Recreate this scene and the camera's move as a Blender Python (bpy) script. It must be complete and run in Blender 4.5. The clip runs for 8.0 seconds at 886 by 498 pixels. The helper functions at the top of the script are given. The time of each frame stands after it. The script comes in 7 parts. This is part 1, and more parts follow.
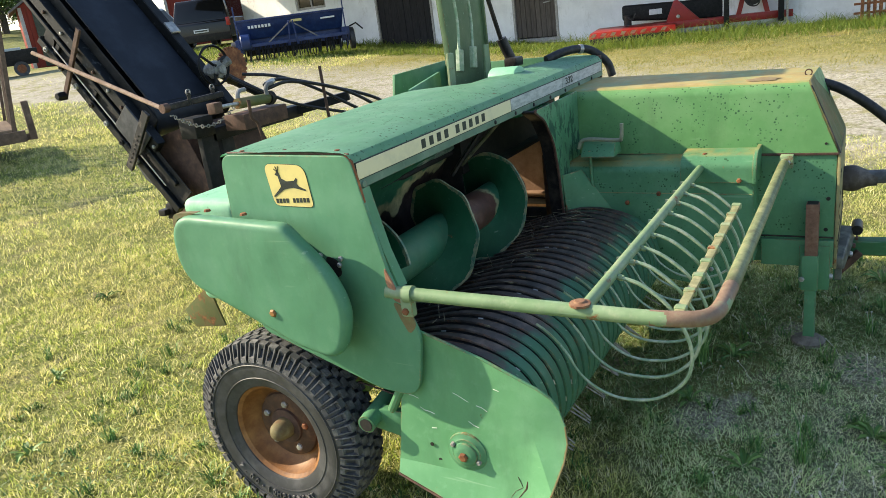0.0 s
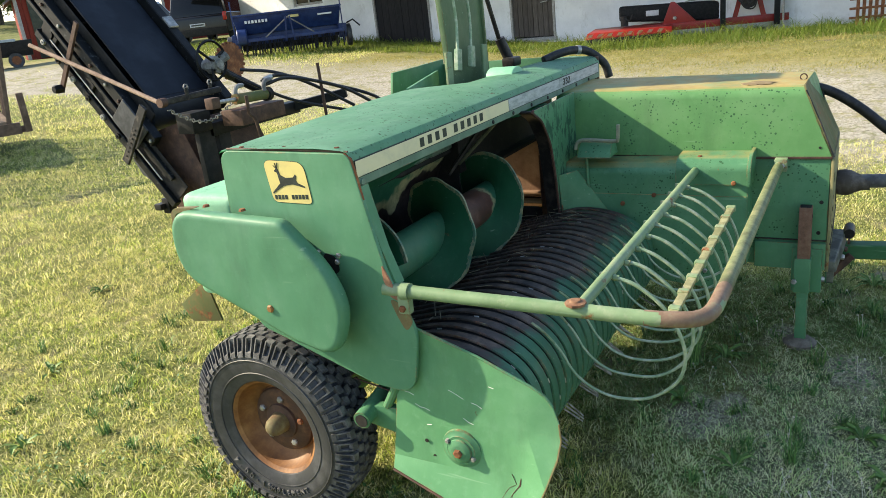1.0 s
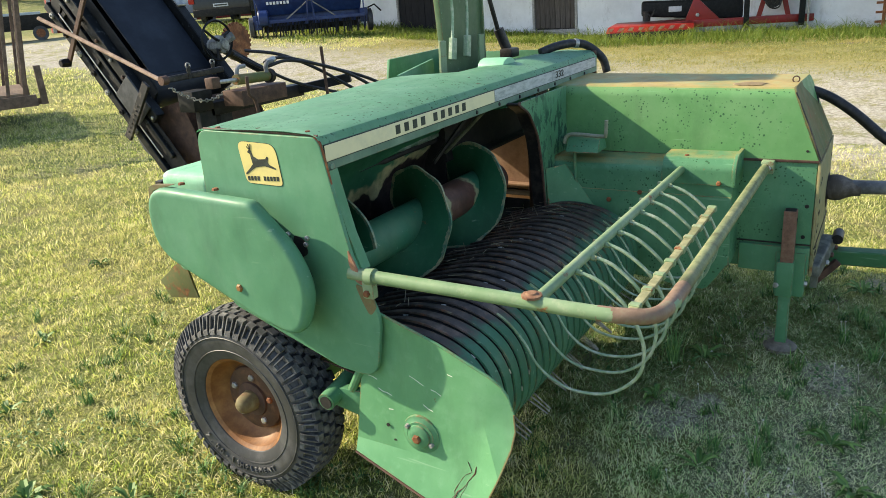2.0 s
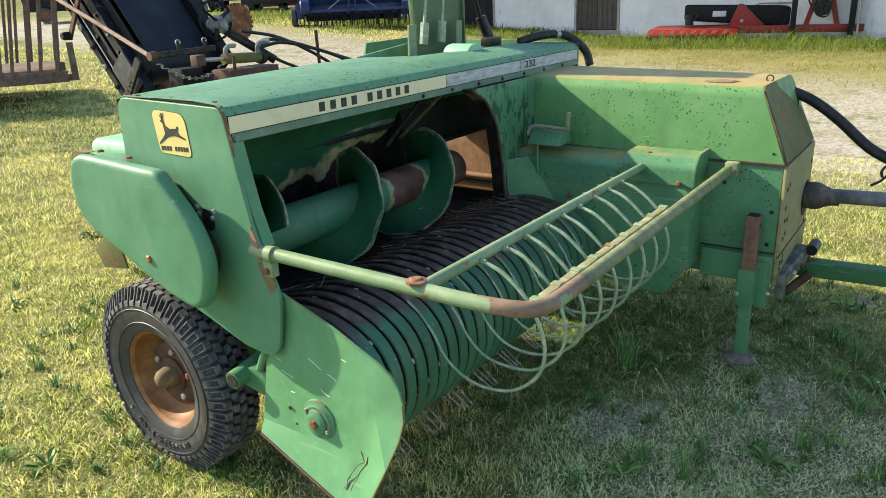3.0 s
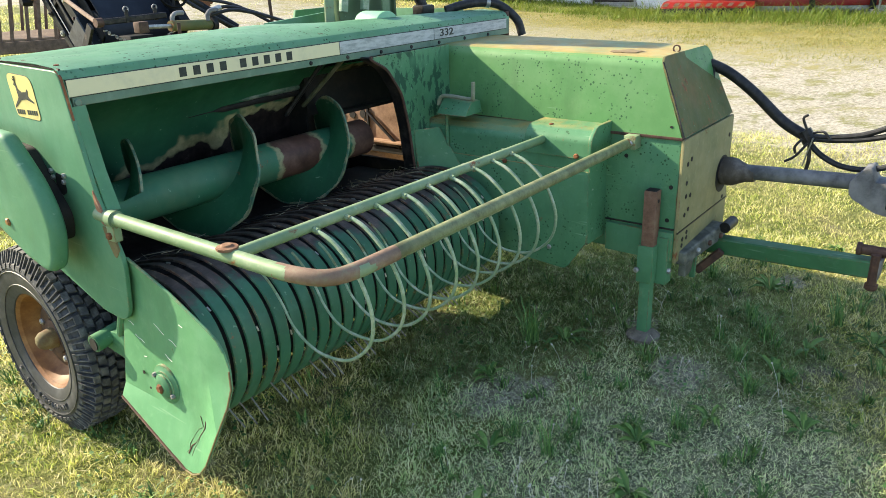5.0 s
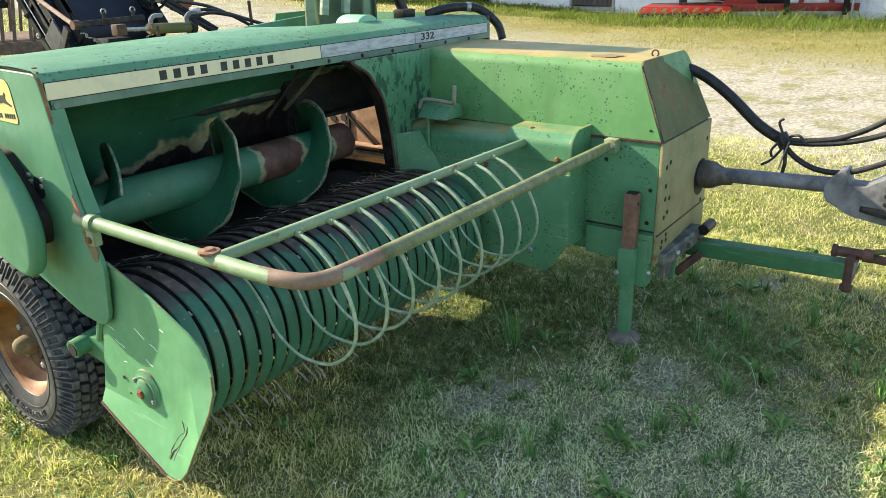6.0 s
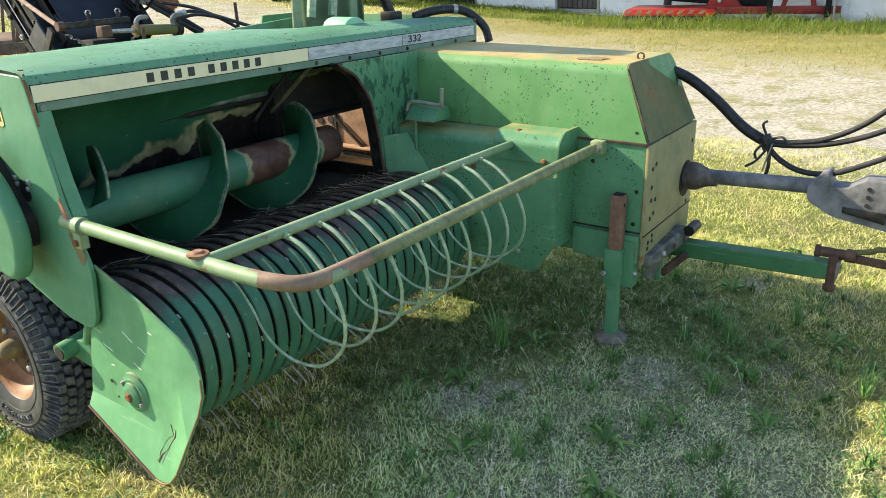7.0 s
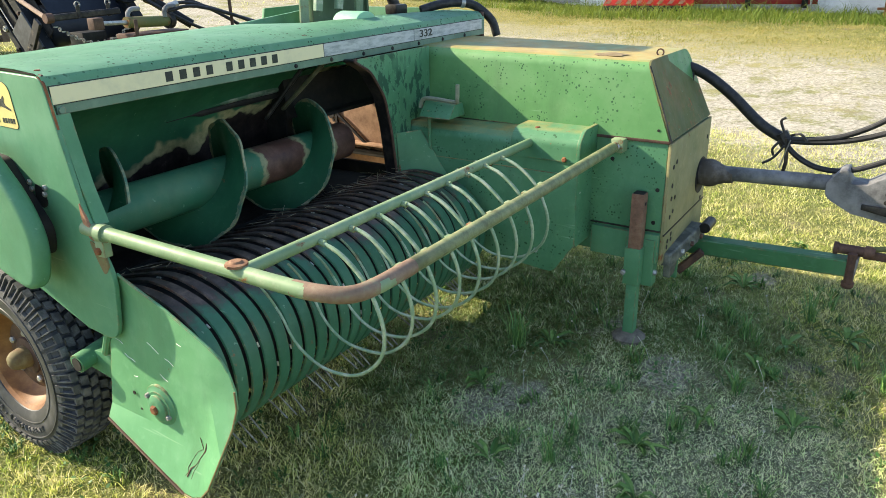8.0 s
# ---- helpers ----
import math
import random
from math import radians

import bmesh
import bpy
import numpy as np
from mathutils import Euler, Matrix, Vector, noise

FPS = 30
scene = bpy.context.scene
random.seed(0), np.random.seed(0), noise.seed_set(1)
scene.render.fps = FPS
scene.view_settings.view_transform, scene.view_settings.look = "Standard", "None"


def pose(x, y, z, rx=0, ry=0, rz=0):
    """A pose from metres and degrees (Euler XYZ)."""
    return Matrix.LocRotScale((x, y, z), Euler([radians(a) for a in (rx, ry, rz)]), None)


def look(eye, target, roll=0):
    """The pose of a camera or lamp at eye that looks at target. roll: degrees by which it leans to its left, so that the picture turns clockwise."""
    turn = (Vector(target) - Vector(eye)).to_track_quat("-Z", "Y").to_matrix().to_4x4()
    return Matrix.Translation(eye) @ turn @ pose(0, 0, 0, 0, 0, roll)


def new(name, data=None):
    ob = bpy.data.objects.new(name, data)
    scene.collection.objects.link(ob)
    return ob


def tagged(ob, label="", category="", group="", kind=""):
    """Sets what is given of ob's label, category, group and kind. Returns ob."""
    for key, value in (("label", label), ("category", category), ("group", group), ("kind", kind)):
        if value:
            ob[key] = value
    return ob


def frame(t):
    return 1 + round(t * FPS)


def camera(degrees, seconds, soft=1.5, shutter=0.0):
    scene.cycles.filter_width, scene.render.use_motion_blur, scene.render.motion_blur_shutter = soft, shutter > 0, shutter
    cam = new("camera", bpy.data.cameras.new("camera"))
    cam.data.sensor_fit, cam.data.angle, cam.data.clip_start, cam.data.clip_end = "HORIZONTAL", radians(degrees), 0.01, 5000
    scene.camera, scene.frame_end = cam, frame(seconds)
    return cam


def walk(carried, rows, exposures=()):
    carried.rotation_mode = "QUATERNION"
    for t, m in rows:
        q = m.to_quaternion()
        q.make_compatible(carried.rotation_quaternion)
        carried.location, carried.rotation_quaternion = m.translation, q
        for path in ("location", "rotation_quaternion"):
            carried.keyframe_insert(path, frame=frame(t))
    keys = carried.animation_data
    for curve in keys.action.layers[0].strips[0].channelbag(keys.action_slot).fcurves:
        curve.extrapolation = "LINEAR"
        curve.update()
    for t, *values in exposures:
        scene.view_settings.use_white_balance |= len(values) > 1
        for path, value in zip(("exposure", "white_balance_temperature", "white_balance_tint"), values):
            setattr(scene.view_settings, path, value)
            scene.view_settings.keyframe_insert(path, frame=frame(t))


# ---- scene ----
cam = camera(62.0, 8.0, 0.75)
PATH = [
    (0, (-1.5, -1.151, 1.535), (0.124, -0.167, 0.907), -7.5),
    (0.5, (-1.512, -1.142, 1.548), (0.119, -0.169, 0.92), -6.9),
    (1, (-1.518, -1.151, 1.542), (0.112, -0.182, 0.907), -6.6),
    (1.2, (-1.525, -1.155, 1.538), (0.104, -0.185, 0.901), -6.3),
    (2.3, (-1.408, -1.359, 1.525), (0.175, -0.331, 0.864), -3.7),
    (2.5, (-1.361, -1.418, 1.507), (0.213, -0.372, 0.853), -3.1),
    (3, (-1.222, -1.553, 1.453), (0.313, -0.453, 0.795), -2.4),
    (3.5, (-1.088, -1.708, 1.446), (0.411, -0.571, 0.768), -1.4),
    (4, (-0.967, -1.863, 1.414), (0.505, -0.704, 0.716), -1.4),
    (4.5, (-0.922, -1.925, 1.411), (0.543, -0.763, 0.7), -1.7),
    (4.7, (-0.916, -1.948, 1.414), (0.545, -0.786, 0.696), -2.0),
    (6, (-0.925, -1.947, 1.418), (0.576, -0.834, 0.704), -1.8),
    (6.5, (-0.933, -1.937, 1.447), (0.581, -0.846, 0.73), -1.0),
    (7, (-0.935, -1.948, 1.422), (0.588, -0.864, 0.711), -1.6),
    (7.5, (-0.95, -1.904, 1.429), (0.587, -0.845, 0.712), -1.6),
    (8, (-0.975, -1.778, 1.446), (0.578, -0.758, 0.706), -1.3),
]
walk(cam, [(t, look(eye, target, roll)) for t, eye, target, roll in PATH],
     exposures=((0, 1.08, 6720, 10), (2.0, 1.08, 6720, 10), (3.5, 1.18, 6720, 10), (5.0, 1.36, 6720, 10), (8, 1.36, 6720, 10)))

# ---- light ----
world = bpy.data.worlds.new("world")
scene.world = world
world.use_nodes = True
wn, wl = world.node_tree.nodes, world.node_tree.links
sky = wn.new("ShaderNodeTexSky")
sky.sky_type, sky.sun_disc = "NISHITA", False
SUN_TO = Vector((-0.285, 1.0, 0.658)).normalized()
sky.sun_elevation = math.asin(SUN_TO.z)
sky.sun_rotation = math.atan2(SUN_TO.x, SUN_TO.y)
wn["Background"].inputs["Strength"].default_value = 0.15
wl.new(sky.outputs[0], wn["Background"].inputs["Color"])
sun = new("sun", bpy.data.lights.new("sun", "SUN"))
sun.data.energy, sun.data.angle, sun.data.color = 4.9, radians(0.55), (1.0, 0.88, 0.66)
scene.view_settings.exposure = 1.14
sun.matrix_world = look(tuple(SUN_TO * 30), (0, 0, 0))


# ---- materials ----
def material(name, rough=0.5, metal=0.0, spec=0.5):
    m = bpy.data.materials.new(name)
    m.use_nodes = True
    b = m.node_tree.nodes["Principled BSDF"]
    b.inputs["Roughness"].default_value, b.inputs["Metallic"].default_value = rough, metal
    b.inputs["Specular IOR Level"].default_value = spec
    return m, m.node_tree.nodes, m.node_tree.links, b


def coord(n):
    return n.new("ShaderNodeTexCoord").outputs["Object"]


def noise_tex(n, l, scale, detail=4.0, rough=0.6, vec=None, stretch=None):
    t = n.new("ShaderNodeTexNoise")
    t.inputs["Scale"].default_value, t.inputs["Detail"].default_value, t.inputs["Roughness"].default_value = scale, detail, rough
    v = vec if vec is not None else coord(n)
    if stretch:
        mp = n.new("ShaderNodeMapping")
        mp.inputs["Scale"].default_value = stretch
        l.new(v, mp.inputs["Vector"])
        v = mp.outputs[0]
    l.new(v, t.inputs["Vector"])
    return t.outputs["Fac"]


def ramp(n, l, fac, *stops):
    r = n.new("ShaderNodeValToRGB")
    e = r.color_ramp.elements
    while len(e) < len(stops):
        e.new(0.5)
    for k, (p, c) in zip(e, stops):
        k.position = p
        k.color = (*c, 1) if isinstance(c, tuple) else (c, c, c, 1)
    l.new(fac, r.inputs[0])
    return r.outputs[0]


def mix(n, l, fac, a, b):
    m = n.new("ShaderNodeMix")
    m.data_type = "RGBA"
    for s, v in ((m.inputs[0], fac), (m.inputs[6], a), (m.inputs[7], b)):
        if isinstance(v, (int, float)):
            s.default_value = v
        elif isinstance(v, tuple):
            s.default_value = (*v, 1)
        else:
            l.new(v, s)
    return m.outputs[2]


def calc(n, l, op, a, b=0.0, clamp=False):
    m = n.new("ShaderNodeMath")
    m.operation, m.use_clamp = op, clamp
    for s, v in ((m.inputs[0], a), (m.inputs[1], b)):
        if isinstance(v, (int, float)):
            s.default_value = v
        else:
            l.new(v, s)
    return m.outputs[0]


def bump(n, l, b, height, strength=0.2, dist=0.002):
    k = n.new("ShaderNodeBump")
    k.inputs["Strength"].default_value, k.inputs["Distance"].default_value = strength, dist
    l.new(height, k.inputs["Height"])
    l.new(k.outputs[0], b.inputs["Normal"])


GREEN, GREEN_DARK, GREEN_PALE = (0.080, 0.222, 0.114), (0.058, 0.178, 0.088), (0.125, 0.275, 0.160)
RUST, RUST_DARK, RUST_PALE = (0.23, 0.085, 0.035), (0.075, 0.032, 0.018), (0.42, 0.21, 0.09)


def edge_wear(n, l, amount, radius=0.007):
    """Where paint is rubbed off along sharp edges, in ragged stretches."""
    bev = n.new("ShaderNodeBevel")
    bev.samples = 4
    bev.inputs["Radius"].default_value = radius
    geo = n.new("ShaderNodeNewGeometry")
    dot = n.new("ShaderNodeVectorMath")
    dot.operation = "DOT_PRODUCT"
    l.new(bev.outputs[0], dot.inputs[0])
    l.new(geo.outputs["Normal"], dot.inputs[1])
    e = ramp(n, l, dot.outputs["Value"], (0.90, 1.0), (0.985, 0.0))
    patch = ramp(n, l, noise_tex(n, l, 10, 5, 0.75), (0.60 - 0.25 * amount, 0.0), (0.70 - 0.2 * amount, 1.0))
    return calc(n, l, "MULTIPLY", e, patch)


def paint(name, spots=0.0, rust=0.5, dust=0.0, worn=None, rough=0.46, base=None, scoured=None, edges=0.5, bared=None, spec=0.26, mottle=0.0):
    """Old sun-faded farm-green paint: faded clouds, scratches, rust specks; spots: dark flaking dots; dust: rusty dirt lying on level tops;
    worn=(height, lean): paint scoured off below a ragged line; scoured: paint gone behind that ragged line in y."""
    m, n, l, b = material(name, rough, 0.0, spec)
    g, gd, gp = base or (GREEN, GREEN_DARK, GREEN_PALE)
    c = ramp(n, l, noise_tex(n, l, 3.2, 5, 0.65), (0.30, gd), (0.52, g), (0.75, gp))
    c = mix(n, l, ramp(n, l, noise_tex(n, l, 26, 3, 0.7), (0.55, 0.0), (0.72, 0.45)), c, gp)
    scr = noise_tex(n, l, 60, 2, 0.5, stretch=(1, 0.05, 1))
    c = mix(n, l, ramp(n, l, scr, (0.70, 0.0), (0.76, 0.35)), c, (0.30, 0.45, 0.32))
    # dirt run down in streaks, and fine soiling all over
    grime = ramp(n, l, noise_tex(n, l, 9, 6, 0.7, stretch=(1, 1, 0.28)), (0.50, 0.0), (0.74, 0.42))
    c = mix(n, l, grime, c, tuple(0.45 * q + 0.012 for q in g))
    c = mix(n, l, ramp(n, l, noise_tex(n, l, 150, 3, 0.8), (0.60, 0.0), (0.74, 0.30)), c, tuple(0.5 * q + 0.010 for q in g))
    c = mix(n, l, ramp(n, l, noise_tex(n, l, 90, 3, 0.8), (0.70, 0.0), (0.76, 0.30)), c, tuple(1.35 * q + 0.05 for q in gp))
    height = noise_tex(n, l, 38, 4, 0.7)
    if spots:
        v = n.new("ShaderNodeTexVoronoi")
        v.inputs["Scale"].default_value = 74
        l.new(coord(n), v.inputs["Vector"])
        size = calc(n, l, "MULTIPLY", calc(n, l, "SUBTRACT", noise_tex(n, l, 45, 2, 0.5), 0.5), 0.55)
        dots = ramp(n, l, calc(n, l, "ADD", v.outputs["Distance"], size), (0.20, 1.0), (0.28, 0.0))
        area = ramp(n, l, noise_tex(n, l, 4.5, 3, 0.6), (0.64 - 0.20 * spots, 0.0), (0.72 - 0.16 * spots, 1.0))
        pick = ramp(n, l, noise_tex(n, l, 24, 1, 0.4), (0.45, 0.0), (0.50, 1.0))
        k = calc(n, l, "MULTIPLY", calc(n, l, "MULTIPLY", dots, area), pick)
        c = mix(n, l, k, c, (0.022, 0.085, 0.034))
    if mottle:
        # paint lifting in ragged dark flakes drawn out downwards
        fl = ramp(n, l, noise_tex(n, l, 30, 5, 0.65, stretch=(1, 1, 0.45)), (0.60 - 0.08 * mottle, 0.0), (0.63 - 0.08 * mottle, 0.85))
        where = ramp(n, l, noise_tex(n, l, 4.0, 3, 0.6), (0.40, 0.0), (0.52, 1.0))
        c = mix(n, l, calc(n, l, "MULTIPLY", fl, where), c, (0.016, 0.062, 0.038))
    if rust:
        r1 = noise_tex(n, l, 9.0, 8, 0.72)
        mask = ramp(n, l, r1, (0.70 - 0.06 * rust, 0.0), (0.74 - 0.05 * rust, 1.0))
        rc = ramp(n, l, noise_tex(n, l, 70, 3, 0.7), (0.3, RUST_DARK), (0.55, RUST), (0.8, RUST_PALE))
        c = mix(n, l, mask, c, rc)
    if dust:
        geo = n.new("ShaderNodeNewGeometry")
        xyz = n.new("ShaderNodeSeparateXYZ")
        l.new(geo.outputs["True Normal"], xyz.inputs[0])
        up = ramp(n, l, xyz.outputs[2], (0.80, 0.0), (0.97, 1.0))
        patch = ramp(n, l, noise_tex(n, l, 3.0, 6, 0.7), (0.56 - 0.25 * dust, 0.0), (0.70 - 0.15 * dust, 1.0))
        dc = ramp(n, l, noise_tex(n, l, 9, 5, 0.7), (0.3, (0.24, 0.20, 0.080)), (0.52, (0.36, 0.27, 0.095)), (0.72, (0.30, 0.31, 0.14)))
        c = mix(n, l, calc(n, l, "MULTIPLY", up, patch), c, dc)
    if worn:
        xyz = n.new("ShaderNodeSeparateXYZ")
        l.new(coord(n), xyz.inputs[0])
        edge = calc(n, l, "ADD", xyz.outputs[2], calc(n, l, "MULTIPLY", noise_tex(n, l, 5, 3, 0.55), 0.26))
        edge = calc(n, l, "ADD", edge, calc(n, l, "MULTIPLY", xyz.outputs[0], worn[1]))
        primer = ramp(n, l, calc(n, l, "SUBTRACT", edge, worn[0]), (0.0, 1.0), (0.012, 0.0))
        bare = ramp(n, l, calc(n, l, "SUBTRACT", calc(n, l, "ADD", edge, calc(n, l, "MULTIPLY", noise_tex(n, l, 16, 3, 0.5), 0.05)), worn[0] - 0.004), (0.0, 1.0), (0.010, 0.0))
        c = mix(n, l, primer, c, ramp(n, l, noise_tex(n, l, 30, 3, 0.6), (0.35, (0.20, 0.20, 0.10)), (0.65, (0.36, 0.32, 0.17))))
        steel = ramp(n, l, noise_tex(n, l, 22, 5, 0.7), (0.40, (0.010, 0.008, 0.008)), (0.62, (0.028, 0.020, 0.018)), (0.82, (0.11, 0.09, 0.08)))
        c = mix(n, l, bare, c, steel)
    if scoured is not None:
        xyz = n.new("ShaderNodeSeparateXYZ")
        l.new(coord(n), xyz.inputs[0])
        edge = calc(n, l, "ADD", xyz.outputs[1], calc(n, l, "MULTIPLY", calc(n, l, "SUBTRACT", noise_tex(n, l, 7, 6, 0.7), 0.5), 0.30))
        gone = ramp(n, l, calc(n, l, "SUBTRACT", edge, scoured), (0.0, 0.0), (0.05, 1.0))
        steel = ramp(n, l, noise_tex(n, l, 14, 5, 0.7), (0.35, (0.020, 0.016, 0.014)), (0.54, (0.062, 0.046, 0.038)), (0.76, (0.17, 0.12, 0.09)))
        c = mix(n, l, gone, c, steel)
    if bared is not None:
        # paint gone between places along the tube, ragged, with a rubbed border
        xyz = n.new("ShaderNodeSeparateXYZ")
        l.new(coord(n), xyz.inputs[0])
        k = calc(n, l, "ADD", xyz.outputs[0], calc(n, l, "MULTIPLY", calc(n, l, "SUBTRACT", noise_tex(n, l, 11.0, 4, 0.6), 0.5), 0.14))
        k = calc(n, l, "MULTIPLY", k, 0.5)
        steel = ramp(n, l, noise_tex(n, l, 12, 6, 0.7), (0.30, (0.040, 0.020, 0.015)), (0.50, (0.090, 0.044, 0.032)), (0.72, (0.16, 0.095, 0.07)))
        for lo, hi in bared:
            rub = calc(n, l, "MULTIPLY", ramp(n, l, k, (0.5 * lo - 0.011, 0.0), (0.5 * lo - 0.005, 1.0)), ramp(n, l, k, (0.5 * hi + 0.005, 1.0), (0.5 * hi + 0.011, 0.0)))
            gone = calc(n, l, "MULTIPLY", ramp(n, l, k, (0.5 * lo, 0.0), (0.5 * lo + 0.004, 1.0)), ramp(n, l, k, (0.5 * hi - 0.004, 1.0), (0.5 * hi, 0.0)))
            c = mix(n, l, gone, mix(n, l, rub, c, (0.27, 0.26, 0.14)), steel)
    if edges:
        c = mix(n, l, edge_wear(n, l, edges), c, ramp(n, l, noise_tex(n, l, 30, 4, 0.7), (0.35, RUST_DARK), (0.5, RUST), (0.64, (0.36, 0.33, 0.19))))
    l.new(c, b.inputs["Base Color"])
    l.new(ramp(n, l, noise_tex(n, l, 12, 4, 0.7), (0.3, rough - 0.06), (0.75, rough + 0.22)), b.inputs["Roughness"])
    # flat sheet is never flat: shallow dents, with orange peel and dirt on them
    dent = n.new("ShaderNodeBump")
    dent.inputs["Strength"].default_value, dent.inputs["Distance"].default_value = 0.5, 0.012
    l.new(noise_tex(n, l, 5.5, 2, 0.4), dent.inputs["Height"])
    fine = n.new("ShaderNodeBump")
    fine.inputs["Strength"].default_value, fine.inputs["Distance"].default_value = 0.14, 0.0015
    l.new(height, fine.inputs["Height"])
    l.new(dent.outputs[0], fine.inputs["Normal"])
    l.new(fine.outputs[0], b.inputs["Normal"])
    return m


def rusty(name, dark, mid, pale, rough=0.8, scale=24, metal=0.0, strength=0.4):
    m, n, l, b = material(name, rough, metal, 0.35)
    a = noise_tex(n, l, scale, 7, 0.72)
    c = ramp(n, l, a, (0.30, dark), (0.52, mid), (0.75, pale))
    c = mix(n, l, ramp(n, l, noise_tex(n, l, scale * 0.2, 4, 0.6), (0.45, 0.0), (0.7, 0.55)), c, dark)
    l.new(c, b.inputs["Base Color"])
    bump(n, l, b, noise_tex(n, l, scale * 4, 4, 0.7), strength, 0.0015)
    return m


def two_tone(name, a, c2, scale=12, rough=0.6, lo=0.45, hi=0.65, metal=0.0, strength=0.2, spec=0.4, stretch=None):
    m, n, l, b = material(name, rough, metal, spec)
    l.new(ramp(n, l, noise_tex(n, l, scale, 6, 0.68, stretch=stretch), (lo, a), (hi, c2)), b.inputs["Base Color"])
    bump(n, l, b, noise_tex(n, l, scale * 5, 4, 0.7), strength, 0.001)
    return m


green = paint("green_paint", 0.0, 0.5)
# shield green raised in base colour for the stronger light it catches
shield_green = paint("lightened_shield_paint", 0.0, 0.5, base=((0.108, 0.282, 0.138), (0.084, 0.238, 0.112), (0.150, 0.330, 0.185)))
green_panel = paint("panel_paint", 0.0, 0.35, base=((0.082, 0.225, 0.128), (0.064, 0.188, 0.102), (0.115, 0.265, 0.165)))
green_roof = paint("roof_paint", 1.0, 0.45, 0.0, rough=0.46, base=((0.20, 0.46, 0.285), (0.165, 0.41, 0.24), (0.29, 0.53, 0.37)), edges=0.0, spec=0.5)
green_hood = paint("hood_paint", 1.0, 0.2, 0.95, base=((0.094, 0.236, 0.086), (0.070, 0.192, 0.066), (0.135, 0.275, 0.120)))
green_spot = paint("spotted_paint", 0.95, 0.7, 0.8)
green_flaked = paint("flaking_paint", 0.6, 0.5, 0.0, mottle=1.0)
rail_green = paint("dull_rail_paint", 0.0, 1.2, 0.0, base=((0.13, 0.21, 0.155), (0.095, 0.165, 0.12), (0.21, 0.29, 0.23)), rough=0.6)
# greens of the auger bay, darkened in base colour for the shade inside
green_worn = paint("shaded_auger_hood_paint", 0.0, 0.7, 0.0, (0.838, -0.255), base=((0.024, 0.115, 0.060), (0.017, 0.086, 0.043), (0.040, 0.135, 0.068)), edges=0.0, spec=0.18)
core_worn = paint("shaded_auger_core_paint", 0.0, 1.2, base=((0.030, 0.135, 0.074), (0.021, 0.100, 0.052), (0.080, 0.155, 0.085)), bared=((0.74, 0.925), (1.10, 1.40)), spec=0.28)
green_auger = paint("shaded_auger_paint", 0.0, 1.0, base=((0.016, 0.100, 0.046), (0.012, 0.074, 0.034), (0.034, 0.130, 0.066)), spec=0.24)
green_band = paint("band_paint", 0.0, 0.9, 0.0, scoured=-0.36, base=((0.036, 0.130, 0.074), (0.026, 0.098, 0.054), (0.062, 0.17, 0.10)), edges=0.3, spec=0.38)
green_bar = paint("bar_paint", 0.0, 1.9, base=((0.19, 0.275, 0.155), (0.12, 0.21, 0.10), (0.33, 0.36, 0.24)))
beam_green = paint("beam_paint", 0.0, 0.8, base=((0.044, 0.150, 0.062), (0.030, 0.110, 0.044), (0.080, 0.19, 0.10)))
green_post = paint("post_paint", 0.0, 0.4, base=((0.095, 0.155, 0.08), (0.075, 0.125, 0.06), (0.14, 0.19, 0.11)))
tan_plate = paint("scuffed_plate", 0.0, 1.5, rough=0.65, base=((0.26, 0.24, 0.12), (0.15, 0.17, 0.08), (0.36, 0.32, 0.17)))
olive_end = paint("olive_paint", 0.0, 2.2, rough=0.65, base=((0.105, 0.118, 0.045), (0.070, 0.095, 0.035), (0.19, 0.125, 0.055)))
feeder_worn = two_tone("worn_feeder", (0.05, 0.055, 0.028), (0.11, 0.11, 0.065), 14, 0.6)
pale_rub = two_tone("rubbed_pale_steel", (0.20, 0.20, 0.10), (0.40, 0.38, 0.22), 14, 0.55)
rim_rub = two_tone("rubbed_flight_rim", (0.05, 0.13, 0.085), (0.26, 0.25, 0.14), 20, 0.55, 0.42, 0.58)
chamber_rust = rusty("dry_chamber_rust", (0.14, 0.08, 0.05), (0.30, 0.185, 0.12), (0.42, 0.29, 0.20), 0.85, 9)
rust = rusty("rust", RUST_DARK, RUST, RUST_PALE)
rust_orange = rusty("orange_rim", (0.085, 0.036, 0.015), (0.26, 0.112, 0.034), (0.44, 0.23, 0.08), 0.55, 11)
salmon_rust = rusty("salmon_rust", (0.16, 0.075, 0.045), (0.30, 0.145, 0.085), (0.42, 0.26, 0.17), 0.8, 40)
rust_thin = rusty("thin_rust_stain", (0.10, 0.085, 0.04), (0.17, 0.13, 0.06), (0.12, 0.20, 0.09), 0.7, 30)
rust_brown = rusty("brown_steel", (0.035, 0.020, 0.016), (0.085, 0.045, 0.032), (0.16, 0.09, 0.06), 0.7, 18)
dark_steel = two_tone("dark_steel", (0.012, 0.012, 0.013), (0.05, 0.043, 0.038), 20, 0.5, metal=0.3)
# near-black for grimy steel, and for shade painted into openings and holes
shadow_steel = two_tone("grimy_shade_black", (0.008, 0.008, 0.008), (0.025, 0.021, 0.018), 14, 0.75)
bare_steel = two_tone("bare_steel", (0.30, 0.30, 0.29), (0.50, 0.49, 0.46), 30, 0.42, metal=0.6)
grey_steel = two_tone("grey_paint_steel", (0.070, 0.072, 0.076), (0.21, 0.212, 0.22), 9, 0.6, 0.36, 0.62)
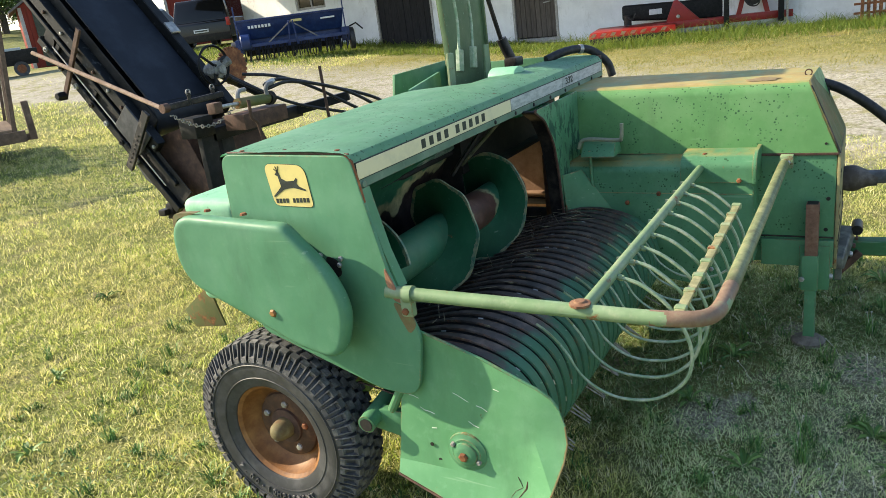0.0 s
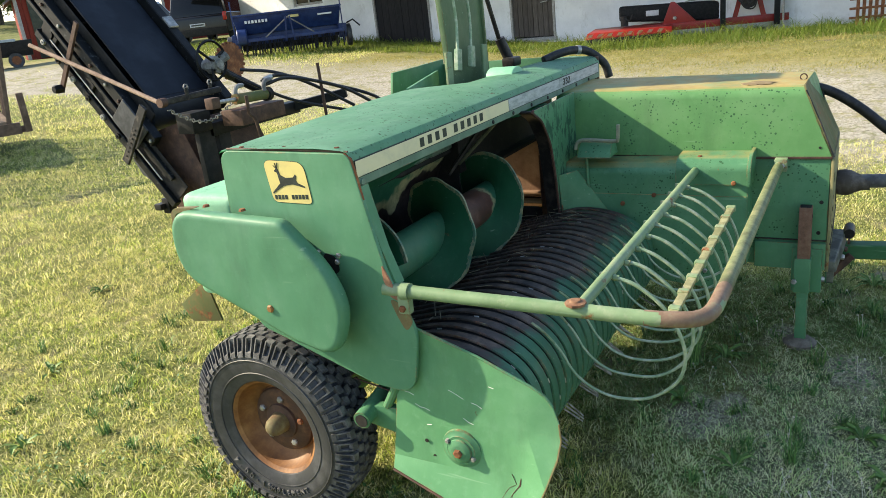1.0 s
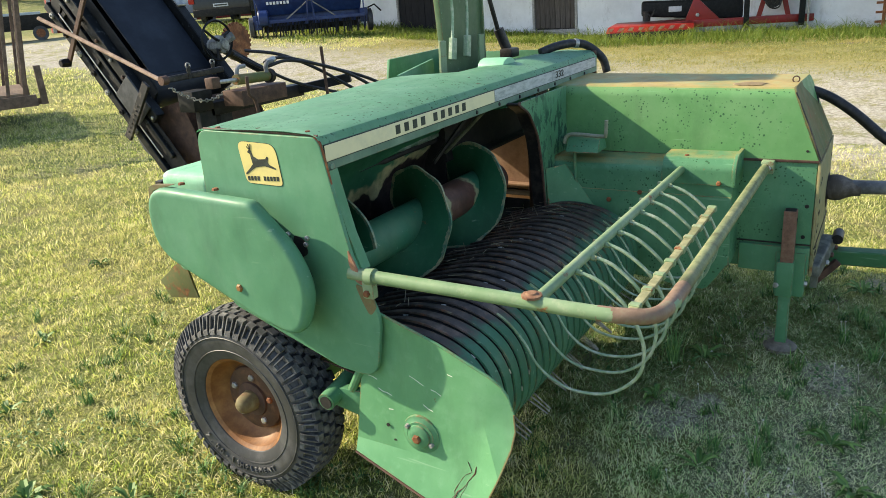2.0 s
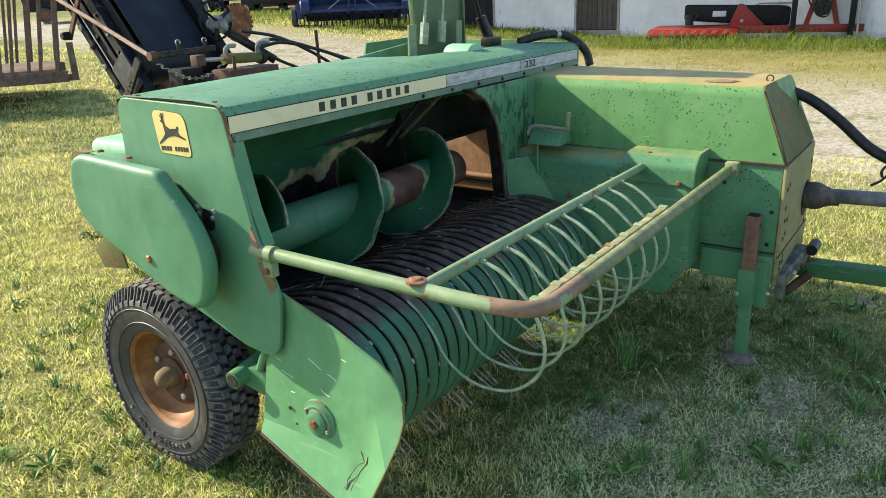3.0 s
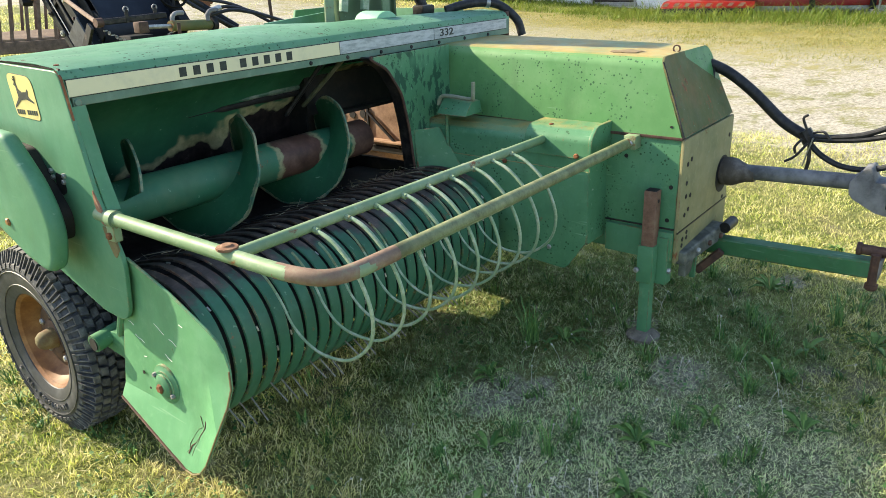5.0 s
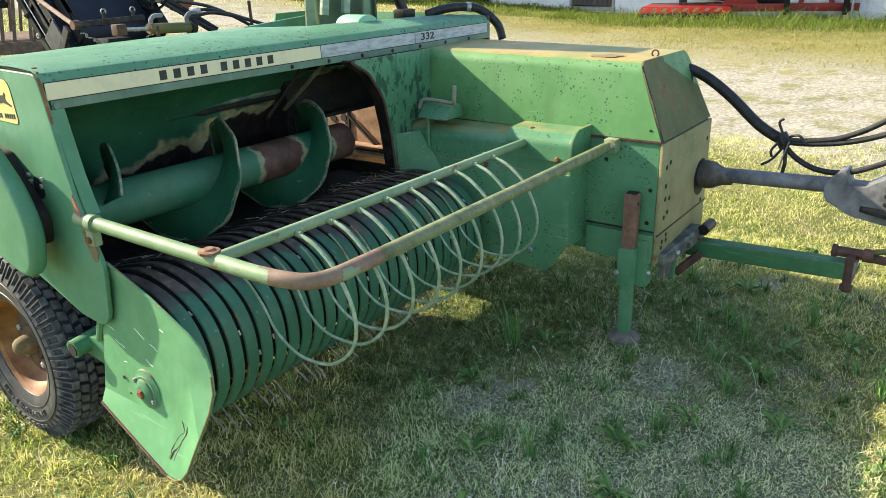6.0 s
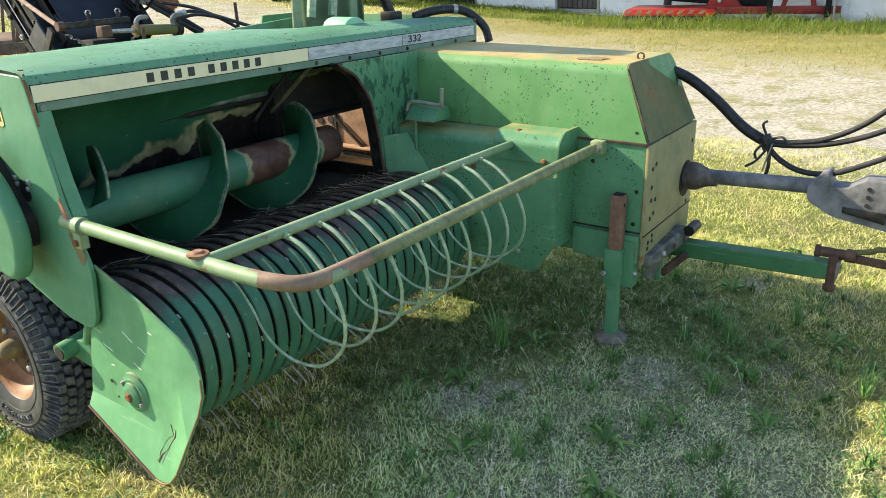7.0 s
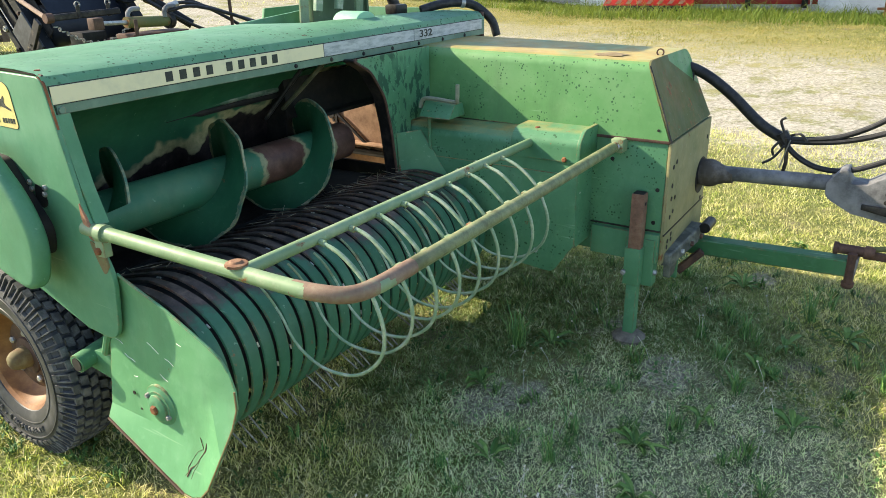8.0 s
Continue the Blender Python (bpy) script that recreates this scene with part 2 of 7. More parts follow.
cream = two_tone("cream_stripe", (0.68, 0.62, 0.40), (0.52, 0.49, 0.34), 10, 0.45, 0.5, 0.75, strength=0.05)
silver = two_tone("silver_stripe", (0.45, 0.47, 0.49), (0.26, 0.29, 0.30), 34, 0.4, 0.42, 0.62, strength=0.05, stretch=(0.5, 1, 2))
yellow = two_tone("yellow_decal", (0.64, 0.54, 0.20), (0.56, 0.47, 0.19), 16, 0.5, strength=0.05)
ink = two_tone("dark_ink", (0.016, 0.022, 0.020), (0.035, 0.045, 0.040), 40, 0.5, strength=0.05)
rubber = two_tone("tyre_rubber", (0.026, 0.028, 0.032), (0.060, 0.062, 0.068), 12, 0.55, spec=0.5)
# tread grey set paler than the sidewall, sunlight put into its colour
tread_rubber = two_tone("lightened_tread", (0.060, 0.061, 0.063), (0.150, 0.150, 0.150), 30, 0.7, spec=0.4)
hose_rubber = two_tone("hose_rubber", (0.010, 0.010, 0.011), (0.030, 0.030, 0.032), 40, 0.55)
belt_rubber = two_tone("belt_rubber", (0.006, 0.009, 0.016), (0.016, 0.021, 0.032), 4, 0.55, spec=0.3)
black_paint = two_tone("black_machine_paint", (0.005, 0.006, 0.007), (0.022, 0.021, 0.022), 16, 0.55, 0.45, 0.75, spec=0.25)
wire_steel = two_tone("faded_green_wire", (0.20, 0.30, 0.19), (0.38, 0.43, 0.33), 30, 0.42, metal=0.15)


white_scratch = two_tone("bare_scratch", (0.55, 0.60, 0.52), (0.42, 0.50, 0.42), 40, 0.6)


# ---- shaping ----
def thing(name, at, label, category, group="", kind="", turn=0.0, local=False):
    """A top-level thing as an Empty at its base; local: its parts are modelled round that base, else in the world's axes."""
    e = new(name)
    e.empty_display_size = 0.2
    e.matrix_basis = pose(*at, 0, 0, turn)
    e["own_axes"] = 1 if local else 0
    return tagged(e, label, category, group, kind)


def link_mesh(name, bm, mat, smooth=True, sharp=32):
    me = bpy.data.meshes.new(name)
    bmesh.ops.recalc_face_normals(bm, faces=bm.faces)
    bm.to_mesh(me)
    bm.free()
    if smooth:
        me.shade_smooth()
        me.set_sharp_from_angle(angle=radians(sharp))
    me.materials.append(mat)
    return new(name, me)


def part(name, bm, mat, parent, label="", smooth=True, sharp=32):
    ob = link_mesh(name, bm, mat, smooth, sharp)
    return under(ob, parent, label)


def under(ob, parent, label=""):
    ob.parent = parent
    if parent.parent is None and parent.type == "EMPTY" and not parent["own_axes"]:
        ob.matrix_parent_inverse = parent.matrix_basis.inverted()
    return tagged(ob, label)


def solid(name, bm, mat, label, category, kind="", group="", smooth=True):
    """A thing of one mesh, modelled where it stands."""
    return tagged(link_mesh(name, bm, mat, smooth), label, category, group, kind)


def bevel(bm, w, seg=2, angle=30):
    if w > 0:
        es = [e for e in bm.edges if len(e.link_faces) == 2 and e.calc_face_angle(0) > radians(angle)]
        bmesh.ops.bevel(bm, geom=es, offset=w, segments=seg, profile=0.6, affect="EDGES", clamp_overlap=True)
    return bm


def box(x0, x1, y0, y1, z0, z1, w=0.003, seg=2):
    bm = bmesh.new()
    bmesh.ops.create_cube(bm, size=1)
    for v in bm.verts:
        v.co = Vector(((x0, x1)[v.co.x > 0], (y0, y1)[v.co.y > 0], (z0, z1)[v.co.z > 0]))
    return bevel(bm, w, seg)


def hexa(bottom, top, w=0.0, seg=2):
    """A block from four bottom and four top corners, both in the same turn."""
    bm = bmesh.new()
    v = [bm.verts.new(p) for p in (*bottom, *top)]
    for f in ((0, 1, 2, 3), (7, 6, 5, 4), (0, 4, 5, 1), (1, 5, 6, 2), (2, 6, 7, 3), (3, 7, 4, 0)):
        bm.faces.new([v[i] for i in f])
    bmesh.ops.recalc_face_normals(bm, faces=bm.faces)
    return bevel(bm, w, seg)


def rounded(corners, n=6):
    """A closed outline from corners (u, v, radius)."""
    out, k = [], len(corners)
    for i, (u, v, r) in enumerate(corners):
        p, a, b = Vector((u, v)), Vector(corners[i - 1][:2]), Vector(corners[(i + 1) % k][:2])
        if r <= 0:
            out.append(p)
            continue
        d1, d2 = (a - p).normalized(), (b - p).normalized()
        half = d1.angle(d2) / 2
        t = min(r / math.tan(half), 0.48 * (a - p).length, 0.48 * (b - p).length)
        s, e = p + d1 * t, p + d2 * t
        for j in range(n + 1):
            f = j / n
            out.append((1 - f) ** 2 * s + 2 * f * (1 - f) * p + f ** 2 * e)
    return out


def on_axis(axis, u, v, a):
    return {"x": (a, u, v), "y": (u, a, v), "z": (u, v, a)}[axis]


def prism(outline, axis, a0, a1, w=0.0, seg=2):
    """An outline (u, v) drawn out along an axis from a0 to a1."""
    bm = bmesh.new()
    lo = [bm.verts.new(on_axis(axis, p[0], p[1], a0)) for p in outline]
    hi = [bm.verts.new(on_axis(axis, p[0], p[1], a1)) for p in outline]
    bm.faces.new(lo)
    bm.faces.new(hi[::-1])
    for i in range(len(lo)):
        j = (i + 1) % len(lo)
        bm.faces.new((lo[i], hi[i], hi[j], lo[j]))
    bmesh.ops.recalc_face_normals(bm, faces=bm.faces)
    return bevel(bm, w, seg, 50)


def glide(points, n=6):
    """A smooth line through points."""
    p = [Vector(q) for q in points]
    p = [2 * p[0] - p[1]] + p + [2 * p[-1] - p[-2]]
    out = []
    for i in range(1, len(p) - 2):
        for j in range(n):
            t = j / n
            out.append(0.5 * (2 * p[i] + (p[i + 1] - p[i - 1]) * t + (2 * p[i - 1] - 5 * p[i] + 4 * p[i + 1] - p[i + 2]) * t * t
                              + (3 * p[i] - p[i - 1] - 3 * p[i + 1] + p[i + 2]) * t ** 3))
    return out + [p[-2]]


def tube(points, r, seg=10, smooth=0, into=None, flat=1.0):
    """A round bar along points; smooth: steps between points of a curve through them."""
    bm = into or bmesh.new()
    pts = glide(points, smooth) if smooth else [Vector(p) for p in points]
    rings, side = [], None
    for i, p in enumerate(pts):
        d = (pts[min(i + 1, len(pts) - 1)] - pts[max(i - 1, 0)]).normalized()
        if side is None:
            side = d.cross(Vector((0, 0, 1)) if abs(d.z) < 0.9 else Vector((1, 0, 0))).normalized()
        side = (side - d * side.dot(d)).normalized()
        up = d.cross(side)
        rr = r[i * (len(r) - 1) // max(1, len(pts) - 1)] if isinstance(r, (list, tuple)) else r
        rings.append([bm.verts.new(p + rr * (math.cos(a) * side + flat * math.sin(a) * up)) for a in (2 * math.pi * k / seg for k in range(seg))])
    for a, b in zip(rings, rings[1:]):
        for k in range(seg):
            bm.faces.new((a[k], a[(k + 1) % seg], b[(k + 1) % seg], b[k]))
    bm.faces.new(rings[0][::-1])
    bm.faces.new(rings[-1])
    return bm


def lathe(profile, centre, axis="x", seg=32, closed=False, into=None, caps=True):
    """A turned body: (along the axis, radius) points round a centre."""
    bm = into or bmesh.new()
    c = Vector(centre)
    def at(h, r, a):
        u, v = r * math.cos(a), r * math.sin(a)
        return c + Vector({"x": (h, u, v), "y": (u, h, v), "z": (u, v, h)}[axis])
    rings = []
    for h, r in profile:
        rings.append([bm.verts.new(at(h, r, 2 * math.pi * k / seg)) for k in range(seg)] if r > 1e-5 else [bm.verts.new(at(h, 0, 0))])
    pairs = list(zip(rings, rings[1:])) + ([(rings[-1], rings[0])] if closed else [])
    for a, b in pairs:
        for k in range(seg):
            j = (k + 1) % seg
            if len(a) == 1 and len(b) > 1:
                bm.faces.new((a[0], b[j], b[k]))
            elif len(b) == 1 and len(a) > 1:
                bm.faces.new((a[k], a[j], b[0]))
            elif len(a) > 1:
                bm.faces.new((a[k], a[j], b[j], b[k]))
    if caps and not closed:
        for rg in (rings[0], rings[-1]):
            if len(rg) > 2:
                bm.faces.new(rg)
    return bm


def sheet(profile, axis, a0, a1, thick, steps=1, into=None):
    """A bent sheet: an open profile (u, v) with thickness, drawn out along an axis."""
    bm = into or bmesh.new()
    p = [Vector(q) for q in profile]
    nrm = []
    for i in range(len(p)):
        d = (p[min(i + 1, len(p) - 1)] - p[max(i - 1, 0)]).normalized()
        nrm.append(Vector((-d.y, d.x)))
    loop = p + [q + k * thick for q, k in zip(reversed(p), reversed(nrm))]
    rings = [[bm.verts.new(on_axis(axis, q.x, q.y, a0 + (a1 - a0) * s / steps)) for q in loop] for s in range(steps + 1)]
    m = len(loop)
    for a, b in zip(rings, rings[1:]):
        for k in range(m):
            bm.faces.new((a[k], a[(k + 1) % m], b[(k + 1) % m], b[k]))
    h = len(p)
    for rg in (rings[0], rings[-1]):
        for i in range(h - 1):
            bm.faces.new((rg[i], rg[i + 1], rg[m - 2 - i], rg[m - 1 - i]))
    return bm


def bolt(p, axis, r=0.009, h=0.008):
    s = -1 if h < 0 else 1
    return lathe([(0, r), (abs(h) * s * 0.7, r), (abs(h) * s, r * 0.7), (abs(h) * s, 0)], p, axis, 6)


def beam(a, b, wide, high, w=0.003):
    """A straight bar of rectangular section from a to b."""
    a, b = Vector(a), Vector(b)
    d = (b - a).normalized()
    side = d.cross(Vector((0, 0, 1)) if abs(d.z) < 0.95 else Vector((1, 0, 0))).normalized() * wide / 2
    up = side.cross(d).normalized() * high / 2
    return hexa([a - side - up, a + side - up, a + side + up, a - side + up], [b - side - up, b + side - up, b + side + up, b - side + up], w, 1)


def lettering(text, size, mat, m, parent, depth=0.0008, name="lettering", label=""):
    cu = bpy.data.curves.new(name, "FONT")
    cu.offset = size * 0.012
    cu.body, cu.size, cu.extrude, cu.align_x, cu.align_y = text, size, depth, "CENTER", "CENTER"
    tmp = new("lettering_draft", cu)
    me = bpy.data.meshes.new_from_object(tmp.evaluated_get(bpy.context.evaluated_depsgraph_get()))
    bpy.data.objects.remove(tmp)
    me.transform(m)
    me.materials.clear()
    me.materials.append(mat)
    ob = new(name, me)
    return under(ob, parent, label)


# ---- ground ----
def step(a):
    a = np.clip(a, 0, 1)
    return a * a * (3 - 2 * a)


def ground_z(x, y):
    """The lie of the land: a level yard, rising gently towards the buildings; a tuft under the stand."""
    x, y = np.asarray(x, float), np.asarray(y, float)
    z = 0.28 * step((x - 4) / 10) + 0.85 * step((y - 3) / 17)
    z = z + 0.012 * np.sin(1.9 * x + 0.7) * np.sin(1.6 * y) + 0.008 * np.sin(4.3 * x + 2.1 * y)
    z = z + 0.05 * np.exp(-((x - 1.52) ** 2 + (y + 0.98) ** 2) / 0.06)
    z = z - 0.022 * step((-y - 1.15) / 0.7) * step((x - 0.1) / 0.8)
    z = z + 0.035 * np.exp(-((x - 1.28) ** 2 + (y + 2.02) ** 2) / 0.07)
    z = z + 3.2 * step((y - 27) / 48)
    return z - 0.012 * np.exp(-((x - 0.05) ** 2 + (y - 0.44) ** 2) / 0.05)


BARE = ((0.94, -0.69, 0.20), (1.39, -1.18, 0.17), (1.66, -0.92, 0.14), (1.05, -0.80, 0.12), (2.45, -1.3, 0.12))


def ground_material():
    m, n, l, b = material("lawn_and_track", 0.95, 0.0, 0.15)
    v = coord(n)
    xyz = n.new("ShaderNodeSeparateXYZ")
    l.new(v, xyz.inputs[0])
    x, y = xyz.outputs[0], xyz.outputs[1]
    # mown grass: straw and green
    grass = ramp(n, l, noise_tex(n, l, 1.3, 6, 0.7, v), (0.32, (0.085, 0.13, 0.026)), (0.50, (0.20, 0.22, 0.058)), (0.66, (0.40, 0.35, 0.15)))
    fine = ramp(n, l, noise_tex(n, l, 55, 5, 0.75, v), (0.36, (0.012, 0.018, 0.006)), (0.50, (0.075, 0.095, 0.028)), (0.66, (0.38, 0.36, 0.19)))
    grass = mix(n, l, 0.5, grass, fine)
    soil = ramp(n, l, noise_tex(n, l, 40, 5, 0.7, v), (0.3, (0.11, 0.09, 0.070)), (0.7, (0.27, 0.23, 0.18)))
    bare = ramp(n, l, noise_tex(n, l, 2.2, 5, 0.7, v), (0.56, 0.0), (0.68, 0.8))
    grass = mix(n, l, bare, grass, soil)
    # trodden, dusty earth before the machine, paled to lift the shade on it
    px = calc(n, l, "MULTIPLY", calc(n, l, "SUBTRACT", x, 0.75), 1.1)
    py = calc(n, l, "MULTIPLY", calc(n, l, "SUBTRACT", y, -1.5), 1.3)
    away = calc(n, l, "ADD", calc(n, l, "MULTIPLY", px, px), calc(n, l, "MULTIPLY", py, py))
    away = calc(n, l, "ADD", away, calc(n, l, "MULTIPLY", calc(n, l, "SUBTRACT", noise_tex(n, l, 5, 5, 0.7, v), 0.5), 2.2))
    dusty = ramp(n, l, noise_tex(n, l, 150, 5, 0.75, v), (0.38, (0.030, 0.036, 0.020)), (0.50, (0.13, 0.145, 0.09)), (0.64, (0.46, 0.45, 0.33)))
    grass = mix(n, l, ramp(n, l, away, (0.35, 0.75), (1.5, 0.0)), grass, dusty)
    # small bare patches of reddish soil among the shaded grass
    bared = 0.0
    for cx, cy, r in BARE:
        ux, uy = calc(n, l, "MULTIPLY", calc(n, l, "SUBTRACT", x, cx), 1 / r), calc(n, l, "MULTIPLY", calc(n, l, "SUBTRACT", y, cy), 1.5 / r)
        d = calc(n, l, "SUBTRACT", 1.0, calc(n, l, "ADD", calc(n, l, "MULTIPLY", ux, ux), calc(n, l, "MULTIPLY", uy, uy)))
        bared = calc(n, l, "MAXIMUM", bared, d)
    bared = calc(n, l, "ADD", bared, calc(n, l, "MULTIPLY", calc(n, l, "SUBTRACT", noise_tex(n, l, 14, 5, 0.7, v), 0.5), 1.4))
    red_soil = ramp(n, l, noise_tex(n, l, 55, 5, 0.75, v), (0.36, (0.09, 0.075, 0.060)), (0.5, (0.32, 0.275, 0.225)), (0.64, (0.66, 0.59, 0.49)))
    grass = mix(n, l, ramp(n, l, bared, (0.10, 0.0), (0.60, 0.65)), grass, red_soil)
    # gravel track between two slanting lines
    wob = calc(n, l, "MULTIPLY", calc(n, l, "SUBTRACT", noise_tex(n, l, 0.55, 6, 0.7, v), 0.5), 3.4)
    bend = calc(n, l, "MULTIPLY", calc(n, l, "MAXIMUM", calc(n, l, "SUBTRACT", y, 7.0), 0.0), 0.36)
    near = calc(n, l, "ADD", calc(n, l, "ADD", calc(n, l, "SUBTRACT", x, calc(n, l, "MULTIPLY", y, 0.33)), bend), wob)
    far = calc(n, l, "ADD", calc(n, l, "ADD", calc(n, l, "SUBTRACT", x, calc(n, l, "MULTIPLY", y, 0.33)), bend), calc(n, l, "MULTIPLY", wob, 1.3))
    a = ramp(n, l, calc(n, l, "MULTIPLY", calc(n, l, "SUBTRACT", near, 4.7), 0.6), (0.0, 0.0), (0.6, 1.0))
    c = ramp(n, l, calc(n, l, "MULTIPLY", calc(n, l, "SUBTRACT", far, 8.2), 0.35), (0.0, 1.0), (0.9, 0.0))
    tuft = ramp(n, l, noise_tex(n, l, 2.6, 7, 0.78, v), (0.50, 1.0), (0.60, 0.15))
    stones = ramp(n, l, noise_tex(n, l, 26, 6, 0.8, v), (0.34, (0.14, 0.125, 0.095)), (0.50, (0.36, 0.335, 0.275)), (0.70, (0.56, 0.535, 0.455)))
    track = calc(n, l, "MULTIPLY", calc(n, l, "MULTIPLY", a, c), tuft)
    dry = ramp(n, l, noise_tex(n, l, 9, 6, 0.75, v), (0.3, (0.17, 0.17, 0.05)), (0.6, (0.36, 0.31, 0.14)))
    side = ramp(n, l, calc(n, l, "MULTIPLY", calc(n, l, "SUBTRACT", near, 7.0), 0.25), (0.0, 0.0), (1.0, 0.75))
    lush = ramp(n, l, calc(n, l, "MULTIPLY", calc(n, l, "SUBTRACT", far, 10.6), 0.6), (0.0, 1.0), (1.0, 0.0))
    grass = mix(n, l, calc(n, l, "MULTIPLY", side, lush), grass, dry)
    colour = mix(n, l, track, grass, stones)
    l.new(colour, b.inputs["Base Color"])
    h = calc(n, l, "ADD", noise_tex(n, l, 60, 4, 0.8, v), calc(n, l, "MULTIPLY", noise_tex(n, l, 9, 4, 0.7, v), 1.5))
    bump(n, l, b, h, 0.7, 0.02)
    return m


def ground():
    ax = np.concatenate([-np.geomspace(300, 6, 16), np.linspace(-5, 9, 113), np.linspace(9.5, 24, 30), np.geomspace(26, 400, 14)])
    ay = np.concatenate([-np.geomspace(300, 6, 16), np.linspace(-5, 9, 113), np.linspace(9.5, 24, 30), np.geomspace(26, 400, 14)])
    gx, gy = np.meshgrid(ax, ay)
    co = np.stack([gx, gy, ground_z(gx, gy)], -1).reshape(-1, 3)
    w, h = len(ax), len(ay)
    i = (np.arange(h - 1)[:, None] * w + np.arange(w - 1)[None]).ravel()
    me = bpy.data.meshes.new("ground")
    me.from_pydata(co.tolist(), [], np.stack([i, i + 1, i + w + 1, i + w], 1).tolist())
    me.shade_smooth()
    me.materials.append(ground_material())
    tagged(new("ground", me), "mown yard grass with a pale gravel track across it", "ground", kind="structure")


ground()


# ---- barn ----
def plaster():
    m, n, l, b = material("limewashed_wall", 0.9, 0.0, 0.2)
    v = coord(n)
    c = ramp(n, l, noise_tex(n, l, 0.9, 6, 0.7, v), (0.3, (0.62, 0.63, 0.65)), (0.6, (0.80, 0.81, 0.83)))
    stain = ramp(n, l, noise_tex(n, l, 2.2, 7, 0.75, v, (1, 1, 0.5)), (0.54, 0.0), (0.66, 0.7))
    c = mix(n, l, stain, c, (0.46, 0.45, 0.44))
    xyz = n.new("ShaderNodeSeparateXYZ")
    l.new(v, xyz.inputs[0])
    foot = calc(n, l, "ADD", xyz.outputs[2], calc(n, l, "MULTIPLY", noise_tex(n, l, 1.7, 5, 0.7, v), 1.1))
    c = mix(n, l, ramp(n, l, foot, (0.75, 0.75), (1.25, 0.0)), c, (0.36, 0.36, 0.36))
    flake = ramp(n, l, noise_tex(n, l, 7, 5, 0.8, v), (0.66, 0.0), (0.70, 0.8))
    c = mix(n, l, flake, c, (0.30, 0.29, 0.28))
    l.new(c, b.inputs["Base Color"])
    bump(n, l, b, noise_tex(n, l, 18, 6, 0.75, v), 0.5, 0.01)
    return m


def plank_wood(name, dark, pale, spec=0.2):
    m, n, l, b = material(name, 0.85, 0.0, spec)
    v = coord(n)
    info = n.new("ShaderNodeObjectInfo")
    c = ramp(n, l, noise_tex(n, l, 9, 6, 0.75, v, (4, 4, 0.35)), (0.3, dark), (0.7, pale))
    c = mix(n, l, calc(n, l, "MULTIPLY", info.outputs["Random"], 0.45), c, dark)
    l.new(c, b.inputs["Base Color"])
    bump(n, l, b, noise_tex(n, l, 30, 5, 0.7, v, (3, 3, 0.2)), 0.5, 0.004)
    return m


wall_plaster = plaster()
grey_planks = plank_wood("weathered_planks", (0.045, 0.038, 0.034), (0.16, 0.14, 0.125))
dark_planks = plank_wood("tarred_planks", (0.012, 0.012, 0.014), (0.035, 0.034, 0.036))
pale_trim = two_tone("worn_frame_wood", (0.30, 0.29, 0.28), (0.42, 0.41, 0.40), 20, 0.8)
red_wood = plank_wood("red_barn_boards", (0.13, 0.022, 0.016), (0.24, 0.045, 0.030))
roof_sheet = two_tone("roof_sheeting", (0.10, 0.09, 0.085), (0.18, 0.17, 0.16), 6, 0.8)
pane_glass, _n, _l, _b = material("window_glass", 0.08, 0.0, 0.3)
_b.inputs["Base Color"].default_value = (0.008, 0.009, 0.011, 1)

# the wall runs along its own x axis; its face looks along its own -y
BARN_AT, BARN_TURN = (17.364, 17.951, 0.0), -97.23
OPENINGS = (("window_1", 3.99, 5.21, 1.85, 2.8), ("door_2", 7.12, 9.07, 0.45, 2.75), ("door_1", 11.51, 12.73, 0.45, 2.45))


def barn():
    e = thing("wall_barn", BARN_AT, "whitewashed stone barn wall with grey stains along its foot", "wall", kind="structure", turn=BARN_TURN, local=True)
    top, x = 3.3, 1.5
    wall = bmesh.new()
    def add(bm):
        me = bpy.data.meshes.new("t")
        bm.to_mesh(me)
        bm.free()
        wall.from_mesh(me)
        bpy.data.meshes.remove(me)
    for _, a, b, lo, hi in OPENINGS:
        add(box(x, a, 0, 0.45, -0.3, top, 0.01, 1))
        add(box(a, b, 0, 0.45, hi, top, 0.01, 1))
        add(box(a, b, 0, 0.45, -0.3, lo, 0.01, 1))
        x = b
    add(box(x, 21.0, 0, 0.45, -0.3, top, 0.01, 1))
    part("wall", wall, wall_plaster, e, smooth=False)
    # unseen roof, its eaves drawn out deep only to shade the wall
    part("roof", hexa([(1.1, -2.6, 3.05), (21.3, -2.6, 3.05), (21.3, 4.2, 5.6), (1.1, 4.2, 5.6)],
                      [(1.1, -2.6, 3.13), (21.3, -2.6, 3.13), (21.3, 4.2, 5.68), (1.1, 4.2, 5.68)], 0.01), roof_sheet, e)
    return e


